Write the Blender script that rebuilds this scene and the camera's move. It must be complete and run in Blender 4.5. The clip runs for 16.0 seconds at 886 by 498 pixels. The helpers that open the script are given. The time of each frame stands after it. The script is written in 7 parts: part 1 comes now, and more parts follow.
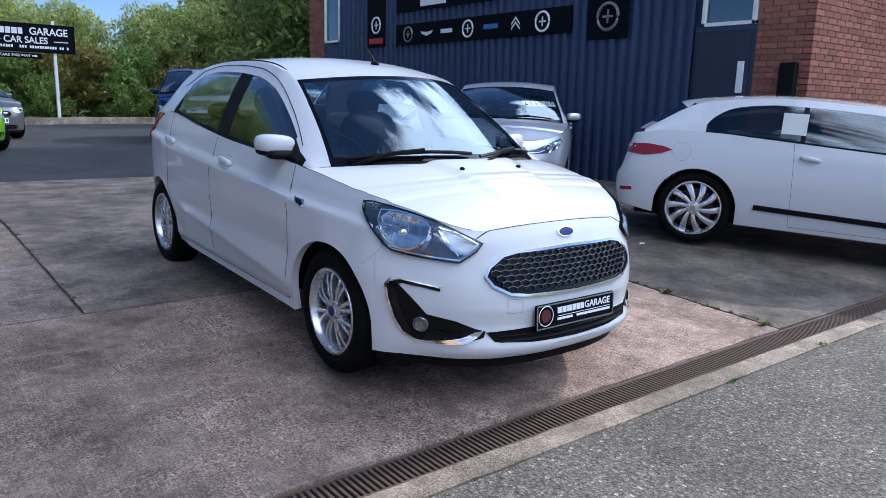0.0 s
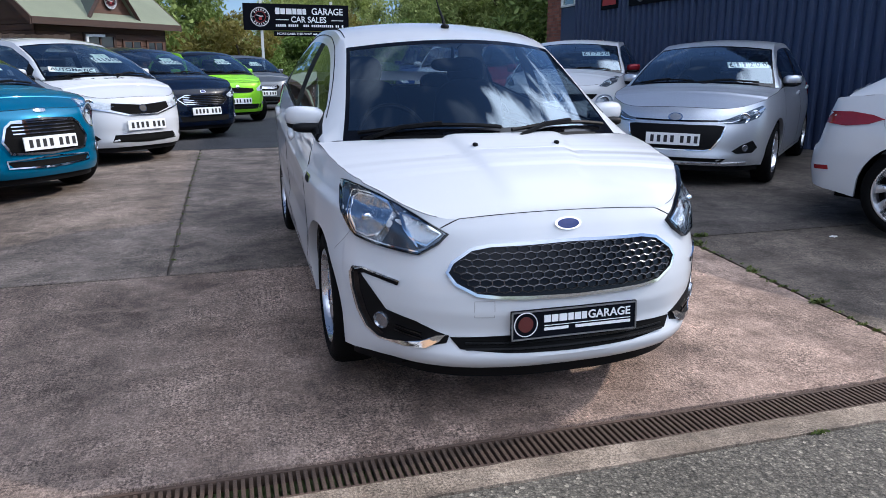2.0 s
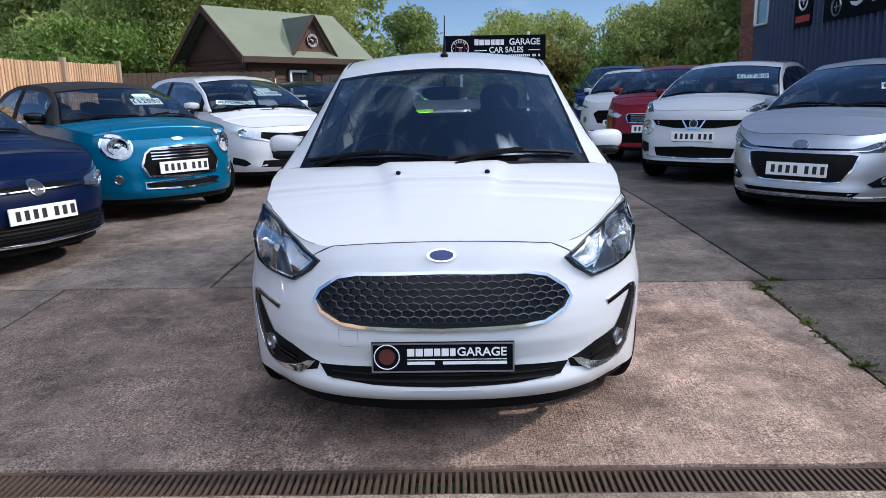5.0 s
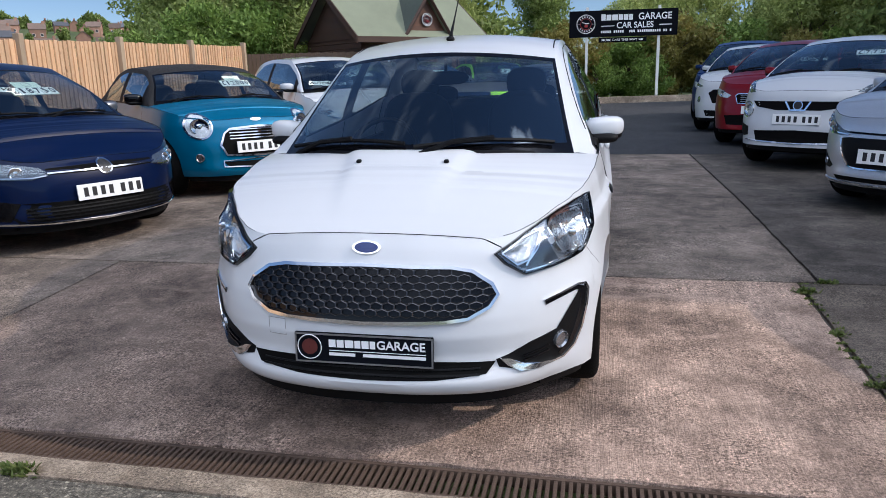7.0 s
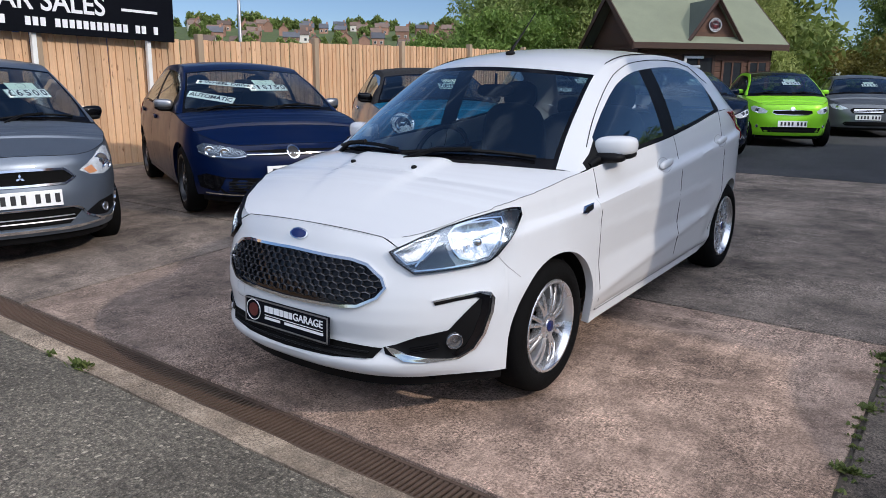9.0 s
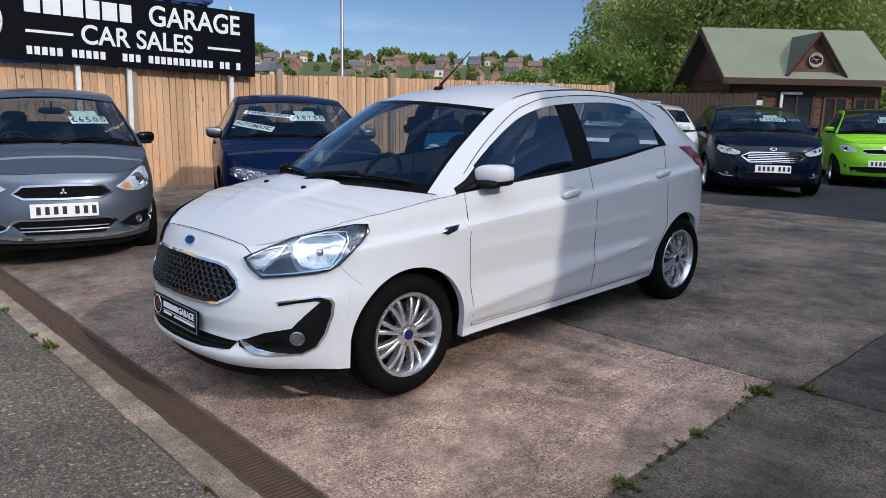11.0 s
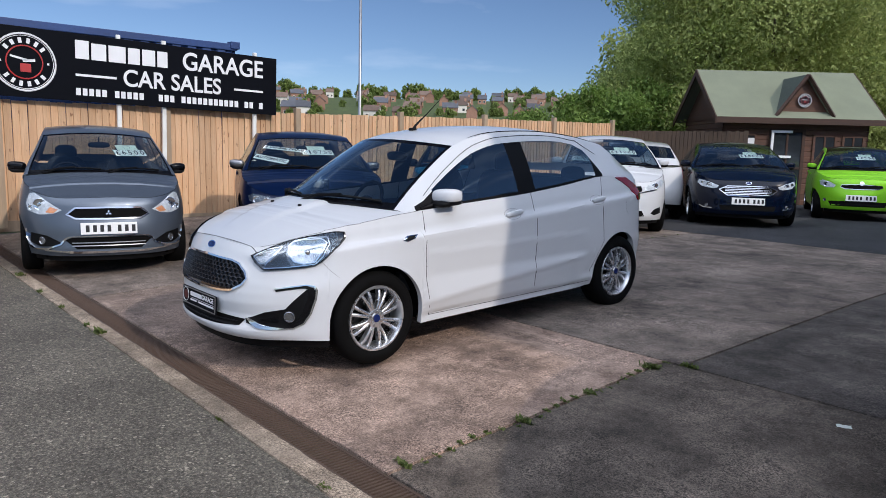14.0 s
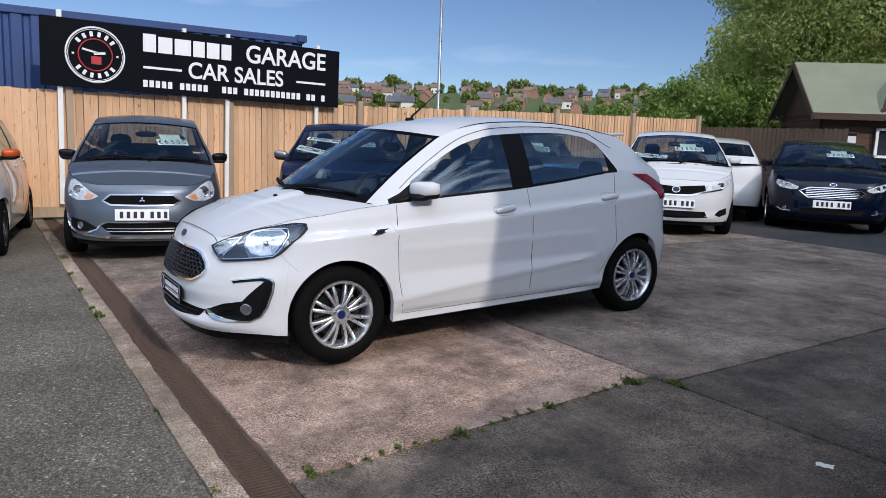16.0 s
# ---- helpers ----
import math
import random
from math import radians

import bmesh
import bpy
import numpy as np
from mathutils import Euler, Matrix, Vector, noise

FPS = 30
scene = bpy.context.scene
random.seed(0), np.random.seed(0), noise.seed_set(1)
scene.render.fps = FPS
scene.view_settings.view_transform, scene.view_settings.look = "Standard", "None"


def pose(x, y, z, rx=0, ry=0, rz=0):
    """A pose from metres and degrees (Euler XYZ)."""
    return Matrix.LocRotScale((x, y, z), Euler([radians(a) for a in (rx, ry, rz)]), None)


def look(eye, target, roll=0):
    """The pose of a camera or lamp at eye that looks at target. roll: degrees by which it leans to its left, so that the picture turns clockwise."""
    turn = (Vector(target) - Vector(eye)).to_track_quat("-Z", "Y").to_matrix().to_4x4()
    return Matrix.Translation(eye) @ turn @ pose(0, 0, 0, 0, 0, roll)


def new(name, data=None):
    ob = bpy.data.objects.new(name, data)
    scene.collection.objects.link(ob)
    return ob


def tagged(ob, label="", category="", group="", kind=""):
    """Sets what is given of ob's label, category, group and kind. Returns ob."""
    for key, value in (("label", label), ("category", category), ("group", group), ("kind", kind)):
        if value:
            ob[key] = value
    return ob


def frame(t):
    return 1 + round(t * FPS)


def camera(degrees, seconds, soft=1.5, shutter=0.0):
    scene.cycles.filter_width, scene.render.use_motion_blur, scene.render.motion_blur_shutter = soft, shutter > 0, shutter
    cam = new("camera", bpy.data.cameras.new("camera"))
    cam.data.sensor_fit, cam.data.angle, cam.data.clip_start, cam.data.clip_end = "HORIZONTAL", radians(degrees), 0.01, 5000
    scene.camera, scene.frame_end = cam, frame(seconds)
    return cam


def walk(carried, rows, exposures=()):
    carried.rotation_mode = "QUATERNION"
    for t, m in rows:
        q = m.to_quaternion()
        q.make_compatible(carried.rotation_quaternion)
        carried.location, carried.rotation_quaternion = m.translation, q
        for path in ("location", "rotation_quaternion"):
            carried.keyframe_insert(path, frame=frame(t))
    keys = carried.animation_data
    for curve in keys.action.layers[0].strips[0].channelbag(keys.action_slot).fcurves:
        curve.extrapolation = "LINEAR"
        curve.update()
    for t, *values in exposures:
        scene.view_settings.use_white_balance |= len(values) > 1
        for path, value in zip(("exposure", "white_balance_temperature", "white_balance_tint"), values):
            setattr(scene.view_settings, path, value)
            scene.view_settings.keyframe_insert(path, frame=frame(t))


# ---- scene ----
cam = camera(62.9, 16.0, 0.6)
PATH = [
    (0, (0.097, -0.015, 1.344), (1.306, 1.528, 0.948), 1.6),
    (0.5, (0.377, 0.003, 1.343), (1.46, 1.634, 0.933), 1.1),
    (1, (0.69, -0.083, 1.339), (1.577, 1.656, 0.903), 0.8),
    (1.5, (1.008, -0.159, 1.346), (1.76, 1.634, 0.879), 0.5),
    (2, (1.333, -0.196, 1.353), (1.877, 1.665, 0.863), -0.0),
    (2.5, (1.696, -0.309, 1.351), (2.038, 1.598, 0.855), 0.1),
    (3, (2.0, -0.263, 1.335), (2.179, 1.681, 0.9), -0.4),
    (3.5, (2.26, -0.254, 1.335), (2.342, 1.699, 0.914), -0.7),
    (4, (2.474, -0.308, 1.339), (2.439, 1.651, 0.935), -0.9),
    (4.2, (2.506, -0.316, 1.336), (2.47, 1.642, 0.931), -1.1),
    (6.3, (2.862, -0.336, 1.366), (2.737, 1.609, 0.92), -1.0),
    (6.5, (2.979, -0.315, 1.365), (2.806, 1.625, 0.912), -1.1),
    (7, (3.277, -0.185, 1.371), (2.869, 1.717, 0.906), -1.4),
    (7.5, (3.676, -0.14, 1.391), (3.041, 1.699, 0.927), -1.2),
    (8, (4.031, -0.039, 1.388), (3.25, 1.745, 0.932), -0.9),
    (8.4, (4.273, 0.073, 1.405), (3.335, 1.779, 0.95), -1.0),
    (8.5, (4.354, 0.09, 1.401), (3.349, 1.759, 0.949), -1.3),
    (8.7, (4.506, 0.128, 1.405), (3.42, 1.746, 0.953), -0.7),
    (10.8, (5.745, 0.69, 1.409), (4.309, 2.031, 1.031), 1.0),
    (11, (5.832, 0.726, 1.415), (4.392, 2.064, 1.046), 1.1),
    (11.5, (6.106, 0.702, 1.408), (4.63, 2.002, 1.045), 1.6),
    (12, (6.315, 0.542, 1.394), (4.846, 1.847, 1.023), 1.4),
    (12.5, (6.519, 0.439, 1.417), (5.053, 1.749, 1.046), 1.3),
    (13, (6.721, 0.408, 1.421), (5.243, 1.717, 1.101), 1.3),
    (13.5, (6.795, 0.336, 1.435), (5.298, 1.634, 1.161), 1.2),
    (14, (6.864, 0.297, 1.429), (5.37, 1.597, 1.152), 1.4),
    (14.5, (6.964, 0.449, 1.441), (5.463, 1.741, 1.159), 1.7),
    (15, (7.042, 0.62, 1.434), (5.502, 1.864, 1.151), 2.1),
    (15.5, (7.033, 0.84, 1.423), (5.443, 2.017, 1.131), 2.3),
    (16, (7.13, 1.078, 1.418), (5.473, 2.156, 1.122), 2.1),
]
walk(cam, [(t, look(eye, target, roll)) for t, eye, target, roll in PATH], [(0.0, 1.07, 5500, 14), (2.0, 0.90, 5820, 14), (6.5, 0.80, 5960, 14), (8.0, 0.68, 6080, 14), (12.0, 0.48, 5990, 14), (16.0, 0.53, 6010, 14)])

# ---- world and sun ----
SUN_EL, SUN_AZ = 32.0, 3.9     # elevation, and degrees from +x towards +y
world = bpy.data.worlds.new("world")
scene.world = world
world.use_nodes = True
wn, wl = world.node_tree.nodes, world.node_tree.links
wn.clear()
sky = wn.new("ShaderNodeTexSky")
sky.sky_type, sky.sun_disc = "NISHITA", False
sky.sun_elevation, sky.sun_rotation = radians(SUN_EL), radians(90 - SUN_AZ)
sky.air_density, sky.dust_density, sky.ozone_density = 0.82, 0.1, 2.9
sky.altitude = 900
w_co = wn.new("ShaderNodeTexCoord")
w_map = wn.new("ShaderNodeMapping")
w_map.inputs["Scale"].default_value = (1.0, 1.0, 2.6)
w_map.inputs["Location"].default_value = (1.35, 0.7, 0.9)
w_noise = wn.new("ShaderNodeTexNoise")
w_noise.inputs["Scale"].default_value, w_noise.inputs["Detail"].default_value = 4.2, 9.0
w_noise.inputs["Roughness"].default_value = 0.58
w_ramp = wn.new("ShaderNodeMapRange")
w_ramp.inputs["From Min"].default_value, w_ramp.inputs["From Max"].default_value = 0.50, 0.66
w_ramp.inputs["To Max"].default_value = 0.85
w_sep = wn.new("ShaderNodeSeparateXYZ")      # broken cloud overhead, clear sky lower down
w_high = wn.new("ShaderNodeMapRange")
w_high.inputs["From Min"].default_value, w_high.inputs["From Max"].default_value = 0.30, 0.62
w_high.inputs["To Min"].default_value = 0.06
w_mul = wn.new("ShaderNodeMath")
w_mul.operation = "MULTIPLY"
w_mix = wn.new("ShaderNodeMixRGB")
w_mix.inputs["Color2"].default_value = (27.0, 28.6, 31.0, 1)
w_bg = wn.new("ShaderNodeBackground")
w_bg.inputs["Strength"].default_value = 0.062
w_out = wn.new("ShaderNodeOutputWorld")
wl.new(w_co.outputs["Generated"], w_map.inputs["Vector"])
wl.new(w_map.outputs["Vector"], w_noise.inputs["Vector"])
w_bank = wn.new("ShaderNodeMath")            # unseen cloud, thicker towards the sun, for window reflections and fill on shaded sides
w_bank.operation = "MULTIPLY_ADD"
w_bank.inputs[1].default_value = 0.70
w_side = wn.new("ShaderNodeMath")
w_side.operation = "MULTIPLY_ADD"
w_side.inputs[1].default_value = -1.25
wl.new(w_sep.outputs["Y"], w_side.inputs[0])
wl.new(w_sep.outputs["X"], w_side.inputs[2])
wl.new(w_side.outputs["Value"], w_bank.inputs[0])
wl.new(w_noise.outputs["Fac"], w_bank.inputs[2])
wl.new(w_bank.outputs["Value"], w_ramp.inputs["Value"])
wl.new(w_co.outputs["Generated"], w_sep.inputs["Vector"])
wl.new(w_sep.outputs["Z"], w_high.inputs["Value"])
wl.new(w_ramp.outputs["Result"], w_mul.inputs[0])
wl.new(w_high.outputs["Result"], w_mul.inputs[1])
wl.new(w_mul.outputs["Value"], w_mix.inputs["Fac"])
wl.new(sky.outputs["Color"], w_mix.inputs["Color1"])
w_map2 = wn.new("ShaderNodeMapping")         # thin wisps low in the sky
w_map2.inputs["Scale"].default_value = (1.0, 1.0, 5.0)
w_map2.inputs["Location"].default_value = (0.4, 2.2, 0.3)
w_wisp = wn.new("ShaderNodeTexNoise")
w_wisp.inputs["Scale"].default_value, w_wisp.inputs["Detail"].default_value = 3.4, 8.0
w_thin = wn.new("ShaderNodeMapRange")
w_thin.inputs["From Min"].default_value, w_thin.inputs["From Max"].default_value, w_thin.inputs["To Max"].default_value = 0.56, 0.80, 0.30
w_mix2 = wn.new("ShaderNodeMixRGB")
w_mix2.inputs["Color2"].default_value = (12.0, 12.6, 13.4, 1)
wl.new(w_co.outputs["Generated"], w_map2.inputs["Vector"])
wl.new(w_map2.outputs["Vector"], w_wisp.inputs["Vector"])
wl.new(w_wisp.outputs["Fac"], w_thin.inputs["Value"])
wl.new(w_thin.outputs["Result"], w_mix2.inputs["Fac"])
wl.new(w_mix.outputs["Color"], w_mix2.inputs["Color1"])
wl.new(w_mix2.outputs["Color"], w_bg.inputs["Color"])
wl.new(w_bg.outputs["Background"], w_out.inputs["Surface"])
sun = new("sun", bpy.data.lights.new("sun", "SUN"))
sun.data.energy, sun.data.angle, sun.data.color = 1.52, radians(0.6), (1.0, 0.88, 0.72)
SUN_DIR = Vector((math.cos(radians(SUN_EL)) * math.cos(radians(SUN_AZ)), math.cos(radians(SUN_EL)) * math.sin(radians(SUN_AZ)), math.sin(radians(SUN_EL))))
sun.matrix_world = look(SUN_DIR * 60, (0, 0, 0))


# ---- materials ----
def node_mat(name):
    m = bpy.data.materials.new(name)
    m.use_nodes = True
    nt = m.node_tree
    return m, nt.nodes, nt.links, nt.nodes["Principled BSDF"]


def noise_node(n, l, co, scale, detail=4.0, rough=0.6, stretch=None):
    t = n.new("ShaderNodeTexNoise")
    t.inputs["Scale"].default_value, t.inputs["Detail"].default_value, t.inputs["Roughness"].default_value = scale, detail, rough
    if stretch:
        mp = n.new("ShaderNodeMapping")
        mp.inputs["Scale"].default_value = stretch
        l.new(co, mp.inputs["Vector"])
        co = mp.outputs["Vector"]
    l.new(co, t.inputs["Vector"])
    return t.outputs["Fac"]


def remap(n, l, value, a, b, c, d):
    r = n.new("ShaderNodeMapRange")
    for k, v in (("From Min", a), ("From Max", b), ("To Min", c), ("To Max", d)):
        r.inputs[k].default_value = v
    l.new(value, r.inputs["Value"])
    return r.outputs["Result"]


def mixed(n, l, fac, a, b, mode="MIX"):
    m = n.new("ShaderNodeMixRGB")
    m.blend_type = mode
    for k, v in (("Fac", fac), ("Color1", a), ("Color2", b)):
        if isinstance(v, (int, float)):
            m.inputs[k].default_value = v
        elif isinstance(v, tuple):
            m.inputs[k].default_value = (*v[:3], 1)
        else:
            l.new(v, m.inputs[k])
    return m.outputs["Color"]


def bumped(n, l, bsdf, height, strength, dist=0.01):
    b = n.new("ShaderNodeBump")
    b.inputs["Strength"].default_value, b.inputs["Distance"].default_value = strength, dist
    l.new(height, b.inputs["Height"])
    l.new(b.outputs["Normal"], bsdf.inputs["Normal"])


def tone(c, k):
    return tuple(min(1.0, max(0.0, v * k)) for v in c)


def surface(name, base, rough=0.6, metal=0.0, var=0.15, scale=3.0, bump=0.0, fine=60.0, stretch=None, per_object=0.0, per_island=0.0, spec=0.5):
    """A plain surface with variation at two scales."""
    m, n, l, b = node_mat(name)
    co = n.new("ShaderNodeTexCoord").outputs["Object"]
    big = noise_node(n, l, co, scale, 5.0, 0.6, stretch)
    small = noise_node(n, l, co, fine, 3.0, 0.6, stretch)
    c = mixed(n, l, remap(n, l, big, 0.3, 0.7, 0, 1), tone(base, 1 - var), tone(base, 1 + var))
    c = mixed(n, l, remap(n, l, small, 0.3, 0.7, 0, 0.5), c, tone(base, 1 - var * 1.3))
    if per_object or per_island:
        if per_object:
            src, amount = n.new("ShaderNodeObjectInfo").outputs["Random"], per_object
        else:
            src, amount = n.new("ShaderNodeNewGeometry").outputs["Random Per Island"], per_island
        hsv = n.new("ShaderNodeHueSaturation")
        l.new(remap(n, l, src, 0, 1, 1 - amount, 1 + amount), hsv.inputs["Value"])
        l.new(c, hsv.inputs["Color"])
        c = hsv.outputs["Color"]
    l.new(c, b.inputs["Base Color"])
    l.new(remap(n, l, big, 0.3, 0.7, max(0.02, rough - 0.08), min(1.0, rough + 0.08)), b.inputs["Roughness"])
    b.inputs["Metallic"].default_value = metal
    b.inputs["Specular IOR Level"].default_value = spec
    if bump:
        bumped(n, l, b, small, bump)
    return m


def paint(name, base, flake=0.0, rough=0.28, coat=0.6):
    """Car paint: a base coat, a little dust and a clear coat."""
    m, n, l, b = node_mat(name)
    co = n.new("ShaderNodeTexCoord").outputs["Object"]
    dust = noise_node(n, l, co, 1.7, 6.0, 0.65)
    c = mixed(n, l, remap(n, l, dust, 0.35, 0.75, 0, 0.10), base, tone(base, 0.8))
    if flake:
        fl = noise_node(n, l, co, 900.0, 1.0, 0.5)
        c = mixed(n, l, remap(n, l, fl, 0.45, 0.6, 0, 0.35), c, tone(base, 1.6))
    l.new(c, b.inputs["Base Color"])
    b.inputs["Metallic"].default_value = flake
    l.new(remap(n, l, dust, 0.3, 0.7, rough, rough + 0.12), b.inputs["Roughness"])
    b.inputs["Specular IOR Level"].default_value = 0.1
    b.inputs["Coat Weight"].default_value, b.inputs["Coat Roughness"].default_value = coat, 0.03
    b.inputs["Coat IOR"].default_value = 1.4 if coat < 0.9 else 1.45
    return m


def glass(name, tint, haze=0.0, face=0.08):
    """Thin window glass of two surfaces: it lets tinted light through and mirrors more at a slant, alike from both sides."""
    m, n, l, b = node_mat(name)
    n.remove(b)
    tr, gl, mx, lw = n.new("ShaderNodeBsdfTransparent"), n.new("ShaderNodeBsdfGlossy"), n.new("ShaderNodeMixShader"), n.new("ShaderNodeLayerWeight")
    tr.inputs["Color"].default_value = (*tint, 1)
    gl.inputs["Roughness"].default_value = 0.02 + haze
    gl.inputs["Color"].default_value = (0.80, 0.93, 1.0, 1)
    lw.inputs["Blend"].default_value = 0.5
    slant = n.new("ShaderNodeMath")
    slant.operation = "POWER"
    slant.inputs[1].default_value = 4.0
    l.new(lw.outputs["Facing"], slant.inputs[0])
    l.new(remap(n, l, slant.outputs["Value"], 0, 1, face, 1.0), mx.inputs["Fac"])
    l.new(tr.outputs["BSDF"], mx.inputs[1])
    l.new(gl.outputs["BSDF"], mx.inputs[2])
    l.new(mx.outputs["Shader"], n["Material Output"].inputs["Surface"])
    return m


def mixed_fac(n, l, a, b):
    m = n.new("ShaderNodeMath")
    m.operation = "MULTIPLY"
    l.new(a, m.inputs[0])
    l.new(b, m.inputs[1])
    return m.outputs["Value"]


def concrete(name, base, dirt, groove=0.0, shade_and_stain=0.0, brush=1.0):
    """Brushed slab concrete with worn aggregate, stains and broom grooves."""
    m, n, l, b = node_mat(name)
    co = n.new("ShaderNodeTexCoord").outputs["Object"]
    big = noise_node(n, l, co, 0.55, 6.0, 0.62)
    mid = noise_node(n, l, co, 3.2, 7.0, 0.7)
    grain = noise_node(n, l, co, 95.0, 3.0, 0.7)
    lines = noise_node(n, l, co, 1.0, 4.0, 0.75, (110.0, 4.0, 1.0))
    vor = n.new("ShaderNodeTexVoronoi")
    vor.inputs["Scale"].default_value = 130.0
    l.new(co, vor.inputs["Vector"])
    fleck = noise_node(n, l, co, 62.0, 6.0, 0.85)
    stain = noise_node(n, l, co, 0.9, 8.0, 0.75, (1.0, 0.35, 1.0))
    c = mixed(n, l, remap(n, l, big, 0.35, 0.65, 0, 1), tone(base, 0.78), tone(base, 1.18))
    c = mixed(n, l, remap(n, l, mid, 0.42, 0.66, 0, 0.85), c, dirt)
    c = mixed(n, l, remap(n, l, stain, 0.5, 0.72, 0, 0.65), c, tone(dirt, 0.75))
    smooth_c = c
    c = mixed(n, l, mixed_fac(n, l, remap(n, l, lines, 0.42, 0.66, 0, (0.50 + groove) * brush), remap(n, l, mid, 0.40, 0.58, 1.0, 0.15)), c, tone(dirt, 0.7))
    c = mixed(n, l, remap(n, l, fleck, 0.52, 0.68, 0, 0.75), c, tone(base, 1.45))
    c = mixed(n, l, remap(n, l, vor.outputs["Distance"], 0.0, 0.25, 0.4, 0.0), c, tone(base, 1.7))
    c = mixed(n, l, remap(n, l, grain, 0.46, 0.60, 0, 0.85), c, tone(dirt, 0.42))
    pits = noise_node(n, l, co, 17.0, 7.0, 0.85, (1.0, 0.6, 1.0))
    c = mixed(n, l, remap(n, l, pits, 0.54, 0.62, 0, 0.6), c, tone(dirt, 0.5))
    speck = noise_node(n, l, co, 105.0, 6.0, 0.9)
    c = mixed(n, l, remap(n, l, noise_node(n, l, co, 2.1, 6.0, 0.75), 0.38, 0.6, 0.15, 1.0), c, mixed(n, l, 1.0, c, remap(n, l, speck, 0.38, 0.62, 0.3, 1.8), "MULTIPLY"))
    scuff = noise_node(n, l, co, 1.4, 8.0, 0.8, (0.5, 2.6, 1.0))
    c = mixed(n, l, remap(n, l, scuff, 0.56, 0.66, 0, 0.55), c, tone(base, 1.25))
    c = mixed(n, l, remap(n, l, scuff, 0.44, 0.34, 0, 0.55), c, tone(dirt, 0.7))
    stones = n.new("ShaderNodeTexVoronoi")
    stones.inputs["Scale"].default_value = 46.0
    l.new(co, stones.inputs["Vector"])
    worn_at = remap(n, l, noise_node(n, l, co, 2.6, 7.0, 0.7), 0.50, 0.60, 0, 1)
    c = mixed(n, l, mixed_fac(n, l, remap(n, l, stones.outputs["Distance"], 0.10, 0.32, 0.75, 0.0), worn_at), c, tone(base, 1.35))
    c = mixed(n, l, mixed_fac(n, l, remap(n, l, noise_node(n, l, co, 34.0, 4.0, 0.7), 0.56, 0.63, 0, 0.85), worn_at), c, tone(dirt, 0.35))
    even = remap(n, l, noise_node(n, l, co, 1.9, 8.0, 0.72), 0.43, 0.57, 0.50, 1.0)
    c = mixed(n, l, even, mixed(n, l, 1.0, smooth_c, (.72, .72, .72), "MULTIPLY"), c)
    patch_wear = noise_node(n, l, co, 1.3, 9.0, 0.8)
    c = mixed(n, l, 1.0, c, remap(n, l, patch_wear, 0.36, 0.64, 0.5, 1.6), "MULTIPLY")
    # Greyer left part: old stain plus the white car's shade, put into the colour.
    if shade_and_stain:
        sep = n.new("ShaderNodeSeparateXYZ")
        l.new(co, sep.inputs["Vector"])
        edge = n.new("ShaderNodeMath")
        edge.operation = "MULTIPLY_ADD"
        edge.inputs[1].default_value = 1.6
        l.new(noise_node(n, l, co, 0.8, 6.0, 0.7), edge.inputs[0])
        l.new(sep.outputs["X"], edge.inputs[2])
        c = mixed(n, l, remap(n, l, edge.outputs["Value"], 3.4, 1.6, 0, shade_and_stain), c, mixed(n, l, 1.0, c, (.52, .56, .585), "MULTIPLY"))
    l.new(c, b.inputs["Base Color"])
    b.inputs["Roughness"].default_value = 0.86
    b.inputs["Specular IOR Level"].default_value = 0.35
    h = mixed(n, l, 0.5, grain, lines)
    bumped(n, l, b, h, 0.8 + groove, 0.012)
    return m


def asphalt(name, base, chip):
    m, n, l, b = node_mat(name)
    co = n.new("ShaderNodeTexCoord").outputs["Object"]
    big = noise_node(n, l, co, 0.5, 6.0, 0.6)
    grain = noise_node(n, l, co, 60.0, 4.0, 0.75)
    vor = n.new("ShaderNodeTexVoronoi")
    vor.inputs["Scale"].default_value = 75.0
    l.new(co, vor.inputs["Vector"])
    c = mixed(n, l, remap(n, l, big, 0.3, 0.7, 0, 1), tone(base, 0.8), tone(base, 1.2))
    c = mixed(n, l, remap(n, l, noise_node(n, l, co, 28.0, 6.0, 0.85), 0.50, 0.68, 0, 0.8), c, tone(chip, 0.8))
    c = mixed(n, l, remap(n, l, vor.outputs["Distance"], 0.0, 0.40, 0.9, 0.0), c, chip)
    c = mixed(n, l, remap(n, l, grain, 0.5, 0.75, 0, 0.7), c, tone(base, 0.35))
    speck = noise_node(n, l, co, 55.0, 8.0, 0.9)
    c = mixed(n, l, 1.0, c, remap(n, l, speck, 0.38, 0.62, 0.3, 1.75), "MULTIPLY")
    chips = n.new("ShaderNodeSeparateColor")
    l.new(vor.outputs["Color"], chips.inputs["Color"])
    c = mixed(n, l, 1.0, c, remap(n, l, chips.outputs["Red"], 0, 1, 0.62, 1.35), "MULTIPLY")
    c = mixed(n, l, remap(n, l, chips.outputs["Green"], 0.985, 0.99, 0, 0.8), c, tone(chip, 1.35))
    c = mixed(n, l, 1.0, c, remap(n, l, noise_node(n, l, co, 1.1, 7.0, 0.75), 0.35, 0.65, 0.72, 1.25), "MULTIPLY")
    l.new(c, b.inputs["Base Color"])
    b.inputs["Roughness"].default_value = 0.85
    b.inputs["Specular IOR Level"].default_value = 0.4
    h = mixed(n, l, 0.5, grain, vor.outputs["Distance"])
    bumped(n, l, b, h, 0.7, 0.014)
    return m


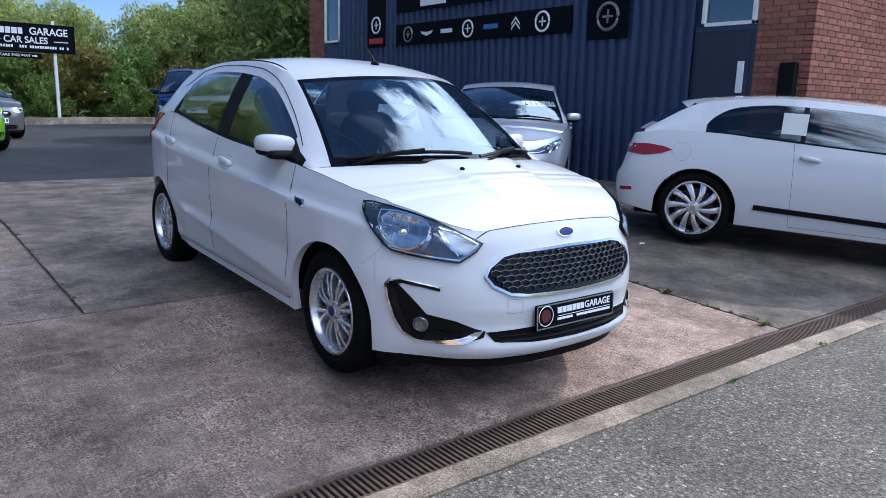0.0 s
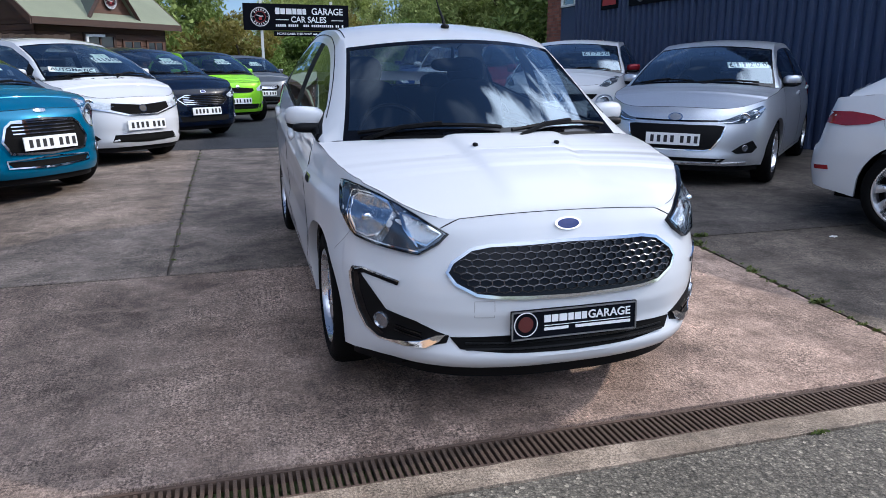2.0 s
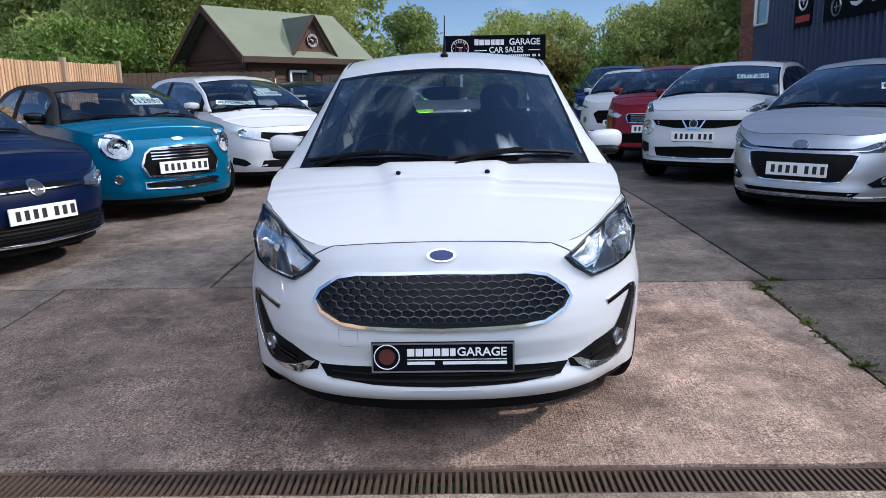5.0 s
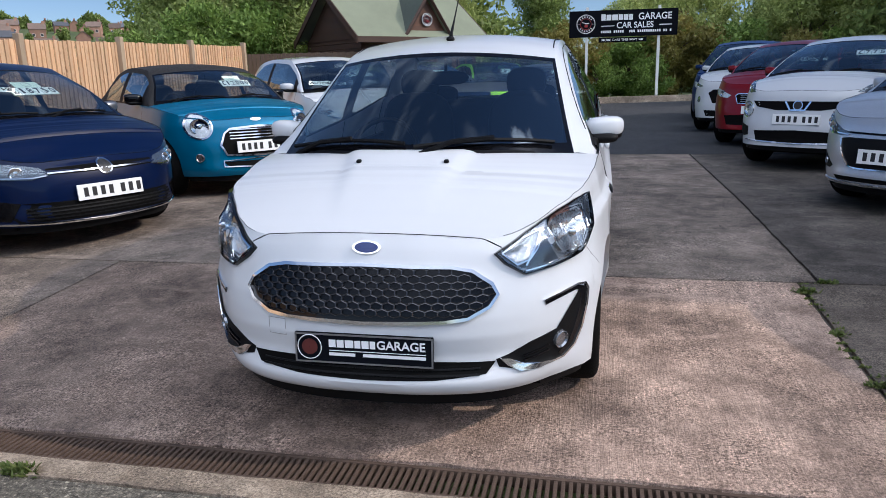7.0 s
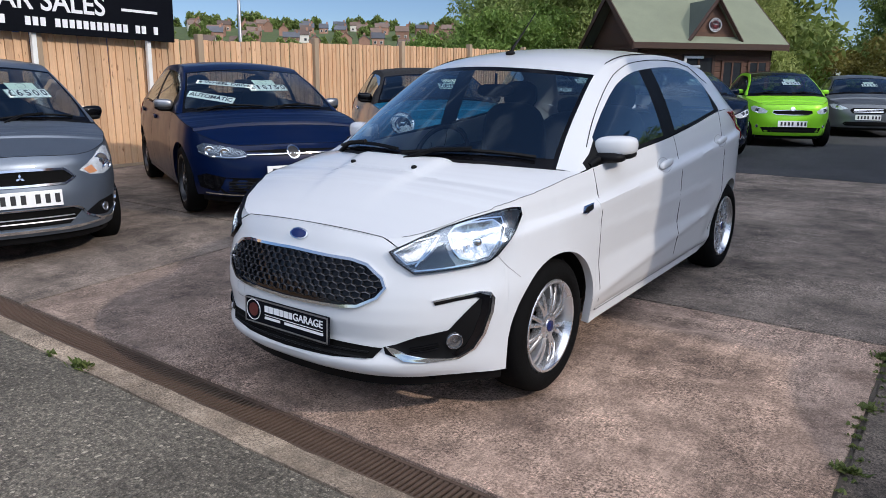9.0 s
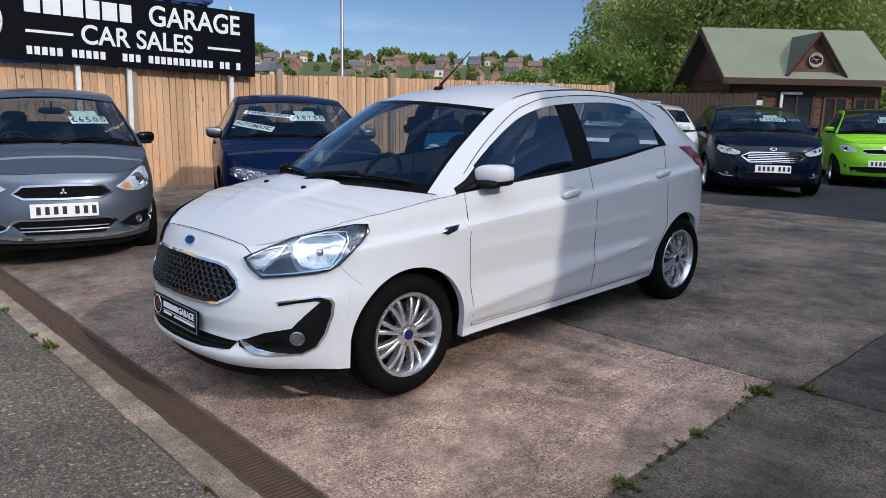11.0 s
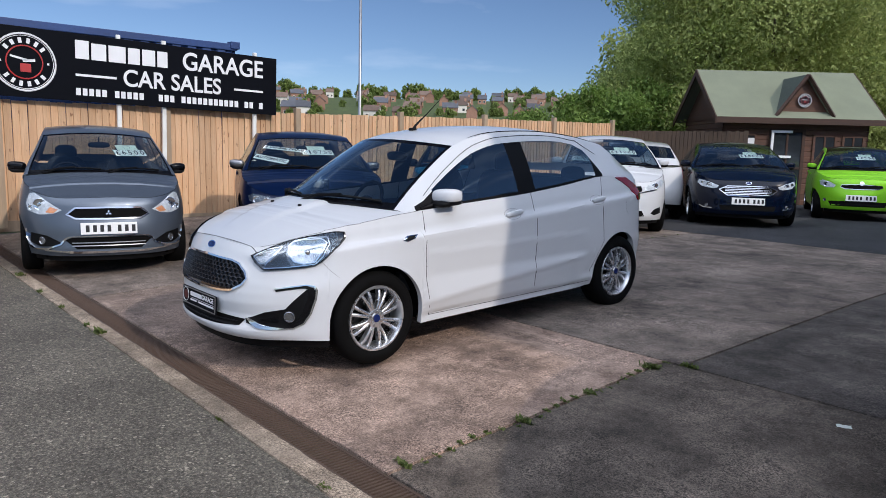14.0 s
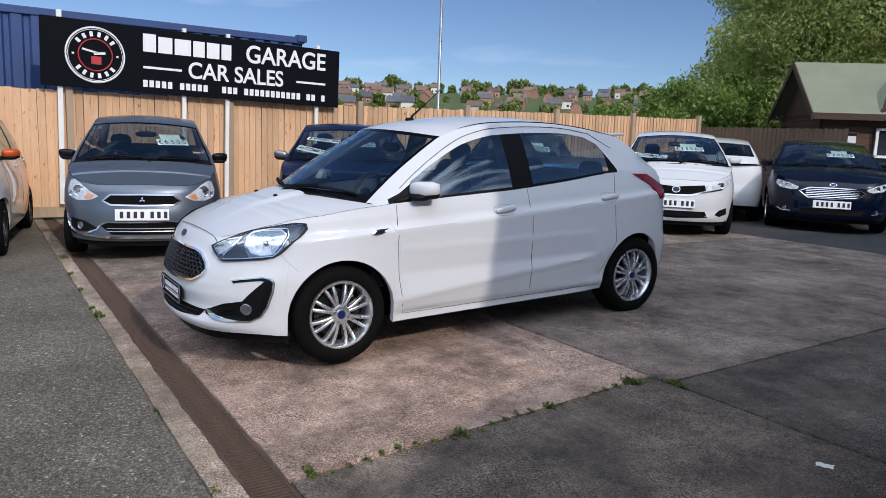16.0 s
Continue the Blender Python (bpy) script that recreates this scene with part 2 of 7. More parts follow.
def leaf_mat(name, base, light):
    m, n, l, b = node_mat(name)
    rnd = n.new("ShaderNodeNewGeometry").outputs["Random Per Island"]
    co = n.new("ShaderNodeTexCoord").outputs["Object"]
    big = noise_node(n, l, co, 0.6, 4.0, 0.6)
    c = mixed(n, l, rnd, tone(base, 0.65), light)
    c = mixed(n, l, remap(n, l, big, 0.35, 0.7, 0, 0.7), c, base)
    l.new(c, b.inputs["Base Color"])
    b.inputs["Roughness"].default_value = 0.55
    b.inputs["Specular IOR Level"].default_value = 0.3
    tl, mx = n.new("ShaderNodeBsdfTranslucent"), n.new("ShaderNodeMixShader")
    l.new(c, tl.inputs["Color"])
    mx.inputs["Fac"].default_value = 0.45
    l.new(b.outputs["BSDF"], mx.inputs[1])
    l.new(tl.outputs["BSDF"], mx.inputs[2])
    l.new(mx.outputs["Shader"], n["Material Output"].inputs["Surface"])
    return m


def boards(name, base):
    """Sawn softwood: fine upright grain, dark knots, each board a little different."""
    m, n, l, b = node_mat(name)
    co = n.new("ShaderNodeTexCoord").outputs["Object"]
    rnd = n.new("ShaderNodeObjectInfo").outputs["Random"]
    off = n.new("ShaderNodeVectorMath")
    off.operation = "ADD"
    jump = n.new("ShaderNodeCombineXYZ")
    l.new(remap(n, l, rnd, 0, 1, 0, 40), jump.inputs["Z"])
    l.new(remap(n, l, rnd, 0, 1, 0, 9), jump.inputs["Y"])
    l.new(co, off.inputs[0])
    l.new(jump.outputs["Vector"], off.inputs[1])
    v = off.outputs["Vector"]
    grain = noise_node(n, l, v, 30.0, 4.0, 0.6, (4, 4, .22))
    blotch = noise_node(n, l, v, 2.2, 5.0, 0.6, (2, 2, .9))
    knot = noise_node(n, l, v, 8.0, 2.0, 0.5, (2.2, 2.2, 1.6))
    c = mixed(n, l, remap(n, l, grain, 0.3, 0.7, 0, 1), tone(base, 0.82), tone(base, 1.12))
    c = mixed(n, l, remap(n, l, blotch, 0.35, 0.7, 0, 0.6), c, (0.60, 0.34, 0.17))
    c = mixed(n, l, remap(n, l, knot, 0.66, 0.74, 0, 0.75), c, (0.20, 0.09, 0.04))
    hsv = n.new("ShaderNodeHueSaturation")
    l.new(remap(n, l, rnd, 0, 1, 0.82, 1.14), hsv.inputs["Value"])
    l.new(c, hsv.inputs["Color"])
    l.new(hsv.outputs["Color"], b.inputs["Base Color"])
    b.inputs["Roughness"].default_value = 0.85
    bumped(n, l, b, grain, 0.4)
    return m


M = {}
M["pad"] = concrete("pad_concrete", (0.58, 0.415, 0.32), (0.180, 0.120, 0.088), 0.35, 0.75)
M["slab"] = concrete("slab_concrete", (0.30, 0.240, 0.195), (0.086, 0.068, 0.054), 0, 0, 0.5)
M["worn"] = concrete("worn_concrete", (0.205, 0.165, 0.130), (0.062, 0.050, 0.039), 0, 0, 0.15)
# Slab concrete darkened: the building's shadow is put into the colour.
M["slab_shaded"] = concrete("shaded_slab_concrete", (0.165, 0.139, 0.118), (0.050, 0.042, 0.035), 0, 0, 0.3)
M["kerb"] = concrete("kerb_concrete", (0.42, 0.335, 0.25), (0.20, 0.15, 0.105), 0, 0, 0.2)
M["road"] = asphalt("road_asphalt", (0.100, 0.088, 0.068), (0.33, 0.29, 0.225))
M["yard"] = asphalt("yard_asphalt", (0.035, 0.035, 0.038), (0.078, 0.078, 0.080))
M["grass"] = surface("grass", (0.09, 0.12, 0.035), 0.9, 0, 0.4, 0.3, 0.5, 20)
M["soil"] = surface("joint_soil", (0.12, 0.10, 0.078), 0.95, 0, 0.3, 4, 0.5, 90)
M["iron"] = surface("rusty_iron", (0.105, 0.068, 0.048), 0.8, 0.3, 0.35, 5, 0.4, 120)
M["black_plastic"] = surface("black_plastic", (0.005, 0.005, 0.0055), 0.55, 0, 0.2, 5, 0.05, 300, spec=0.13)
M["gloss_black"] = surface("gloss_black", (0.004, 0.004, 0.005), 0.12, 0, 0.1, 5, spec=0.3)
# Near black: shade inside recesses, gaps and undersides is put into the colour.
M["dark"] = surface("recess_shade", (0.003, 0.003, 0.003), 0.8, 0, 0.2, 5, spec=0.1)
M["rubber"] = surface("tyre_rubber", (0.005, 0.005, 0.005), 0.8, 0, 0.3, 6, 0.2, 150, spec=0.08)
M["chrome"] = surface("chrome", (0.82, 0.83, 0.85), 0.08, 1.0, 0.04, 4)
M["alloy"] = surface("alloy", (0.66, 0.67, 0.69), 0.26, 0.85, 0.08, 4)
M["alloy_dim"] = surface("dim_reflector", (0.30, 0.31, 0.33), 0.15, 0.8, 0.2, 14)
M["dark_alloy"] = surface("dark_alloy", (0.03, 0.03, 0.032), 0.3, 0.6, 0.1, 4)
M["steel"] = surface("steel", (0.35, 0.35, 0.36), 0.4, 0.9, 0.1, 4)
M["fabric"] = surface("seat_fabric", (0.016, 0.018, 0.022), 0.9, 0, 0.25, 9, 0.3, 250)
M["hood_cloth"] = surface("hood_cloth", (0.012, 0.011, 0.011), 0.9, 0, 0.25, 9, 0.3, 250)
M["trim_grey"] = surface("trim_grey", (0.30, 0.30, 0.29), 0.7, 0, 0.1, 6)
M["red_lens"] = surface("red_lens", (0.24, 0.010, 0.014), 0.12, 0, 0.2, 8)
M["lamp_back"] = surface("lamp_back", (0.70, 0.72, 0.75), 0.22, 0.1, 0.35, 14)
# Blue-grey tint in the next two is the sky's reflection, put into the colour.
M["lamp_dark"] = surface("lamp_dark", (0.085, 0.10, 0.125), 0.18, 0.3, 0.2, 14)
M["lamp_brow"] = surface("lamp_brow", (0.055, 0.066, 0.085), 0.14, 0.4, 0.2, 14)
M["lamp_mirror"] = surface("lamp_mirror", (0.62, 0.64, 0.66), 0.20, 1.0, 0.1, 30, 0.35, 45, (1, 1, .25))
M["lamp_flute"] = surface("lamp_flute", (0.62, 0.64, 0.67), 0.20, 0.9, 0.15, 60, 0.6, 130, (2.0, 2.0, .2))
M["white_card"] = surface("white_card", (0.78, 0.82, 0.76), 0.6, 0, 0.05, 9)
M["card_edge"] = surface("card_edge", (0.30, 0.38, 0.34), 0.6, 0, 0.05, 9)
M["card_green"] = surface("card_green", (0.62, 0.72, 0.60), 0.6, 0, 0.06, 9)
M["plate_white"] = surface("plate_white", (0.80, 0.80, 0.78), 0.4, 0, 0.04, 9)
M["ink"] = surface("ink", (0.012, 0.012, 0.014), 0.5, 0, 0.1, 9)
M["sign_black"] = surface("sign_black", (0.004, 0.005, 0.008), 0.6, 0, 0.2, 2, spec=0.06)
M["sign_white"] = surface("sign_white", (0.82, 0.82, 0.82), 0.5, 0, 0.04, 5)
M["sign_red"] = surface("sign_red", (0.45, 0.03, 0.03), 0.5, 0, 0.1, 5)
M["sign_blue"] = surface("sign_blue", (0.05, 0.16, 0.42), 0.5, 0, 0.1, 5)
M["badge_blue"] = surface("badge_blue", (0.008, 0.02, 0.11), 0.2, 0.2, 0.1, 9)
M["fence"] = boards("fence_boards", (0.68, 0.45, 0.27))
M["fence_post"] = surface("fence_posts", (0.40, 0.30, 0.20), 0.85, 0, 0.2, 2.0, 0.3, 30, (5, 5, 0.6), per_object=0.1)
M["old_fence"] = surface("old_fence_boards", (0.11, 0.075, 0.05), 0.9, 0, 0.25, 2.0, 0.35, 30, (6, 6, 0.6))
M["white_post"] = surface("white_painted_post", (0.78, 0.78, 0.74), 0.5, 0, 0.08, 5, 0.1, 60)
# Front brown halved: the side walls' shade is in the colour; also the trim.
M["log"] = surface("shaded_log_and_trim", (0.055, 0.026, 0.015), 0.7, 0, 0.35, 3, 0.3, 30, (0.6, 0.6, 6))
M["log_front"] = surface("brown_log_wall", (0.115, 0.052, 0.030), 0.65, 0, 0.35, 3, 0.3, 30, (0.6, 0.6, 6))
M["felt"] = surface("green_roof_felt", (0.20, 0.22, 0.15), 0.9, 0, 0.14, 1.5, 0.4, 140)
# Darker felt for the dormer's left slope, its shade put into the colour.
M["felt_shaded"] = surface("shaded_roof_felt", (0.075, 0.09, 0.075), 0.9, 0, 0.18, 1.5, 0.4, 140)
M["cladding"] = surface("blue_cladding", (0.034, 0.054, 0.115), 0.5, 0.0, 0.15, 1.2, 0.05, 40)
M["blue_door"] = surface("blue_door_paint", (0.015, 0.024, 0.05), 0.5, 0, 0.12, 2, 0.05, 40)
M["brick"] = surface("red_brick", (0.30, 0.112, 0.072), 0.9, 0, 0.25, 6, 0.5, 60, per_object=0.25)
M["mortar"] = surface("mortar", (0.19, 0.155, 0.13), 0.95, 0, 0.15, 6, 0.4, 80)
M["container"] = surface("container_blue", (0.020, 0.055, 0.18), 0.55, 0, 0.25, 1.0, 0.05, 30)
M["leaf"] = leaf_mat("willow_leaves", (0.27, 0.34, 0.085), (0.55, 0.60, 0.22))
M["leaf_dark"] = leaf_mat("dark_leaves", (0.16, 0.23, 0.055), (0.35, 0.42, 0.125))
M["leaf_gold"] = leaf_mat("yellowing_leaves", (0.20, 0.18, 0.04), (0.32, 0.28, 0.08))
M["leaf_bright"] = leaf_mat("bright_leaves", (0.14, 0.23, 0.045), (0.30, 0.42, 0.10))
M["bark"] = surface("bark", (0.09, 0.07, 0.05), 0.95, 0, 0.3, 6, 0.5, 40)
M["weed"] = leaf_mat("weeds", (0.09, 0.14, 0.03), (0.2, 0.22, 0.07))
M["house_brick"] = surface("house_brick", (0.34, 0.19, 0.13), 0.9, 0, 0.2, 0.5, 0, 6, per_object=0.25)
M["house_white"] = surface("house_render", (0.66, 0.62, 0.55), 0.8, 0, 0.1, 0.5, 0, 6, per_object=0.15)
M["house_roof"] = surface("house_roof", (0.17, 0.12, 0.095), 0.9, 0, 0.2, 0.5, 0, 6, per_object=0.35)
M["house_slate"] = surface("house_slate", (0.10, 0.105, 0.12), 0.8, 0, 0.2, 0.5, 0, 6, per_object=0.25)
M["pane_dark"] = surface("dark_pane", (0.03, 0.035, 0.04), 0.1, 0, 0.2, 3)
M["screen"] = glass("windscreen_glass", (0.82, 0.90, 0.92), 0.0, 0.20)
M["window"] = glass("side_window_glass", (0.58, 0.66, 0.69), 0.0, 0.17)
M["dark_window"] = glass("dark_rear_glass", (0.36, 0.41, 0.43), 0.0, 0.10)
M["lens"] = glass("clear_lens", (0.95, 0.97, 0.98), 0.0, 0.05)
M["pane"] = glass("building_pane", (0.55, 0.6, 0.62))

# ---- mesh helpers ----
def finish(bm, name, mats, smooth=None):
    me = bpy.data.meshes.new(name)
    bm.normal_update()
    if smooth is not None:
        lim = radians(smooth)
        for e in bm.edges:
            e.smooth = len(e.link_faces) == 2 and e.calc_face_angle(0.0) < lim
        for f in bm.faces:
            f.smooth = True
    bm.to_mesh(me)
    bm.free()
    for m in (mats if isinstance(mats, (list, tuple)) else [mats]):
        me.materials.append(m)
    return me


def part(name, bm, material, parent, label="", smooth=None):
    ob = new(name, finish(bm, name, material, smooth))
    ob.parent = parent
    if label:
        tagged(ob, label)
    return ob


def thing(name, m, label, category, group="", kind=""):
    ob = new(name)
    ob.empty_display_size = 0.2
    ob.matrix_basis = m
    return tagged(ob, label, category, group, kind)


def solid(name, bm, material, label, category, kind="", smooth=None, m=None, group=""):
    ob = new(name, finish(bm, name, material, smooth))
    if m is not None:
        ob.matrix_basis = m
    return tagged(ob, label, category, group, kind)


def box(bm, lo, hi, m=None, bevel=0.0, mi=0):
    r = bmesh.ops.create_cube(bm, size=1.0)
    vs = r["verts"]
    for v in vs:
        v.co = Vector([lo[i] + (v.co[i] + 0.5) * (hi[i] - lo[i]) for i in range(3)])
    faces = list({f for v in vs for f in v.link_faces})
    for f in faces:
        f.material_index = mi
    if bevel:
        es = list({e for v in vs for e in v.link_edges})
        r = bmesh.ops.bevel(bm, geom=es, offset=bevel, segments=2, affect="EDGES", profile=0.6)
        vs = list({v for f in r["faces"] for v in f.verts})
        for f in r["faces"]:
            f.material_index = mi
    if m is not None:
        bmesh.ops.transform(bm, matrix=m, verts=vs)
    return vs


def tube(bm, pts, r, seg=6, closed=False, mi=0):
    pts = [Vector(p) for p in pts]
    n, rings = len(pts), []
    for i, p in enumerate(pts):
        a = pts[(i - 1) % n] if closed or i else p
        b = pts[(i + 1) % n] if closed or i < n - 1 else p
        d = (b - a).normalized() if (b - a).length > 1e-9 else Vector((0, 0, 1))
        s = d.cross(Vector((0, 0, 1)))
        s = s.normalized() if s.length > 1e-3 else Vector((1, 0, 0))
        t = s.cross(d)
        rad = r[i] if isinstance(r, (list, tuple)) else r
        rings.append([bm.verts.new(p + rad * (math.cos(2 * math.pi * k / seg) * s + math.sin(2 * math.pi * k / seg) * t)) for k in range(seg)])
    for i in range(n if closed else n - 1):
        u, v = rings[i], rings[(i + 1) % n]
        for k in range(seg):
            bm.faces.new((u[k], u[(k + 1) % seg], v[(k + 1) % seg], v[k])).material_index = mi
    if not closed:
        bm.faces.new(rings[0][::-1]).material_index = mi
        bm.faces.new(rings[-1]).material_index = mi


def lathe(bm, prof, seg=32, mi=0, m=None):
    """Turns (radius, x) points about the x axis."""
    rings = []
    for r, x in prof:
        rings.append([bm.verts.new((x, r * math.cos(2 * math.pi * k / seg), r * math.sin(2 * math.pi * k / seg))) for k in range(seg)])
    for a, b in zip(rings, rings[1:]):
        for k in range(seg):
            bm.faces.new((a[k], a[(k + 1) % seg], b[(k + 1) % seg], b[k])).material_index = mi
    if m is not None:
        bmesh.ops.transform(bm, matrix=m, verts=[v for g in rings for v in g])


def blob(bm, c, s, p=2.6, nu=20, nv=12, mi=0):
    """A rounded block: a superellipsoid at c with half sizes s."""
    def f(w):
        return math.copysign(abs(w) ** (2 / p), w)
    rings = []
    for j in range(nv + 1):
        b = -math.pi / 2 + math.pi * j / nv
        rings.append([bm.verts.new((c[0] + s[0] * f(math.cos(b)) * f(math.cos(a)), c[1] + s[1] * f(math.cos(b)) * f(math.sin(a)), c[2] + s[2] * f(math.sin(b))))
                      for a in [2 * math.pi * k / nu for k in range(nu)]])
    for u, v in zip(rings, rings[1:]):
        for k in range(nu):
            bm.faces.new((u[k], u[(k + 1) % nu], v[(k + 1) % nu], v[k])).material_index = mi
    bmesh.ops.remove_doubles(bm, verts=rings[0] + rings[-1], dist=1e-5)


def prism(bm, poly, axis, lo, hi, mi=0):
    """A flat polygon drawn out along an axis: poly gives the two other coordinates in order."""
    def at(p, h):
        c = list(p)
        c.insert(axis, h)
        return bm.verts.new(c)
    a, b = [at(p, lo) for p in poly], [at(p, hi) for p in poly]
    n = len(poly)
    bm.faces.new(a).material_index = mi
    bm.faces.new(b[::-1]).material_index = mi
    for k in range(n):
        bm.faces.new((a[k], b[k], b[(k + 1) % n], a[(k + 1) % n])).material_index = mi
    bmesh.ops.recalc_face_normals(bm, faces=bm.faces[:])


def letters(text, size, depth=0.004, align="CENTER"):
    """A mesh of the built-in font in the x-z plane, facing -y."""
    cu = bpy.data.curves.new("letters", "FONT")
    cu.body, cu.size, cu.extrude, cu.align_x, cu.align_y = text, size, depth, align, "CENTER"
    cu.offset = size * .016
    tmp = bpy.data.objects.new("letters", cu)
    me = bpy.data.meshes.new_from_object(tmp)
    bpy.data.objects.remove(tmp)
    me.transform(pose(0, 0, 0, 90))
    return me


def lettering(name, text, size, m, material, parent, depth=0.004, width=None, label=""):
    me = letters(text, size, depth)
    if width:
        xs = [v.co.x for v in me.vertices]
        me.transform(Matrix.Diagonal((width / (max(xs) - min(xs)), 1, 1, 1)))
    me.materials.append(material)
    ob = new(name, me)
    ob.parent = parent
    ob.matrix_basis = m
    if label:
        tagged(ob, label)
    return ob


def smooth_line(pts, n):
    """Points along a Catmull-Rom curve through pts, evenly spread by length."""
    p = np.array(pts, float)
    p = np.vstack([2 * p[0] - p[1], p, 2 * p[-1] - p[-2]])
    out = []
    for i in range(1, len(p) - 2):
        for t in np.linspace(0, 1, 24, endpoint=False):
            a, b, c, d = p[i - 1], p[i], p[i + 1], p[i + 2]
            out.append(0.5 * (2 * b + (c - a) * t + (2 * a - 5 * b + 4 * c - d) * t ** 2 + (3 * b - a - 3 * c + d) * t ** 3))
    out = np.array(out + [p[-2]])
    s = np.r_[0, np.cumsum(np.linalg.norm(np.diff(out, axis=0), axis=1))]
    q = np.linspace(0, s[-1], n)
    return np.stack([np.interp(q, s, out[:, k]) for k in range(out.shape[1])], 1)


# ---- cars ----
from mathutils.bvhtree import BVHTree


def plane_spec(L, W, H, yf, yr, R, cowl, header, rear, nose, belt0, belt1, crown=0.05, tail=None, roof_w=0.665):
    """Curves of a car from its main sizes: half width W; y runs back from the nose."""
    tail = tail or L - 0.28
    s = dict(L=L, W=W, H=H, yf=yf, yr=yr, R=R, cowl=cowl, header=header, rear=rear, tail=tail, crown=crown)
    s["plan"] = [(0, 0), (.24 * W, .010), (.48 * W, .052), (.66 * W, .135), (.79 * W, .25), (.885 * W, .38), (.95 * W, .54), (.985 * W, .74), (W, 1.05),
                 (W, L * .5), (W, L - 1.0), (.99 * W, L - .72), (.955 * W, L - .42), (.875 * W, L - .21), (.68 * W, L - .08), (.34 * W, L - .015), (0, L)]
    s["sh"] = [(0, nose), (.05, nose - .012), (.14, nose - .012), (.25, nose + .02), (.5, nose + (belt0 - nose) * .55), (.72, nose + (belt0 - nose) * .74), (cowl, belt0 - .005),
               (cowl + .25, belt0), (L * .55, belt0 + (belt1 - belt0) * .45), (L - .95, belt1), (L - .5, belt1 - .005), (L - .2, belt1 - .05), (L, belt1 - .10)]
    s["bot"] = [(0, .225), (.4, .225), (.5, .215), (L - .6, .225), (L - .3, .27), (L, .30)]
    s["front"] = [(.15, .12), (.21, .05), (.26, .015), (.31, .01), (.37, .03), (.46, .03), (.54, .04), (.62, .065), (nose - .05, .10), (nose, .14), (nose + .1, .2)]
    s["side"] = [(.15, .09), (.22, .045), (.32, .022), (.45, .008), (.58, .0), (.72, .006), (.85, .028), (.95, .055), (1.1, .10)]
    s["back"] = [(.2, .09), (.3, .03), (.42, 0), (.56, .0), (.62, .035), (.85, .09), (1.0, .14), (1.15, .20)]
    s["rail"] = [(cowl, .90 * W, belt0 + .003), (cowl * .8 + header * .2, .86 * W, belt0 + (H - .135 - belt0) * .26), ((cowl * .5 + header * .5), .785 * W, (belt0 + H) * .5 - .02), (header, .705 * W, H - .135), (header + .2, .68 * W, H - .075),
                 ((header + rear) * .5, roof_w * W, H - .045), (rear - .35, roof_w * W, H - .075), (rear, roof_w * W, H - .145), ((rear + tail) * .5, .72 * W, (H + belt1) * .5 - .07), (tail, .80 * W, belt1 - .02)]
    s["bow"] = [(cowl, .21), (header, .13), (header + .4, .02), (rear - .4, -.02), (rear, -.09), (tail, -.13)]
    s["top"] = [(cowl, .02), (header, .045), (header + .3, .045), (rear - .3, .04), (rear, .035), (tail, .0)]
    s["door_front"], s["door_split"] = cowl + .2, (header + rear) * .5 - .06
    s["windows"] = [(cowl + .36, s["door_split"] - .07), (s["door_split"] + .06, rear - .12)]
    s["vr"] = (.04, .88)
    s["vtop"] = [(header, .86), (rear - .7, .88), (rear - .4, .82), (rear - .12, .52)]
    return s


def interp(table, x):
    return np.interp(x, [p[0] for p in table], [p[1] for p in table])


def flank(d, y, z):
    """The scooped lower door: a crease that rises towards the rear wheel, hollow above it and tucked in below."""
    out = d.copy()
    for i in range(len(y)):
        k = min(1.0, max(0.0, (y[i] - 1.12) / .12)) * min(1.0, max(0.0, (2.86 - y[i]) / .14))
        if k > 0:
            zc = min(.485, .362 + .084 * (y[i] - 1.26))
            zt = max(.52, zc + .03)
            low = np.interp(z[i], [.22, .27, .285, zc - .02, zc, zt, zt + .09, zt + .17], [.045, .045, .030, .010, .001, .018, .010, .001])
            out[i] = d[i] * (1 - k) + k * (low if z[i] < zt + .16 else d[i])
    return out


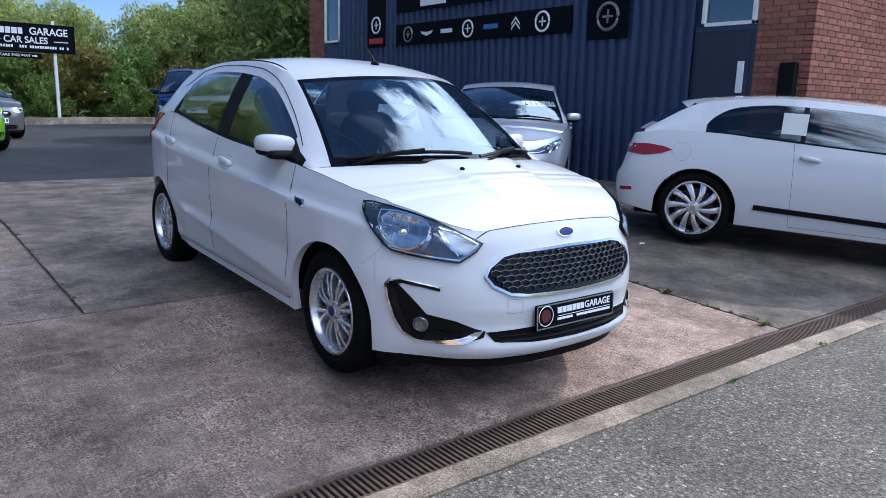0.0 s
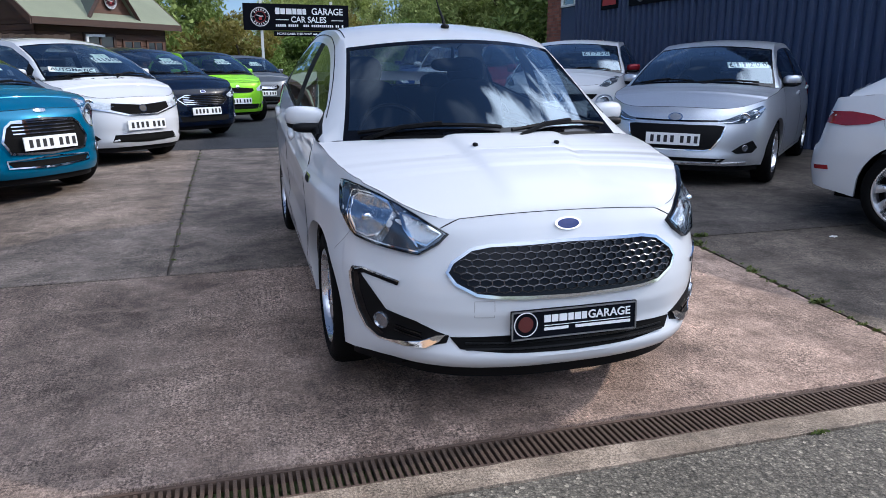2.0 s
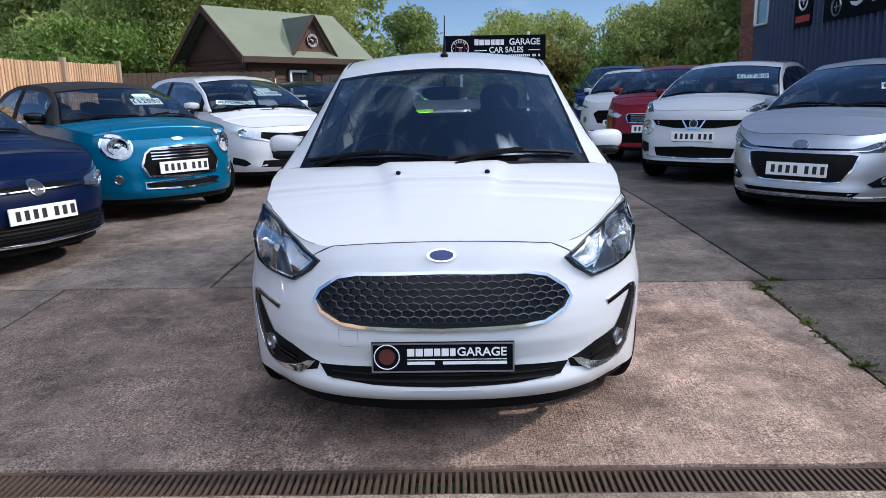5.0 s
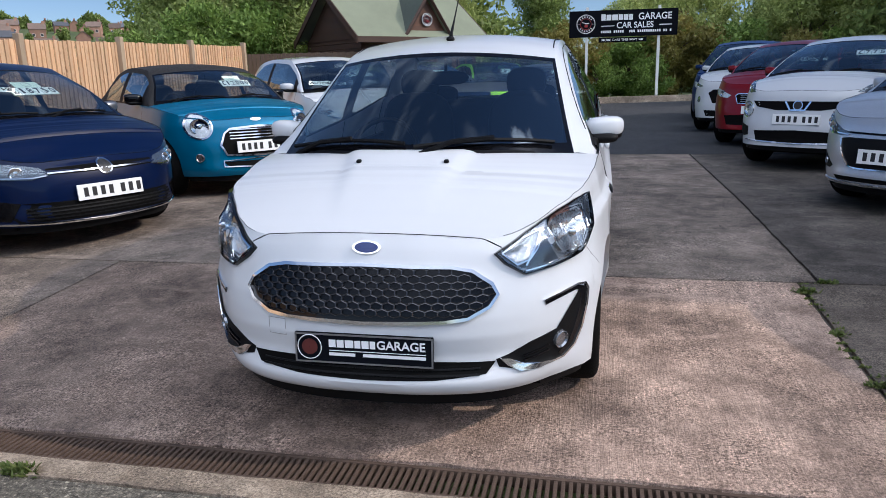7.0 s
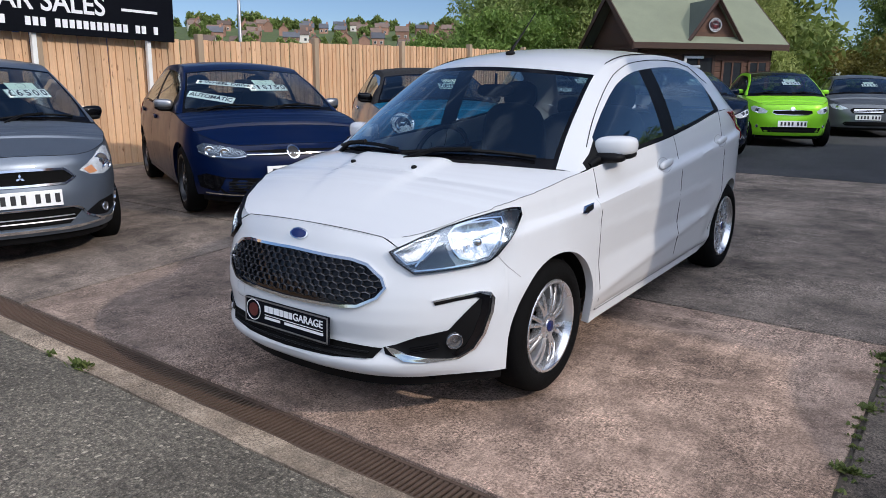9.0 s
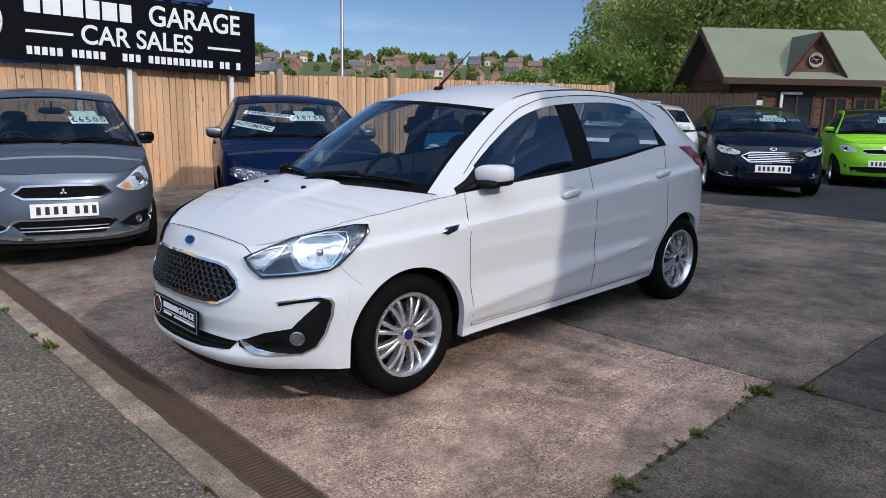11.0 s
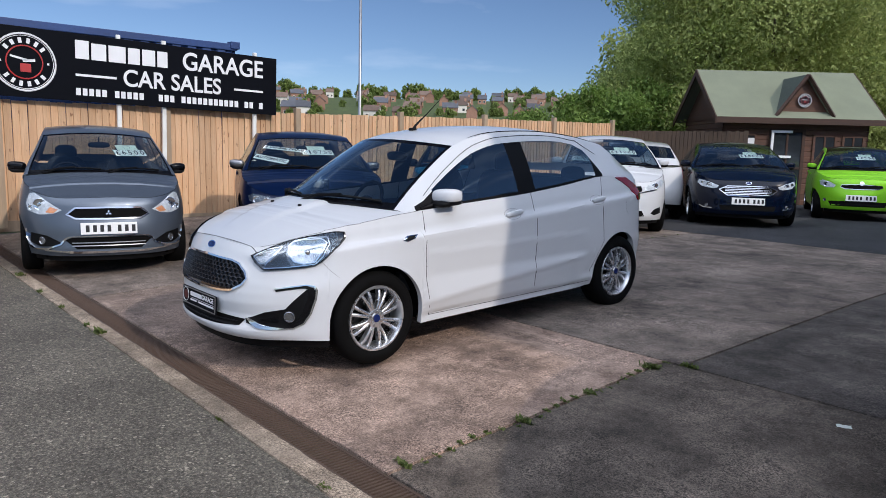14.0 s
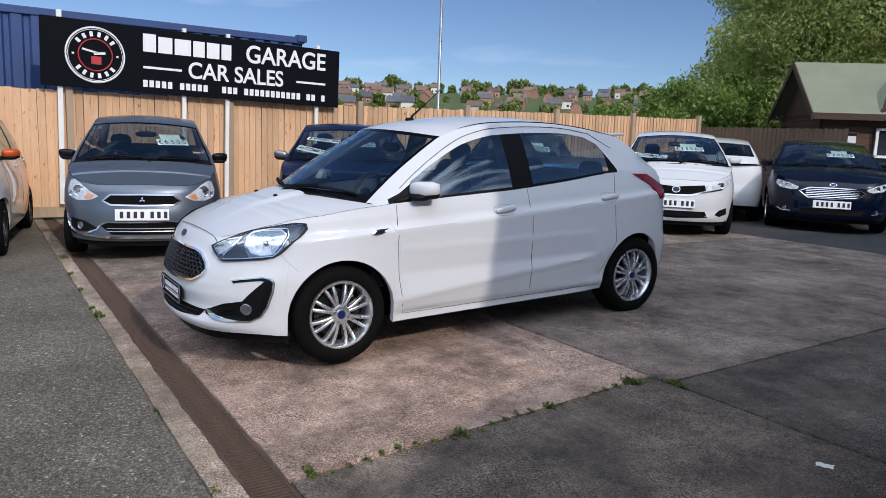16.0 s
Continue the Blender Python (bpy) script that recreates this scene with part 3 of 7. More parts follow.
def body_shell(S):
    """The wrap-round lower body: a grid of rows (bottom to shoulder) for each place on the plan."""
    line = smooth_line(S["plan"], 900)
    cum = np.r_[0, np.cumsum(np.linalg.norm(np.diff(line, axis=0), axis=1))]
    want = list(np.linspace(0, cum[-1], S.get("nu", 84)))
    side = np.where(line[:, 0] > S["W"] * .8)[0]
    Ra = S["R"] + S.get("gap", .035)
    for yw in (S["yf"], S["yr"]):
        for k in np.linspace(-1, 1, 25):
            y = yw + Ra * math.sin(k * math.pi / 2)
            want.append(cum[side[np.argmin(abs(line[side, 1] - y))]])
        for y in (yw - Ra - .004, yw + Ra + .004):
            want.append(cum[side[np.argmin(abs(line[side, 1] - y))]])
    want = sorted(want)
    keep = [want[0]]
    for w in want[1:-1]:
        if w - keep[-1] > .0025 and want[-1] - w > .0025:
            keep.append(w)
    keep.append(want[-1])
    P = np.stack([np.interp(keep, cum, line[:, k]) for k in (0, 1)], 1)
    T = np.stack([np.interp(np.minimum(np.array(keep) + .01, cum[-1]), cum, line[:, k]) - np.interp(np.maximum(np.array(keep) - .01, 0), cum, line[:, k]) for k in (0, 1)], 1)
    T /= np.linalg.norm(T, axis=1)[:, None]
    N = np.stack([T[:, 1], -T[:, 0]], 1)
    zs, zb = interp(S["sh"], P[:, 1]), interp(S["bot"], P[:, 1])
    k = np.ones(7) / 7
    zs = np.convolve(np.pad(zs, 3, mode="edge"), k, "valid")
    arch = np.zeros(len(P), bool)
    for yw in (S["yf"], S["yr"]):
        dy = abs(P[:, 1] - yw)
        inside = (dy < Ra) & (P[:, 0] > S["W"] * .75)
        zb = np.where(inside, np.maximum(zb, S["R"] + np.sqrt(np.maximum(Ra ** 2 - dy ** 2, 0))), zb)
        arch |= inside
    rows = S.get("nv", 15)
    G = np.zeros((len(P), rows, 3))
    wf, wr, ws = np.where(N[:, 1] < 0, N[:, 1] ** 2, 0), np.where(N[:, 1] > 0, N[:, 1] ** 2, 0), N[:, 0] ** 2
    for j in range(rows):
        z = zb + (zs - zb) * j / (rows - 1)
        d = wf * interp(S["front"], z) + ws * interp(S["side"], z - S.get("rise", 0) * (P[:, 1] - 1.8)) + wr * interp(S["back"], z)
        if S.get("flank"):
            d = d * (1 - ws) + ws * flank(d, P[:, 1], z)
        if S.get("flare"):
            d = d * (1 - S["flare"] * np.clip((.85 - P[:, 1]) / .25, 0, 1) * np.clip((P[:, 0] - .66) / .1, 0, 1) * np.clip((.62 - z) / .1, 0, 1))
        G[:, j, 0] = np.maximum(P[:, 0] - N[:, 0] * d, 0)
        G[:, j, 1] = P[:, 1] - N[:, 1] * d
        G[:, j, 2] = z
        if S.get("pinch"):
            G[:, j, 0] -= S["pinch"] * np.clip((z - .55) / .22, 0, 1) * np.clip((1.15 - P[:, 1]) / .4, 0, 1) * np.clip(P[:, 0] / .5, 0, 1)
    G[0, :, 0] = G[-1, :, 0] = 0
    return G, arch


def grid_faces(bm, rows, mi=0, flip=False):
    vs = [[bm.verts.new(p) for p in r] for r in rows]
    for a, b in zip(vs, vs[1:]):
        for i in range(len(a) - 1):
            q = (a[i], a[i + 1], b[i + 1], b[i])
            if len({tuple(v.co) for v in q}) > 2:
                bm.faces.new(q[::-1] if flip else q).material_index = mi
    return vs


def mirror_x(rows):
    return [[(-p[0], p[1], p[2]) for p in r] for r in rows]


def weld(bm, d=1e-4):
    bmesh.ops.remove_doubles(bm, verts=bm.verts[:], dist=d)
    bmesh.ops.dissolve_degenerate(bm, edges=bm.edges[:], dist=1e-5)
    bmesh.ops.recalc_face_normals(bm, faces=bm.faces[:])


def cast(bvh, axis, p, sign=1):
    """The place and normal where a line along an axis meets the body: axis y comes from the front (sign 1) or the back (-1), axis x from a side."""
    if axis == "y":
        o, d = Vector((p[0], -3 if sign > 0 else 9, p[1])), Vector((0, sign, 0))
    elif axis == "x":
        o, d = Vector((3 * sign, p[0], p[1])), Vector((-sign, 0, 0))
    elif axis == "c":
        d = Vector((-.64 * sign, .77, 0))
        o = Vector((.77 * sign * p[0], .64 * p[0], p[1])) - d * 3
    else:
        o, d = Vector((p[0], p[1], 4)), Vector((0, 0, -1))
    hit, nor, _, _ = bvh.ray_cast(o, d)
    if hit is None:
        hit, nor, _, _ = bvh.find_nearest(o + d * 3)
    if nor.dot(d) > 0:
        nor = -nor
    if axis == "c":
        nor = Vector((.62 * sign, -.72, .31)).normalized()
    return hit, nor


def resample(poly, step, closed=True):
    out, n = [], len(poly)
    for i in range(n if closed else n - 1):
        a, b = Vector(poly[i]), Vector(poly[(i + 1) % n])
        k = max(1, int((b - a).length / step))
        out += [a.lerp(b, j / k) for j in range(k)]
    return out if closed else out + [Vector(poly[-1])]


def patch(bm, bvh, poly, axis, off, sign=1, step=.03, rings=4, mi=0, skirt=.006, sink=0.0):
    """A plate that follows the body inside an outline, raised by off, with a rim down to the body; sink: how much lower its middle lies."""
    edge = resample(poly, step)
    c = sum(edge, Vector((0, 0))) / len(edge)
    loops = []
    for k in range(rings):
        f = 1 - k / rings
        loops.append([c + (p - c) * f for p in edge])

    def put(p, o):
        h, n = cast(bvh, axis, p, sign)
        return bm.verts.new(h + n * o)
    vs = [[put(p, -skirt) for p in edge]] + [[put(p, off - sink * math.sin(math.pi / 2 * k / rings)) for p in lp] for k, lp in enumerate(loops)]
    mid = put(c, off - sink)
    m = len(edge)
    for a, b in zip(vs, vs[1:]):
        for i in range(m):
            bm.faces.new((a[i], a[(i + 1) % m], b[(i + 1) % m], b[i])).material_index = mi
    for i in range(m):
        bm.faces.new((vs[-1][i], vs[-1][(i + 1) % m], mid)).material_index = mi
    bmesh.ops.recalc_face_normals(bm, faces=bm.faces[:])


def ribbon(bm, bvh, line, axis, width, off, sign=1, closed=False, step=.03, mi=0):
    """A raised strip along a line on the body."""
    pts = resample(line, step, closed)
    n, pairs = len(pts), []
    for i, p in enumerate(pts):
        a = pts[(i - 1) % n] if closed or i else p
        b = pts[(i + 1) % n] if closed or i < n - 1 else p
        d = (b - a).normalized()
        s = Vector((-d.y, d.x))
        w = (width[0] + (width[1] - width[0]) * i / max(1, n - 1)) if isinstance(width, tuple) else width
        row = []
        for k, o in ((-.5, -.004), (-.42, off), (.42, off), (.5, -.004)):
            h, nn = cast(bvh, axis, p + s * w * k, sign)
            row.append(bm.verts.new(h + nn * o))
        pairs.append(row)
    for i in range(n if closed else n - 1):
        u, v = pairs[i], pairs[(i + 1) % n]
        for k in range(3):
            bm.faces.new((u[k], u[k + 1], v[k + 1], v[k])).material_index = mi
    bmesh.ops.recalc_face_normals(bm, faces=bm.faces[:])


def flip_x(poly):
    return [(-a, b) for a, b in poly]


def disc_poly(c, rx, rz, n=20):
    return [(c[0] + rx * math.cos(2 * math.pi * k / n), c[1] + rz * math.sin(2 * math.pi * k / n)) for k in range(n)]


WHEELS = {}


def wheel_meshes(R, rim, spokes, style, alloy):
    key = (round(R, 3), round(rim, 3), spokes, style, alloy)
    if key in WHEELS:
        return WHEELS[key]
    w = .095
    bm = bmesh.new()
    prof = [(rim - .004, w * .80), (rim + .012, w * .98), (R - .05, w * 1.0), (R - .026, w * .93), (R - .008, w * .78), (R, w * .52), (R, -w * .45), (R - .004, -w * .8), (R - .02, -w), (rim, -w)]
    lathe(bm, prof, 44)
    bmesh.ops.recalc_face_normals(bm, faces=bm.faces[:])
    tyre = finish(bm, "tyre", M["rubber"], 50)
    bm = bmesh.new()
    lathe(bm, [(rim, w * .86), (rim - .004, w * .93), (rim - .014, w * .93), (rim - .022, w * .80), (rim - .03, w * .3), (rim - .03, -w * .9)], 44)
    # Near-black disc in place of the shade behind the spokes.
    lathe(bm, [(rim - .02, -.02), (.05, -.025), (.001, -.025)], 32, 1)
    lathe(bm, [(rim * .70, .0), (rim * .70, .012), (.06, .012)], 32, 2)
    hub = w * .78
    lathe(bm, [(.062, hub - .05), (.06, hub - .004), (.05, hub), (.034, hub), (.031, hub + .004), (.001, hub + .006)], 24)
    n = spokes
    for k in range(n):
        a = 2 * math.pi * k / n
        pairs = [0.0]
        if style == "pair":
            pairs = [-.115, .115]
        if style == "fork":
            pairs = [-.125, .125]
        for da in pairs:
            base = {"thin": .011, "pair": .010, "wide": .024, "twist": .017, "fork": .0105}[style]
            tip = {"thin": .0085, "pair": .0095, "wide": .026, "twist": .036, "fork": .0115}[style]
            lean = .30 if style == "twist" else 0
            a0, a1 = a + da * .9, a + da * 1.25 + lean
            r0, r1 = .05, rim - .013
            rows = []
            for t in (0, .35, .7, 1.0):
                r = r0 + (r1 - r0) * t
                an = a0 + (a1 - a0) * t
                hw = base + (tip - base) * t
                x = hub - .004 - .022 * t + .012 * math.sin(math.pi * t)
                c, d = Vector((0, math.cos(an), math.sin(an))), Vector((0, -math.sin(an), math.cos(an)))
                rows.append([bm.verts.new(c * r + d * s * hw + Vector((x + dx, 0, 0))) for s, dx in ((-1, -.035), (-.85, -.004), (-.4, 0), (.4, 0), (.85, -.004), (1, -.035))])
            for u, v in zip(rows, rows[1:]):
                for i in range(5):
                    bm.faces.new((u[i], u[i + 1], v[i + 1], v[i]))
    bmesh.ops.recalc_face_normals(bm, faces=bm.faces[:])
    mats = [M["dark_alloy"] if alloy == "dark" else M["alloy"], M["dark"], M["dark_alloy"]]
    rim_me = finish(bm, "rim", mats, 40)
    bm = bmesh.new()
    lathe(bm, [(.026, hub + .001), (.024, hub + .008), (.001, hub + .009)], 20)
    bolts = 4 if style == "fork" else 5
    for k in range(bolts):
        a = 2 * math.pi * k / bolts
        lathe(bm, [(.009, hub - .002), (.008, hub + .004), (.001, hub + .005)], 8, 1, pose(0, .046 * math.cos(a), .046 * math.sin(a)))
    cap = finish(bm, "hub_cap", [M["badge_blue"] if style == "fork" else M["steel"], M["steel"]], 40)
    WHEELS[key] = (tyre, rim_me, cap)
    return WHEELS[key]


def add_wheel(parent, S, x, y, turn=0):
    meshes = wheel_meshes(S["R"], S["rim"], S.get("spokes", 10), S.get("wheel", "thin"), S.get("alloy", "bright"))
    w = new("wheel")
    w.parent = parent
    w.matrix_basis = pose(x, y, S["R"], 0, 0, (0 if x > 0 else 180) + turn) @ pose(0, 0, 0, 37 * (1 + y))
    for nm, me in zip(("tyre", "rim", "hub_cap"), meshes):
        o = new(nm, me)
        o.parent = w


def make_car(name, S, m, label, paint_mat, group="cars for sale", detail=2):
    """A car with its parts. detail 3: the white one in front; 1: far ones."""
    car = thing(name, m, label, "car", group)
    if detail < 2:
        S["nu"], S["nv"] = 56, 11
    G, arch = body_shell(S)
    W, L, R = S["W"], S["L"], S["R"]
    # lower body
    bm = bmesh.new()
    for rows in (G.tolist(), mirror_x(G.tolist())):
        grid_faces(bm, rows)
        inner = [[r[0], (r[0][0] * .955, r[0][1] + (.03 if r[0][1] < .4 else 0) - (.03 if r[0][1] > L - .4 else 0), r[0][2] + .004)] for r in rows]
        grid_faces(bm, inner)
    weld(bm)
    top = G[:, -1, :]
    ci = int(np.argmax(top[:, 1] >= S["cowl"] + .02))
    ti = len(top) - 1 - int(np.argmax(top[::-1, 1] <= S["tail"] - .02))
    # bonnet
    bb = bmesh.new()
    C = [1, .985, .96] + list(np.linspace(.92, -.92, 57 if S.get("crease") else 19)) + [-.96, -.985, -1]
    rows = []
    y0 = top[0, 1]
    for i in range(1, ci + 1):
        x, y, z = top[i]
        t = min(1, max(0, (y - y0) / (S["cowl"] - y0)))
        cr = S["crown"] * min(1, t * 3) ** .7
        row = []
        for c in C:
            zz = z + cr * (1 - abs(c) ** 2.3)
            if S.get("crease"):
                xc = S["crease"][0] + S["crease"][1] * t
                if t > .12:
                    zz += S["crease"][2] / (1 + math.exp(min(40, max(-40, (abs(c * x) - xc) / .009)))) * min(1, (t - .12) * 2.2)
            row.append((c * x, y - S["bow"][0][1] * t ** 2 * (1 - c * c), zz))
        rows.append(row)
    grid_faces(bb, rows)
    front_row = [bb.verts.new((0, y0, top[0, 2]))]
    bb.verts.ensure_lookup_table()
    first = [bb.verts[k] for k in range(len(C))]
    for a, b in zip(first, first[1:]):
        bb.faces.new((a, b, front_row[0]))
    weld(bb)
    # tail deck
    if ti < len(top) - 2:
        rows = [[(c * top[i, 0], top[i, 1], top[i, 2]) for c in (1, .5, 0, -.5, -1)] for i in range(ti, len(top))]
        grid_faces(bm, rows)
        weld(bm)
    both = bmesh.new()
    for src in (bm, bb):
        me = bpy.data.meshes.new("tmp")
        src.to_mesh(me)
        both.from_mesh(me)
        bpy.data.meshes.remove(me)
    bvh = BVHTree.FromBMesh(both)
    both.free()
    part("body", bm, paint_mat, car, smooth=38)
    part("bonnet", bb, S.get("bonnet_mat", paint_mat), car, smooth=38)
    # bonnet gap
    gap = bmesh.new()
    line = [tuple(top[i] + np.array([.0005, 0, .001])) for i in range(ci, 0, -1) if top[i, 0] > S.get("shut", 0)]
    if "shut" in S:
        for sx in (1, -1):
            tube(gap, [(sx * x, y, z) for x, y, z in line], .0010, 5)
        tube(gap, [cast(bvh, "z", (x, .186 + .03 * max(0, abs(x) - .36)))[0] for x in np.linspace(-S["shut"], S["shut"], 41)], .0026, 5)
    else:
        tube(gap, line + [(-x, y, z) for x, y, z in line[::-1]], .0018, 5)
    part("bonnet_gap", gap, M["dark"], car)
    # greenhouse
    rail = smooth_line(S["rail"], 300)
    ys = set(np.linspace(S["cowl"], S["tail"], 30 if detail > 1 else 20).round(3))
    frit_lo, frit_hi = S["cowl"] + .05, S["header"] - .035
    cuts = [S["header"], S["rear"], frit_lo, frit_hi] + [y for w in S["windows"] for y in w] + S.get("extra_y", [])
    ys = sorted({y for y in ys if min(abs(y - c) for c in cuts) > .02} | set(cuts))
    belt_y, belt_x, belt_z = top[ci - 4:ti + 5, 1], top[ci - 4:ti + 5, 0], top[ci - 4:ti + 5, 2]
    CS = [1, .972, .945, .75, .55, .35, .15, 0, -.15, -.35, -.55, -.75, -.945, -.972, -1]
    sides, tops = [], []
    for y in ys:
        xr, zr = np.interp(y, rail[:, 0], rail[:, 1]), np.interp(y, rail[:, 0], rail[:, 2])
        bx, bz = np.interp(y, belt_y, belt_x) - .012, np.interp(y, belt_y, belt_z)
        zr = max(zr, bz + .004)
        xr = min(xr, bx)
        vt = float(interp(S["vtop"], y))
        VS = [0, S["vr"][0], .25 * vt + .02, .48 * vt, .72 * vt, vt - .05, vt, 1]
        sides.append([(bx + (xr - bx) * v + .018 * math.sin(math.pi * v), y, bz + (zr - bz) * v) for v in VS])
        cr, bow = interp(S["top"], y), interp(S["bow"], y)
        tops.append([(xr * c, y - bow * (1 - c * c), zr + cr * (1 - c * c)) for c in CS])
    def side_at(y, v):
        i = min(max(int(np.searchsorted(ys, y)) - 1, 0), len(ys) - 2)
        t = (y - ys[i]) / (ys[i + 1] - ys[i])
        a, b, c, d = Vector(sides[i][0]), Vector(sides[i][-1]), Vector(sides[i + 1][0]), Vector(sides[i + 1][-1])
        p = a.lerp(c, t).lerp(b.lerp(d, t), v)
        return (p.x + .018 * math.sin(math.pi * v), p.y, p.z)
    S["side_at"] = side_at
    frame_bm, roof_bm, frit_bm = bmesh.new(), bmesh.new(), bmesh.new()
    blacks = {1: bmesh.new(), -1: bmesh.new()}
    panes = {}

    def cell(bmx, g, i, j):
        q = [g[i][j], g[i][j + 1], g[i + 1][j + 1], g[i + 1][j]]
        vs = [bmx.verts.new(p) for p in q]
        bmx.faces.new(vs)
    for side in (1, -1):
        g = sides if side > 0 else mirror_x(sides)
        for i in range(len(ys) - 1):
            yc = (ys[i] + ys[i + 1]) / 2
            for j in range(len(VS) - 1):
                win = next((k for k, w in enumerate(S["windows"]) if w[0] < yc < w[1]), None)
                if win is not None and 1 <= j <= 5:
                    cell(panes.setdefault(("side_window", side, win), bmesh.new()), g, i, j)
                elif S["windows"][0][1] < yc < S["windows"][1][0] and 1 <= j <= 5 or S["windows"][1][1] < yc < S["windows"][1][1] + S.get("quarter", 0) and 1 <= j <= 5 or yc < S["windows"][0][0] and j <= 4 and yc > S["windows"][0][0] - .14 or j == 0 and yc < S["windows"][1][1] + S.get("quarter", 0) and yc > S["windows"][0][0]:
                    cell(blacks[side], g, i, j)
                else:
                    cell(frame_bm, g, i, j)
    nt = len(CS) - 1
    for i in range(len(ys) - 1):
        yc = (ys[i] + ys[i + 1]) / 2
        for j in range(nt):
            edge = j == 0 or j == nt - 1
            if yc < S["header"]:
                border = yc < frit_lo or yc > frit_hi or j in (1, nt - 2)
                cell(frame_bm if edge else frit_bm if border else panes.setdefault(("windscreen", 0, 0), bmesh.new()), tops, i, j)
            elif yc > S["rear"]:
                cell(frame_bm if edge or ys[i + 1] > S["tail"] - .02 else panes.setdefault(("rear_window", 0, 0), bmesh.new()), tops, i, j)
            else:
                cell(frame_bm if edge else roof_bm, tops, i, j)
    for b in (frame_bm, roof_bm, frit_bm, *blacks.values()):
        weld(b)
    part("cabin_frame", frame_bm, S.get("frame_mat", paint_mat), car, smooth=40)
    part("roof", roof_bm, S.get("roof_mat", paint_mat), car, smooth=40)
    part("windscreen_border", frit_bm, M["gloss_black"], car, smooth=40)
    for b in blacks.values():
        part("window_trim", b, M["black_plastic"], car, smooth=40)
    screen = None
    for (nm, a, b), pb in panes.items():
        weld(pb)
        if nm == "windscreen":
            screen = BVHTree.FromBMesh(pb)
        part(nm, pb, M["screen"] if nm == "windscreen" else M["window" if detail > 2 else "dark_window"], car, smooth=60)
    # header band and cowl
    bm = bmesh.new()
    band = []
    for c in CS:
        x, y, z = tops[0][CS.index(c)]
        x2, y2, z2 = tops[min(2, len(ys) - 1)][CS.index(c)]
        band.append([(x * .985, y - .03, z - .014), (x * .985 + (x2 - x) * .2, y + (y2 - y) * .2, z + (z2 - z) * .2 + .003)])
    grid_faces(bm, band)
    weld(bm)
    part("scuttle_panel", bm, M["black_plastic"], car, smooth=60)
    # underside and wheel arches, near black for the shade under the car
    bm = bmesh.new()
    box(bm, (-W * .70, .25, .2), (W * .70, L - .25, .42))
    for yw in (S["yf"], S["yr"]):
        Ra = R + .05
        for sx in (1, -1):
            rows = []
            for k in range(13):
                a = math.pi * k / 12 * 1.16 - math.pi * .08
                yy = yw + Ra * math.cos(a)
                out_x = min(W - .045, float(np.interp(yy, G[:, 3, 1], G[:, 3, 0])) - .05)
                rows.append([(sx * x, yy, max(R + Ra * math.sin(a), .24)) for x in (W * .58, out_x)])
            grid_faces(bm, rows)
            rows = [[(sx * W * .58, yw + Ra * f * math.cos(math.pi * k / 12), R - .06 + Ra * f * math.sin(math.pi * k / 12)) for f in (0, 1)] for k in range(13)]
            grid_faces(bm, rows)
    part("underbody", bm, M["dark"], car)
    bm = bmesh.new()
    low = [G[i, 0] for i in range(len(G)) if G[i, 1, 1] < S["yf"] - R - S.get("gap", .035)]
    low = [(p[0] * .975, p[1] + .03, p[2]) for p in low]
    low = [(-p[0], p[1], p[2]) for p in low[::-1]] + low[1:]
    grid_faces(bm, [[(x, y, z + .01), (x * .985, y + .01, z - .055), (x * .95, y + .06, z - .055)] for x, y, z in low])
    part("apron", bm, M["black_plastic"], car, smooth=60)
    # wheels
    for x in (W - S.get("inset", .118), -W + S.get("inset", .118)):
        for y in (S["yf"], S["yr"]):
            add_wheel(car, S, x, y, S.get("steer", 0) if y == S["yf"] else 0)
    # door gaps and handles
    zb, bl = .26, lambda y: float(np.interp(y, belt_y, belt_z)) - .005
    d0, d1, d2 = S["door_front"], S["door_split"], S["windows"][1][1] + .04
    Ra = R + S.get("gap", .035)
    for sx in (1, -1):
        bm = bmesh.new()
        lines = [[(d0 + .015, bl(d0)), (d0, .7), (d0 + .01, .5), (d0 + .05, zb)], [(d1 - .01, bl(d1)), (d1 + .012, .7), (d1 + .012, zb)], [(d0 + .05, zb), (S["yr"] - Ra - .04, zb + .01)],
                 [(d2, bl(d2)), (d2 - .04, .86), (S["yr"] - Ra * .62 - .03, R + Ra * .85), (S["yr"] - Ra - .04, R + .06), (S["yr"] - Ra - .04, zb)]]
        if S.get("doors", 4) == 2:
            db = S.get("door_back", d2 - .3)
            lines = lines[:1] + [[(db, bl(db)), (db - .03, .6), (db - .05, zb)], [(d0 + .05, zb), (db - .05, zb)]]
        for ln in lines:
            ribbon(bm, bvh, ln, "x", .0030, .0012, sx, step=.06)
        part("door_gap", bm, M["dark"], car)
        for hy in ([h[0] for h in S["handles"]] if "handles" in S else (d1 - .25, d2 - .10) if S.get("doors", 4) == 4 else (S.get("door_back", d2 - .3) - .14,)):
            bm = bmesh.new()
            zh = dict(S["handles"])[hy] if "handles" in S else float(interp(S["sh"], hy)) - .115
            h, n = cast(bvh, "x", (hy, zh), sx)
            # Grey ring stands for the shade round the moulded handle cup.
            if "handles" in S:
                cup = bmesh.new()
                ribbon(cup, bvh, disc_poly((hy - .012, zh - .004), .078, .037, 24), "x", .003, .0008, sx, closed=True)
                part("handle_cup_shade", cup, M["trim_grey"], car)
            blob(bm, h + Vector((sx * .016, 0, 0)), (.016, .085, .020), 3, 16, 8)
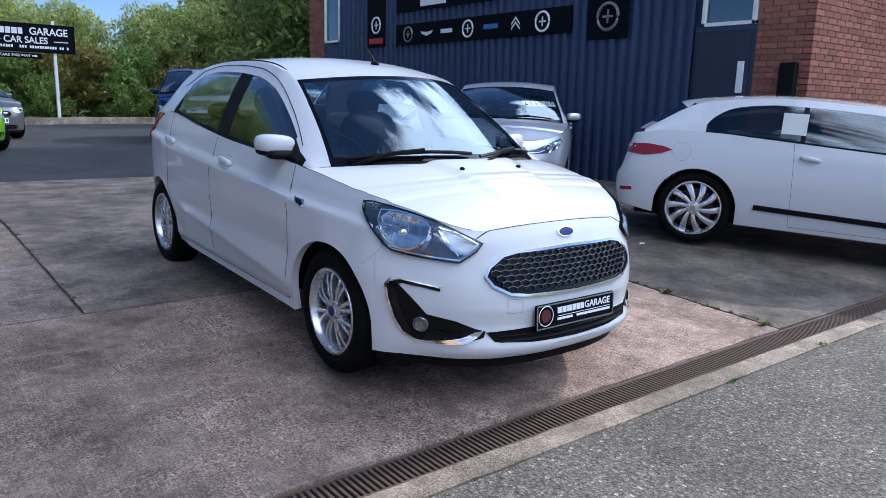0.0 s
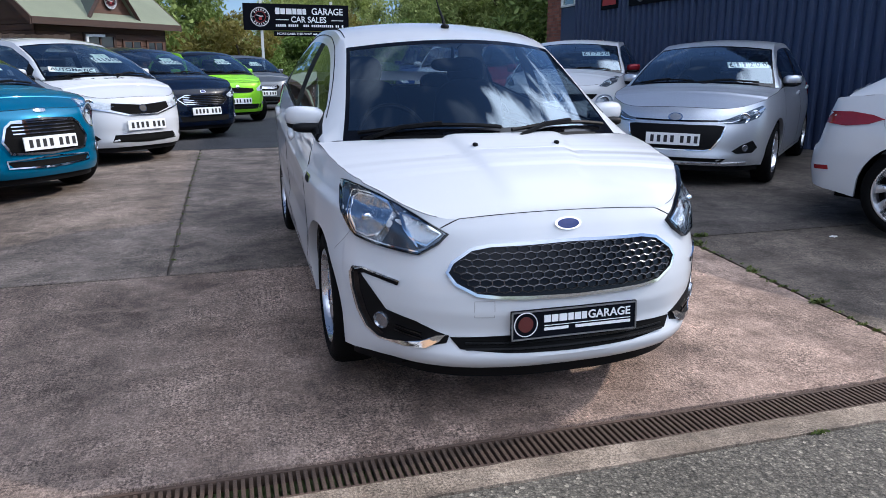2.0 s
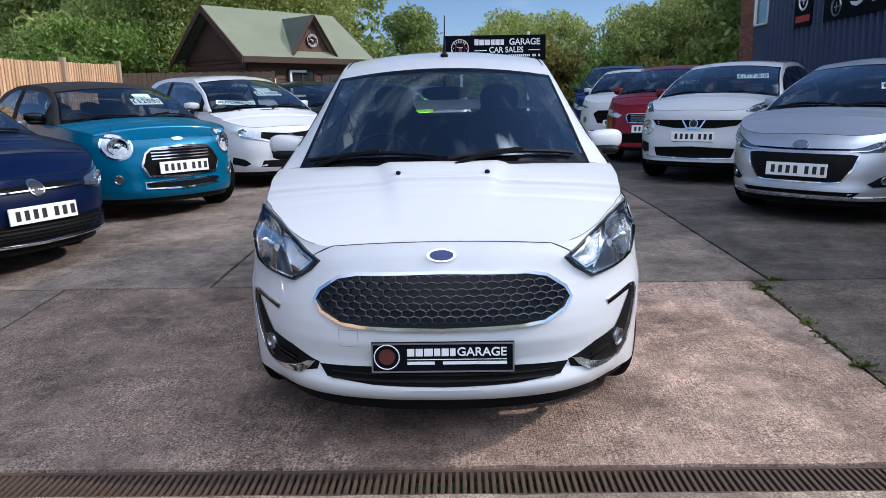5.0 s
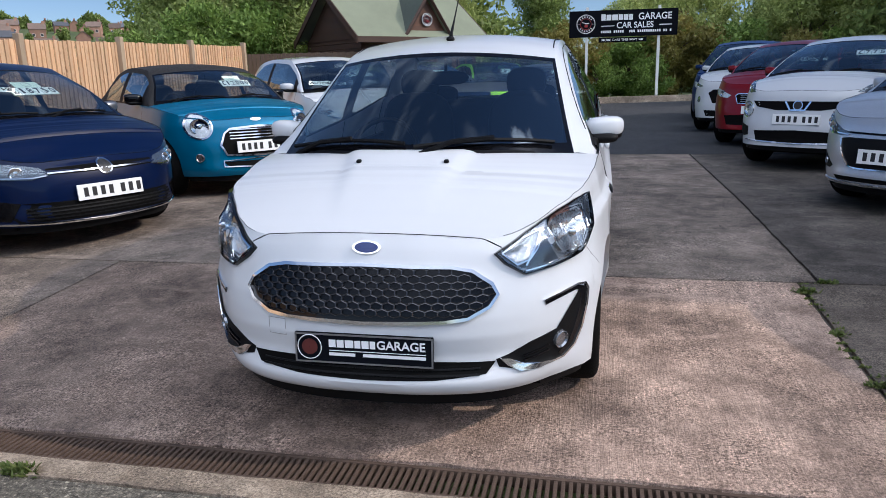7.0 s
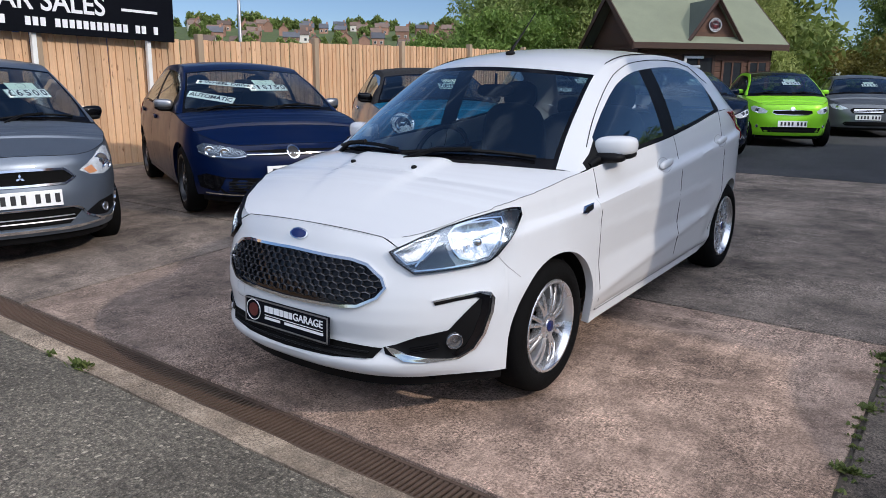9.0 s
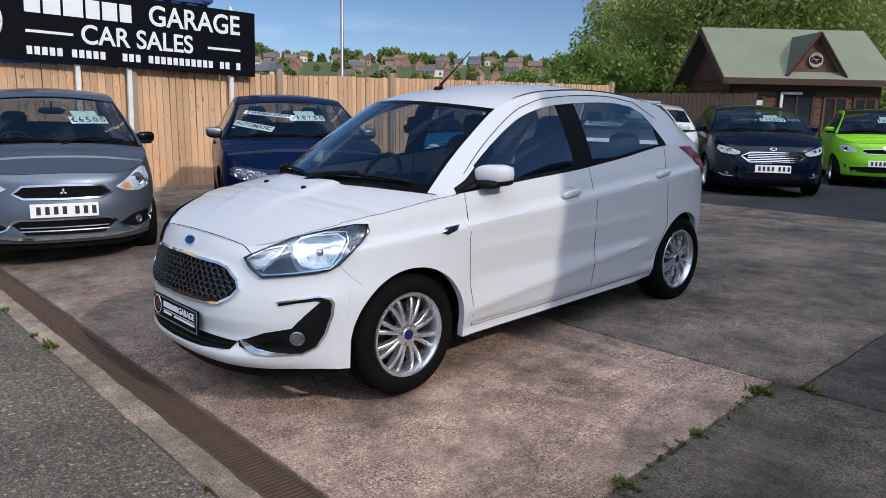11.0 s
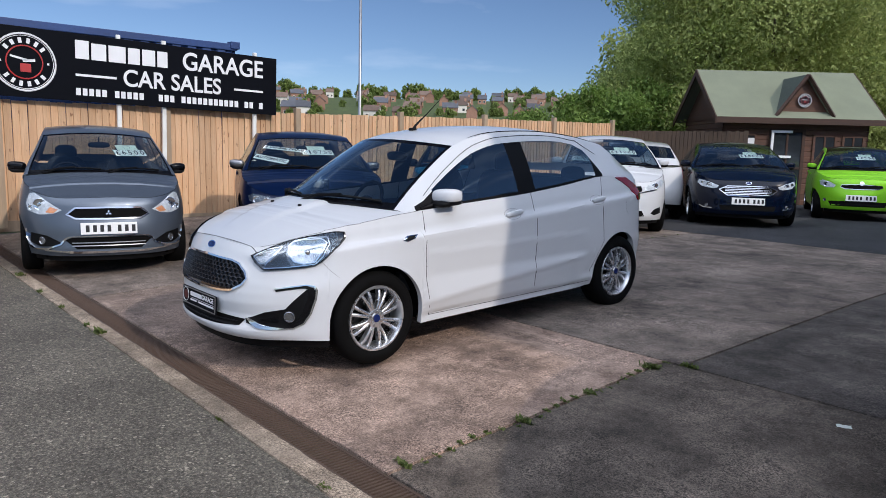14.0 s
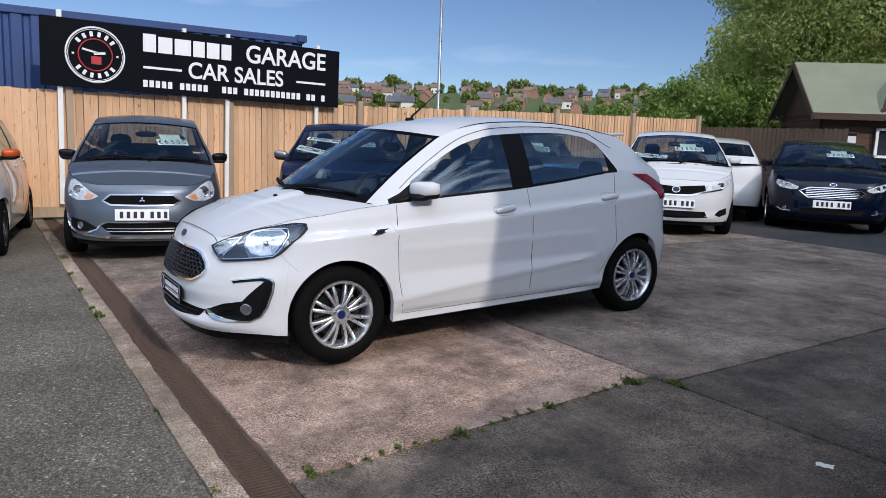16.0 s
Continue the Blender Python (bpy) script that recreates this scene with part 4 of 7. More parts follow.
            bmesh.ops.rotate(bm, cent=h, matrix=Matrix.Rotation(radians(7), 3, "X"), verts=bm.verts[:])
            part("door_handle", bm, S.get("handle_mat", paint_mat), car, smooth=60)
    # mirrors
    my = S["windows"][0][0] - .02
    for sx in (1, -1):
        bm = bmesh.new()
        cx, cz = sx * (W + .005), bl(my) + .075
        if "mirror" in S:
            cx, my, cz = sx * S["mirror"][0], S["mirror"][1], S["mirror"][2]
        mo = abs(cx) - .005
        blob(bm, (cx, my, cz), (.092, .062, .050), 3.0, 20, 12)
        for v in bm.verts:
            k = (v.co.x * sx - (mo - .095)) / .2
            v.co.y += .05 * max(0, k) ** 2
            v.co.z += .008 * k
        mirror = part("door_mirror", bm, S.get("mirror_mat", paint_mat), car, smooth=60)
        bm = bmesh.new()
        blob(bm, (sx * (mo - .015), my + .008, cz - .045), (.085, .056, .024), 3, 16, 8)
        if "mirror" in S:
            bmesh.ops.translate(bm, vec=(0, -.03, .002), verts=bm.verts[:])
            tube(bm, [(sx * (mo - .02), my - .03, cz - .045), (sx * (mo - .05), my - .09, cz - .058), (sx * (mo - .04), my - .17, cz - .072)], [.022, .022, .016], 8)
        else:
            box(bm, (sx * (mo - .10) - .025, my - .05, cz - .11), (sx * (mo - .10) + .025, my + .07, cz - .04), bevel=.012)
        part("mirror_foot", bm, M["black_plastic"], mirror, smooth=60)
        bm = bmesh.new()
        blob(bm, (cx, my + .006, cz - .030), (.086, .060, .026), 3.0, 18, 8)
        for v in bm.verts:
            v.co.y += .05 * max(0, (v.co.x * sx - (mo - .095)) / .2) ** 2
        part("mirror_shell", bm, M["black_plastic"], mirror, smooth=60)
        bm = bmesh.new()
        box(bm, (cx - .075, my + .082, cz - .042), (cx + .075, my + .089, cz + .042), bevel=.003)
        part("mirror_glass", bm, M["chrome"], mirror)
    # inside
    bm = bmesh.new()
    dy, dz = S["cowl"] - .05, float(np.interp(S["cowl"], belt_y, belt_z))
    box(bm, (-W * .76, dy, .5), (W * .76, dy + .42, dz - .02), bevel=.05)
    part("dashboard", bm, M["black_plastic"], car, smooth=40)
    bm = bmesh.new()
    box(bm, (-W * .84, S["cowl"] - .1, .42), (W * .84, S["rear"], .47))
    for sx in (1, -1):
        box(bm, (sx * W * .82 - .02, S["cowl"], .42), (sx * W * .82 + .02, S["rear"], dz - .06))
    box(bm, (-W * .78, S["rear"] - .05, .45), (W * .78, S["rear"], dz))
    part("cabin_lining", bm, M["fabric"], car)
    sy = S["header"] + .18
    for sx in (1, -1):
        bm = bmesh.new()
        blob(bm, (sx * .34, sy + .16, .56), (.24, .27, .09), 3.2)
        vs0 = len(bm.verts)
        blob(bm, (sx * .34, sy + .50, .86), (.235, .075, .30), 3.2)
        blob(bm, (sx * .34, sy + .58, 1.205), (.125, .045, .09), 2.8)
        part("front_seat", bm, M["fabric"], car, smooth=60)
    bm = bmesh.new()
    ry = min(sy + 1.32, S["rear"] - .12)
    blob(bm, (0, ry, .80), (W * .70, .08, .27), 4)
    for x in (-.36, .36):
        blob(bm, (x, ry + .05, 1.09), (.12, .045, .07), 2.8)
    part("rear_seat", bm, M["fabric"], car, smooth=60)
    bm = bmesh.new()
    wm = pose(-.34, dy + .53, dz - .04, -28)
    tube(bm, [wm @ Vector((.18 * math.cos(a), 0, .18 * math.sin(a))) for a in np.linspace(0, 2 * math.pi, 25)[:-1]], .015, 6, True)
    for a in (-.15, math.pi + .15, -math.pi / 2):
        tube(bm, [wm @ Vector((0, .01, 0)), wm @ Vector((.18 * math.cos(a), 0, .18 * math.sin(a)))], .014, 6)
    blob(bm, wm @ Vector((0, .01, 0)), (.07, .03, .06), 2.6, 12, 8)
    part("steering_wheel", bm, M["black_plastic"], car, smooth=60)
    bm = bmesh.new()
    hz = S["H"] - .17
    blob(bm, (0, S["header"] - .07, hz - .06), (.12, .02, .035), 3, 14, 8)
    tube(bm, [(0, S["header"] - .07, hz - .05), (0, S["header"] - .06, hz + .03)], .008)
    part("rear_view_mirror", bm, M["black_plastic"], car, smooth=60)
    # wipers
    for x0, x1 in ((-.58, -.02), (.02, .56)):
        bm = bmesh.new()
        pts = []
        for t in np.linspace(0, 1, 8):
            x = x0 * W / .8 + (x1 - x0) * W / .8 * t
            yw = S["cowl"] + .030 + .03 * math.sin(t * 2.6)
            xr, zr = np.interp(yw, rail[:, 0], rail[:, 1]), np.interp(yw, rail[:, 0], rail[:, 2])
            k = max(-1, min(1, x / xr))
            pts.append(Vector((xr * k, yw - interp(S["bow"], yw) * (1 - k * k) - .016, zr + interp(S["top"], yw) * (1 - k * k) + .010)))
        tube(bm, pts, .009, 5)
        tube(bm, [pts[4] + Vector((0, -.012, .01)), pts[2] + Vector((0, -.02, .005)), pts[0] + Vector((.02, -.03, -.03))], .011, 5)
        part("wiper", bm, M["black_plastic"], car, smooth=60)
    # rear lamps
    tz = S.get("tail_lamp", [(L - .62, belt_z[-6] - .02), (L - .36, belt_z[-6] - .06), (L - .30, belt_z[-6] - .22), (L - .44, belt_z[-6] - .18)])
    for sx in (1, -1):
        bm = bmesh.new()
        patch(bm, bvh, tz, "x", .008, sx)
        part("tail_light", bm, M["red_lens"], car, smooth=50)
    S["bvh"], S["screen_bvh"] = bvh, screen
    return car


def front_light(car, S, poly, bowls, back="lamp_back", ring=None, cover=.010):
    for sx in (1, -1):
        pl = poly if sx > 0 else flip_x(poly)
        bm = bmesh.new()
        patch(bm, S["bvh"], pl, "y", .002)
        lamp = part("headlight", bm, M[back], car, smooth=40)
        for (x, z, r) in bowls:
            bm = bmesh.new()
            h, n = cast(S["bvh"], "y", (sx * x, z))
            a = 2 * math.pi / 20
            rings = []
            for rr, d in ((r, .006), (r * .93, .008), (r * .8, .003), (r * .5, -.001), (r * .3, .000), (r * .26, .006), (.002, .008)):
                rings.append([bm.verts.new(h + Vector((rr * math.cos(a * k) + 0, -d - .003 + sx * 0.55 * rr * math.cos(a * k), rr * math.sin(a * k)))) for k in range(20)])
            for u, v in zip(rings, rings[1:]):
                for k in range(20):
                    bm.faces.new((u[k], u[(k + 1) % 20], v[(k + 1) % 20], v[k]))
            bmesh.ops.recalc_face_normals(bm, faces=bm.faces[:])
            part("reflector", bm, M["chrome"], lamp, smooth=40)
        if ring:
            bm = bmesh.new()
            ribbon(bm, S["bvh"], pl, "y", ring, .008, closed=True)
            part("lamp_rim", bm, M["chrome"], lamp, smooth=40)
        bm = bmesh.new()
        patch(bm, S["bvh"], pl, "y", cover, rings=6)
        part("lens", bm, M["lens"], lamp, smooth=60)


def front_patch(car, S, name, poly, material, off=.003, both=False, label=""):
    for sx in ((1, -1) if both else (1,)):
        bm = bmesh.new()
        patch(bm, S["bvh"], poly if sx > 0 else flip_x(poly), "y", off, rings=5)
        ob = part(name, bm, material, car, label, smooth=50)
    return ob


def front_ribbon(car, S, name, line, width, material, off=.008, both=False, closed=False):
    for sx in ((1, -1) if both else (1,)):
        bm = bmesh.new()
        ribbon(bm, S["bvh"], line if sx > 0 else flip_x(line), "y", width, off, closed=closed)
        part(name, bm, material, car, smooth=50)


def slats(car, S, zs, half, material, width=.012, name="grille_bar"):
    for z in zs:
        w = half(z) if callable(half) else half
        front_ribbon(car, S, name, [(-w, z), (0, z), (w, z)], width, material, .009)


def fog_lamp(car, S, x, z, r=.035):
    for sx in (1, -1):
        bm = bmesh.new()
        h, n = cast(S["bvh"], "y", (sx * x, z))
        prof = [(r * 1.15, .004), (r * 1.1, .014), (r, .016), (r * .85, .008), (r * .3, .006), (.001, .007)]
        mm = Matrix.Translation(h) @ n.to_track_quat("X", "Z").to_matrix().to_4x4()
        lathe(bm, prof, 18, 0, mm)
        bmesh.ops.recalc_face_normals(bm, faces=bm.faces[:])
        part("fog_lamp", bm, M["alloy_dim"], car, smooth=40)


def badge(car, S, z, rx, rz, rim="chrome", fill="dark", x=0):
    h, n = cast(S["bvh"], "y", (x, z))
    bm = bmesh.new()
    patch(bm, S["bvh"], disc_poly((x, z), rx, rz), "y", .007, rings=2)
    b = part("badge", bm, M[rim], car, smooth=50)
    bm = bmesh.new()
    patch(bm, S["bvh"], disc_poly((x, z), rx * .82, rz * .78), "y", .009, rings=2)
    part("badge_field", bm, M[fill], b, smooth=50)


def number_plate(car, S, z, tilt=-6, dark=False):
    h, n = cast(S["bvh"], "y", (0, z))
    h2, _ = cast(S["bvh"], "y", (.24, z))
    y = min(h.y, h2.y) - .012
    bm = bmesh.new()
    box(bm, (-.262, -.006, -.058), (.262, .006, .058), bevel=.002)
    ob = part("number_plate", bm, M["sign_black"] if dark else M["plate_white"], car)
    ob.matrix_basis = pose(0, y, z, tilt)
    bm = bmesh.new()
    box(bm, (-.06, .005, -.05), (.06, .09, .05))
    part("plate_holder", bm, M["black_plastic"], ob)
    if dark:
        return ob
    for k in range(7):
        bm = bmesh.new()
        x = -.222 + k * .066 + (.03 if k > 3 else 0) - .0
        box(bm, (x + .006, -.0085, -.034), (x + .040, -.006, .034))
        part("plate_bar", bm, M["ink"], ob)
    return ob


def price_board(car, S, text, x, z, size=.085, logo=True):
    """A price card behind the windscreen."""
    h, n, _, _ = S["screen_bvh"].ray_cast(Vector((x, -2, z)), Vector((0, 1, 0)))
    if h is None:
        return
    if n.y > 0:
        n = -n
    up = Vector((0, 0, 1)) - n * n.z
    up.normalize()
    side = up.cross(n)
    if side.x < 0:
        side = -side
    mm = Matrix((side, -n, up)).transposed().to_4x4()
    mm.translation = h - n * .014
    size *= 1.12
    w = size * .72
    x0 = -w * len(text) / 2
    bm = bmesh.new()
    box(bm, (x0 - .004, -.0015, -size * .66), (-x0 + .004, .002, size * .66))
    ob = part("price_card", bm, M["card_edge"], car, "pale price card with dark figures on white tiles")
    ob.matrix_basis = mm
    for k, ch in enumerate(text):
        bm = bmesh.new()
        box(bm, (x0 + k * w + .003, -.003, -size * .6), (x0 + (k + 1) * w - .003, -.001, size * .6))
        tile = part("price_tile", bm, M["white_card"], ob)
        lettering("price_figure", ch, size * 1.25, pose(x0 + (k + .5) * w, -.0045, 0), M["ink"], tile, .001, width=w * (.32 if ch == "1" else .62))
    if logo:
        bm = bmesh.new()
        box(bm, (-w * 1.7, -.0015, size * .66), (w * 1.7, .002, size * 1.7), bevel=.0005)
        sign = part("card_header", bm, M["card_green"], ob, "pale green card top with a round mark")
        bm = bmesh.new()
        lathe(bm, [(size * .42, -.004), (size * .38, -.004), (size * .38, -.001)], 20, 0, pose(0, 0, size * 1.18, 0, 0, 90))
        for v in bm.verts:
            v.co.y = -abs(v.co.y)
        part("card_mark", bm, M["trim_grey"], sign)


def banner(car, S, text, x, z, size=.06, roll=0, light=False):
    h, n, _, _ = S["screen_bvh"].ray_cast(Vector((x, -2, z)), Vector((0, 1, 0)))
    if h is None:
        return
    if n.y > 0:
        n = -n
    up = (Vector((0, 0, 1)) - n * n.z).normalized()
    side = up.cross(n)
    if side.x < 0:
        side = -side
    mm = Matrix((side, -n, up)).transposed().to_4x4()
    mm.translation = h - n * .014
    w = size * .62 * len(text) / 2 + .02
    bm = bmesh.new()
    box(bm, (-w, -.002, -size * .6), (w, .002, size * .6), bevel=.0015)
    ob = part("window_banner", bm, M["white_card"], car, "white banner with dark capitals")
    ob.matrix_basis = mm @ pose(0, 0, 0, 0, roll, 0)
    lettering("banner_word", text, size, pose(0, -.004, 0), M["ink"], ob, .001, width=w * 1.85)


def car_pose(x, y, z, turn, pitch=0):
    return pose(x, y, z, pitch, 0, turn)


# ---- ground ----
def gz(x, y):
    """Height of the yard: it falls to the drain."""
    return float(np.interp(y, [1.85, 3.0, 4.3, 7.0, 12.0], [0, .055, .135, .19, .2])) if y > 1.85 else 0.0


def hill(x, y):
    a, r = math.degrees(math.atan2(y, x - 7)), math.hypot(x - 7, y)
    k = max(0.0, min(1.0, (a - 112) / 14)) * max(0.0, min(1.0, (195 - a) / 20))
    return k * float(np.interp(r, [150, 240, 320, 400, 480, 560, 640, 1100], [0, 5, 14, 23, 31, 37, 38, 0]))


bm = bmesh.new()
gx = [-3000, -1500, -900, -700, -620, -560, -500, -450, -400, -360, -320, -280, -240, -200, -160, -120, -80, -50, -30, -15, -8, -5.5, -2, 0, 2, 4.5, 7, 9.3, 14, 25, 50, 100, 300, 1000, 3000]
gy = [-3000, -1000, -300, -100, -40, -15, -5, 0, 1.86, 2.1, 3, 4.3, 7, 10.7, 14, 20, 28, 36, 50, 70, 90, 110, 130, 150, 180, 210, 240, 280, 320, 360, 400, 450, 500, 560, 640, 800, 1500, 3000]
grid_faces(bm, [[(x, y, gz(x, y) - .05 + hill(x, y)) for y in gy] for x in gx])
weld(bm)
solid("ground", bm, M["grass"], "rough grass ground round the yard and up the far hill", "ground", "structure", smooth=60)


def slab(name, x0, x1, y0, y1, material, label, cat="pavement", lift=0.0, thick=.06, inset=.006, chips=0.0):
    """A slab that follows the yard's fall; chips: how far its edges are broken back."""
    b = bmesh.new()
    nx, ny = max(1, int((x1 - x0) / (.06 if chips else 1.5))), max(1, int((y1 - y0) / (.06 if chips and y1 - y0 > 1 else .8)))
    xs, ys = np.linspace(x0 + inset, x1 - inset, nx + 1), np.linspace(y0 + inset, y1 - inset, ny + 1)

    def bite(u, w):
        k = .5 + .25 * math.sin(u * 9.1 + w * 3.7) + .25 * math.sin(u * 23.7 + w * 1.3) * math.sin(u * 5.3 + w)
        return chips * (k ** 3 + .25 * abs(math.sin(u * 61.0 + w)))

    def rim(x, y):
        if chips:
            if x == xs[0]:
                x += bite(y, x0)
            elif x == xs[-1]:
                x -= bite(y, x1)
            if y == ys[0]:
                y += bite(x, y0)
            elif y == ys[-1]:
                y -= bite(x, y1)
        return x, y
    top = grid_faces(b, [[(*rim(x, y), gz(x, y) + lift) for y in ys] for x in xs])
    low = grid_faces(b, [[(*rim(x, y), gz(x, y) + lift - thick) for y in ys] for x in xs], flip=True)
    rim_t = [r[0] for r in top] + top[-1][1:] + [r[-1] for r in top[-2::-1]] + top[0][-2:0:-1]
    rim_l = [r[0] for r in low] + low[-1][1:] + [r[-1] for r in low[-2::-1]] + low[0][-2:0:-1]
    for k in range(len(rim_t)):
        b.faces.new((rim_t[k], rim_l[k], rim_l[(k + 1) % len(rim_t)], rim_t[(k + 1) % len(rim_t)]))
    bmesh.ops.recalc_face_normals(b, faces=b.faces[:])
    return solid(name, b, material, label, cat, "structure", smooth=30)


slab("road", -30, 40, -14, 1.80, M["road"], "grey chipped asphalt road beside the drain", "road", 0.0, .06, 0)
slab("kerb", -30, 40, 1.80, 1.925, M["kerb"], "pale concrete edging strip along the drain", "kerb", .008, .09, 0, chips=.012)
slab("soil_bed", -5.3, 9.3, 2.105, 10.7, M["soil"], "dark soil in the open joints between slabs", "ground", -.016, .03, 0)
slab("pavement", -.05, 4.46, 2.10, 4.27, M["pad"], "pinkish brushed concrete slab with worn surface", chips=.015)
slab("pavement", 4.46, 9.3, 2.10, 4.27, M["worn"], "darker worn concrete slab with exposed stones", chips=.015)
slab("pavement", -5.3, -.05, 2.10, 4.27, M["slab"], "grey-brown concrete slab under parked cars")
slab("pavement", -5.3, .92, 4.27, 10.7, M["slab"], "grey-brown concrete slab with stains", chips=.015)
slab("pavement", .92, 4.58, 4.27, 10.7, M["slab"], "grey-brown concrete slab behind the white car", chips=.015)
slab("pavement", 4.58, 9.3, 4.27, 10.7, M["slab_shaded"], "grey-brown concrete slab beside the blue building", chips=.015)
slab("yard", -30, 9.3, 10.7, 30, M["yard"], "dark smooth asphalt yard between the car rows", "road", .002, .05, 0)
slab("yard", 9.3, 40, 17.6, 30, M["yard"], "dark smooth asphalt yard beyond the building", "road", .002, .05, 0)

# drain: a trough, near black for the shade below the bars, its two edges and each bar of the grating
drain = thing("drain", pose(0, 0, 0), "rusty iron slotted drain grating across the yard", "drain", "", "structure")
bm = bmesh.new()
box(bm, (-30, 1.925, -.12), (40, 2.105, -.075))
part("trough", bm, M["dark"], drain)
bm = bmesh.new()
box(bm, (-30, 1.925, -.075), (40, 1.942, .004), bevel=.002)
box(bm, (-30, 2.088, -.075), (40, 2.105, .004), bevel=.002)
part("drain_edge", bm, M["iron"], drain)
bm = bmesh.new()
box(bm, (-.007, 1.942, -.022), (.007, 2.088, .002), bevel=.0025)
bar = finish(bm, "grate_bar", M["iron"])
for k in range(300):
    o = new("grate_bar", bar)
    o.parent = drain
    o.location = (-1.2 + .026 * k, 0, 0)
bm = bmesh.new()
for k in list(range(-240, 0)) + list(range(300, 600)):
    x = -1.2 + .026 * k
    box(bm, (x - .007, 1.942, -.022), (x + .007, 2.088, .002))
o = part("grate_bars", bm, M["iron"], drain)
tagged(o, kind="stuff")

# far kerb
bm = bmesh.new()
box(bm, (-14, -.12, -.1), (16, .12, .24), bevel=.02)
solid("kerb", bm, M["kerb"], "pale low kerb at the far end of the yard", "kerb", "structure", m=pose(5, 29.2, .2, 0, 0, 20))

# ---- blue building ----
bld = thing("building", pose(0, 0, 0), "dark blue clad industrial unit with red brick piers", "building", "", "structure")
BH = 5.25
bm = bmesh.new()
x, depth, pitch = 9.26, .06, .20
y = 6.16
pts = []
while y < 15.98:
    for dy, dx in ((0, 0), (.055, 0), (.075, depth), (.165, depth), (.185, 0)):
        if y + dy <= 15.98:
            pts.append((x + dx, y + dy))
    y += pitch
rows = [[(px, py, z) for z in (.12, BH)] for px, py in pts]
grid_faces(bm, rows)
weld(bm)
part("cladding", bm, M["cladding"], bld)
bm = bmesh.new()
box(bm, (9.34, 4.62, .1), (24, 17.5, BH))
part("core", bm, M["cladding"], bld)
bm = bmesh.new()
box(bm, (9.22, 4.45, BH), (24.1, 17.7, BH + .18), bevel=.02)
part("roof_edge", bm, M["cladding"], bld)
bm = bmesh.new()
box(bm, (9.30, 5.24, .12), (9.36, 6.16, 2.40))
box(bm, (9.285, 5.30, .12), (9.31, 6.10, 2.36), bevel=.006)
part("door", bm, M["blue_door"], bld, "dark blue flush door")
for y0, y1, z0, z1 in ((5.26, 6.05, 2.46, 3.5), (16.0, 16.75, 2.72, 4.1)):
    bm = bmesh.new()
    for a, b, c, d in ((y0, y1, z0, z0 + .05), (y0, y1, z1 - .05, z1), (y0, y0 + .05, z0, z1), (y1 - .05, y1, z0, z1)):
        box(bm, (9.26, a, c), (9.36, b, d), bevel=.004)
    w = part("window", bm, M["white_post"], bld, "white framed window")
    bm = bmesh.new()
    box(bm, (9.31, y0 + .05, z0 + .05), (9.318, y1 - .05, z1 - .05))
    part("pane", bm, M["pane"], w)
bm = bmesh.new()
box(bm, (9.31, 15.98, .12), (9.37, 16.8, 2.72))
box(bm, (9.31, 5.24, 2.40), (9.37, 6.16, 2.46))
box(bm, (9.31, 5.24, 3.5), (9.37, 6.16, BH))
box(bm, (9.31, 15.98, 4.1), (9.37, 16.8, BH))
part("wall_panel", bm, M["cladding"], bld)
bm = bmesh.new()
box(bm, (9.25, 5.36, 1.58), (9.285, 5.44, 1.99), bevel=.002)
part("notice", bm, M["sign_white"], bld, "white paper notice on the door")
bm = bmesh.new()
box(bm, (9.13, 4.60, 1.52), (9.24, 4.80, 1.95), bevel=.008)
tube(bm, [(9.2, 4.7, 1.52), (9.2, 4.7, .15)], .02)
part("meter_box", bm, M["black_plastic"], bld, "black metal meter box")

# boards with makers' marks, as plain shapes
def wall_board(y0, y1, z0, z1, label):
    b = bmesh.new()
    box(b, (9.235, min(y0, y1), z0), (9.275, max(y0, y1), z1), bevel=.004)
    return part("sign_board", b, M["sign_black"], bld, label)


def mark(parent, y, z, kind, s, material):
    b = bmesh.new()
    mm = pose(9.232, y, z, 0, 0, -90)
    if kind == "ring":
        tube(b, [mm @ Vector((s * math.cos(a), 0, s * math.sin(a))) for a in np.linspace(0, 2 * math.pi, 25)[:-1]], s * .13, 5, True)
        box(b, (-s * .5, -.006, -s * .08), (s * .5, .006, s * .08), mm)
        box(b, (-s * .08, -.006, -s * .5), (s * .08, .006, s * .5), mm)
    elif kind == "wing":
        prism_pts = [(-s * 1.5, s * .25), (-s * .3, s * .1), (s * .3, s * .1), (s * 1.5, s * .25), (s * 1.1, -s * .15), (0, -s * .45), (-s * 1.1, -s * .15)]
        prism(b, prism_pts, 1, -.006, .006)
        bmesh.ops.transform(b, matrix=mm, verts=b.verts[:])
    elif kind == "chevron":
        for k in (0, 1):
            zz = -s * .3 + k * s * .55
            prism(b, [(-s * .7, zz - s * .35), (0, zz + s * .35), (s * .7, zz - s * .35), (s * .7, zz - s * .1), (0, zz + s * .6), (-s * .7, zz - s * .1)], 1, -.006, .006)
        bmesh.ops.transform(b, matrix=mm, verts=b.verts[:])
    else:
        box(b, (-s * 1.4, -.006, -s * .3), (s * 1.4, .006, s * .3), mm)
    part("mark", b, material, parent)


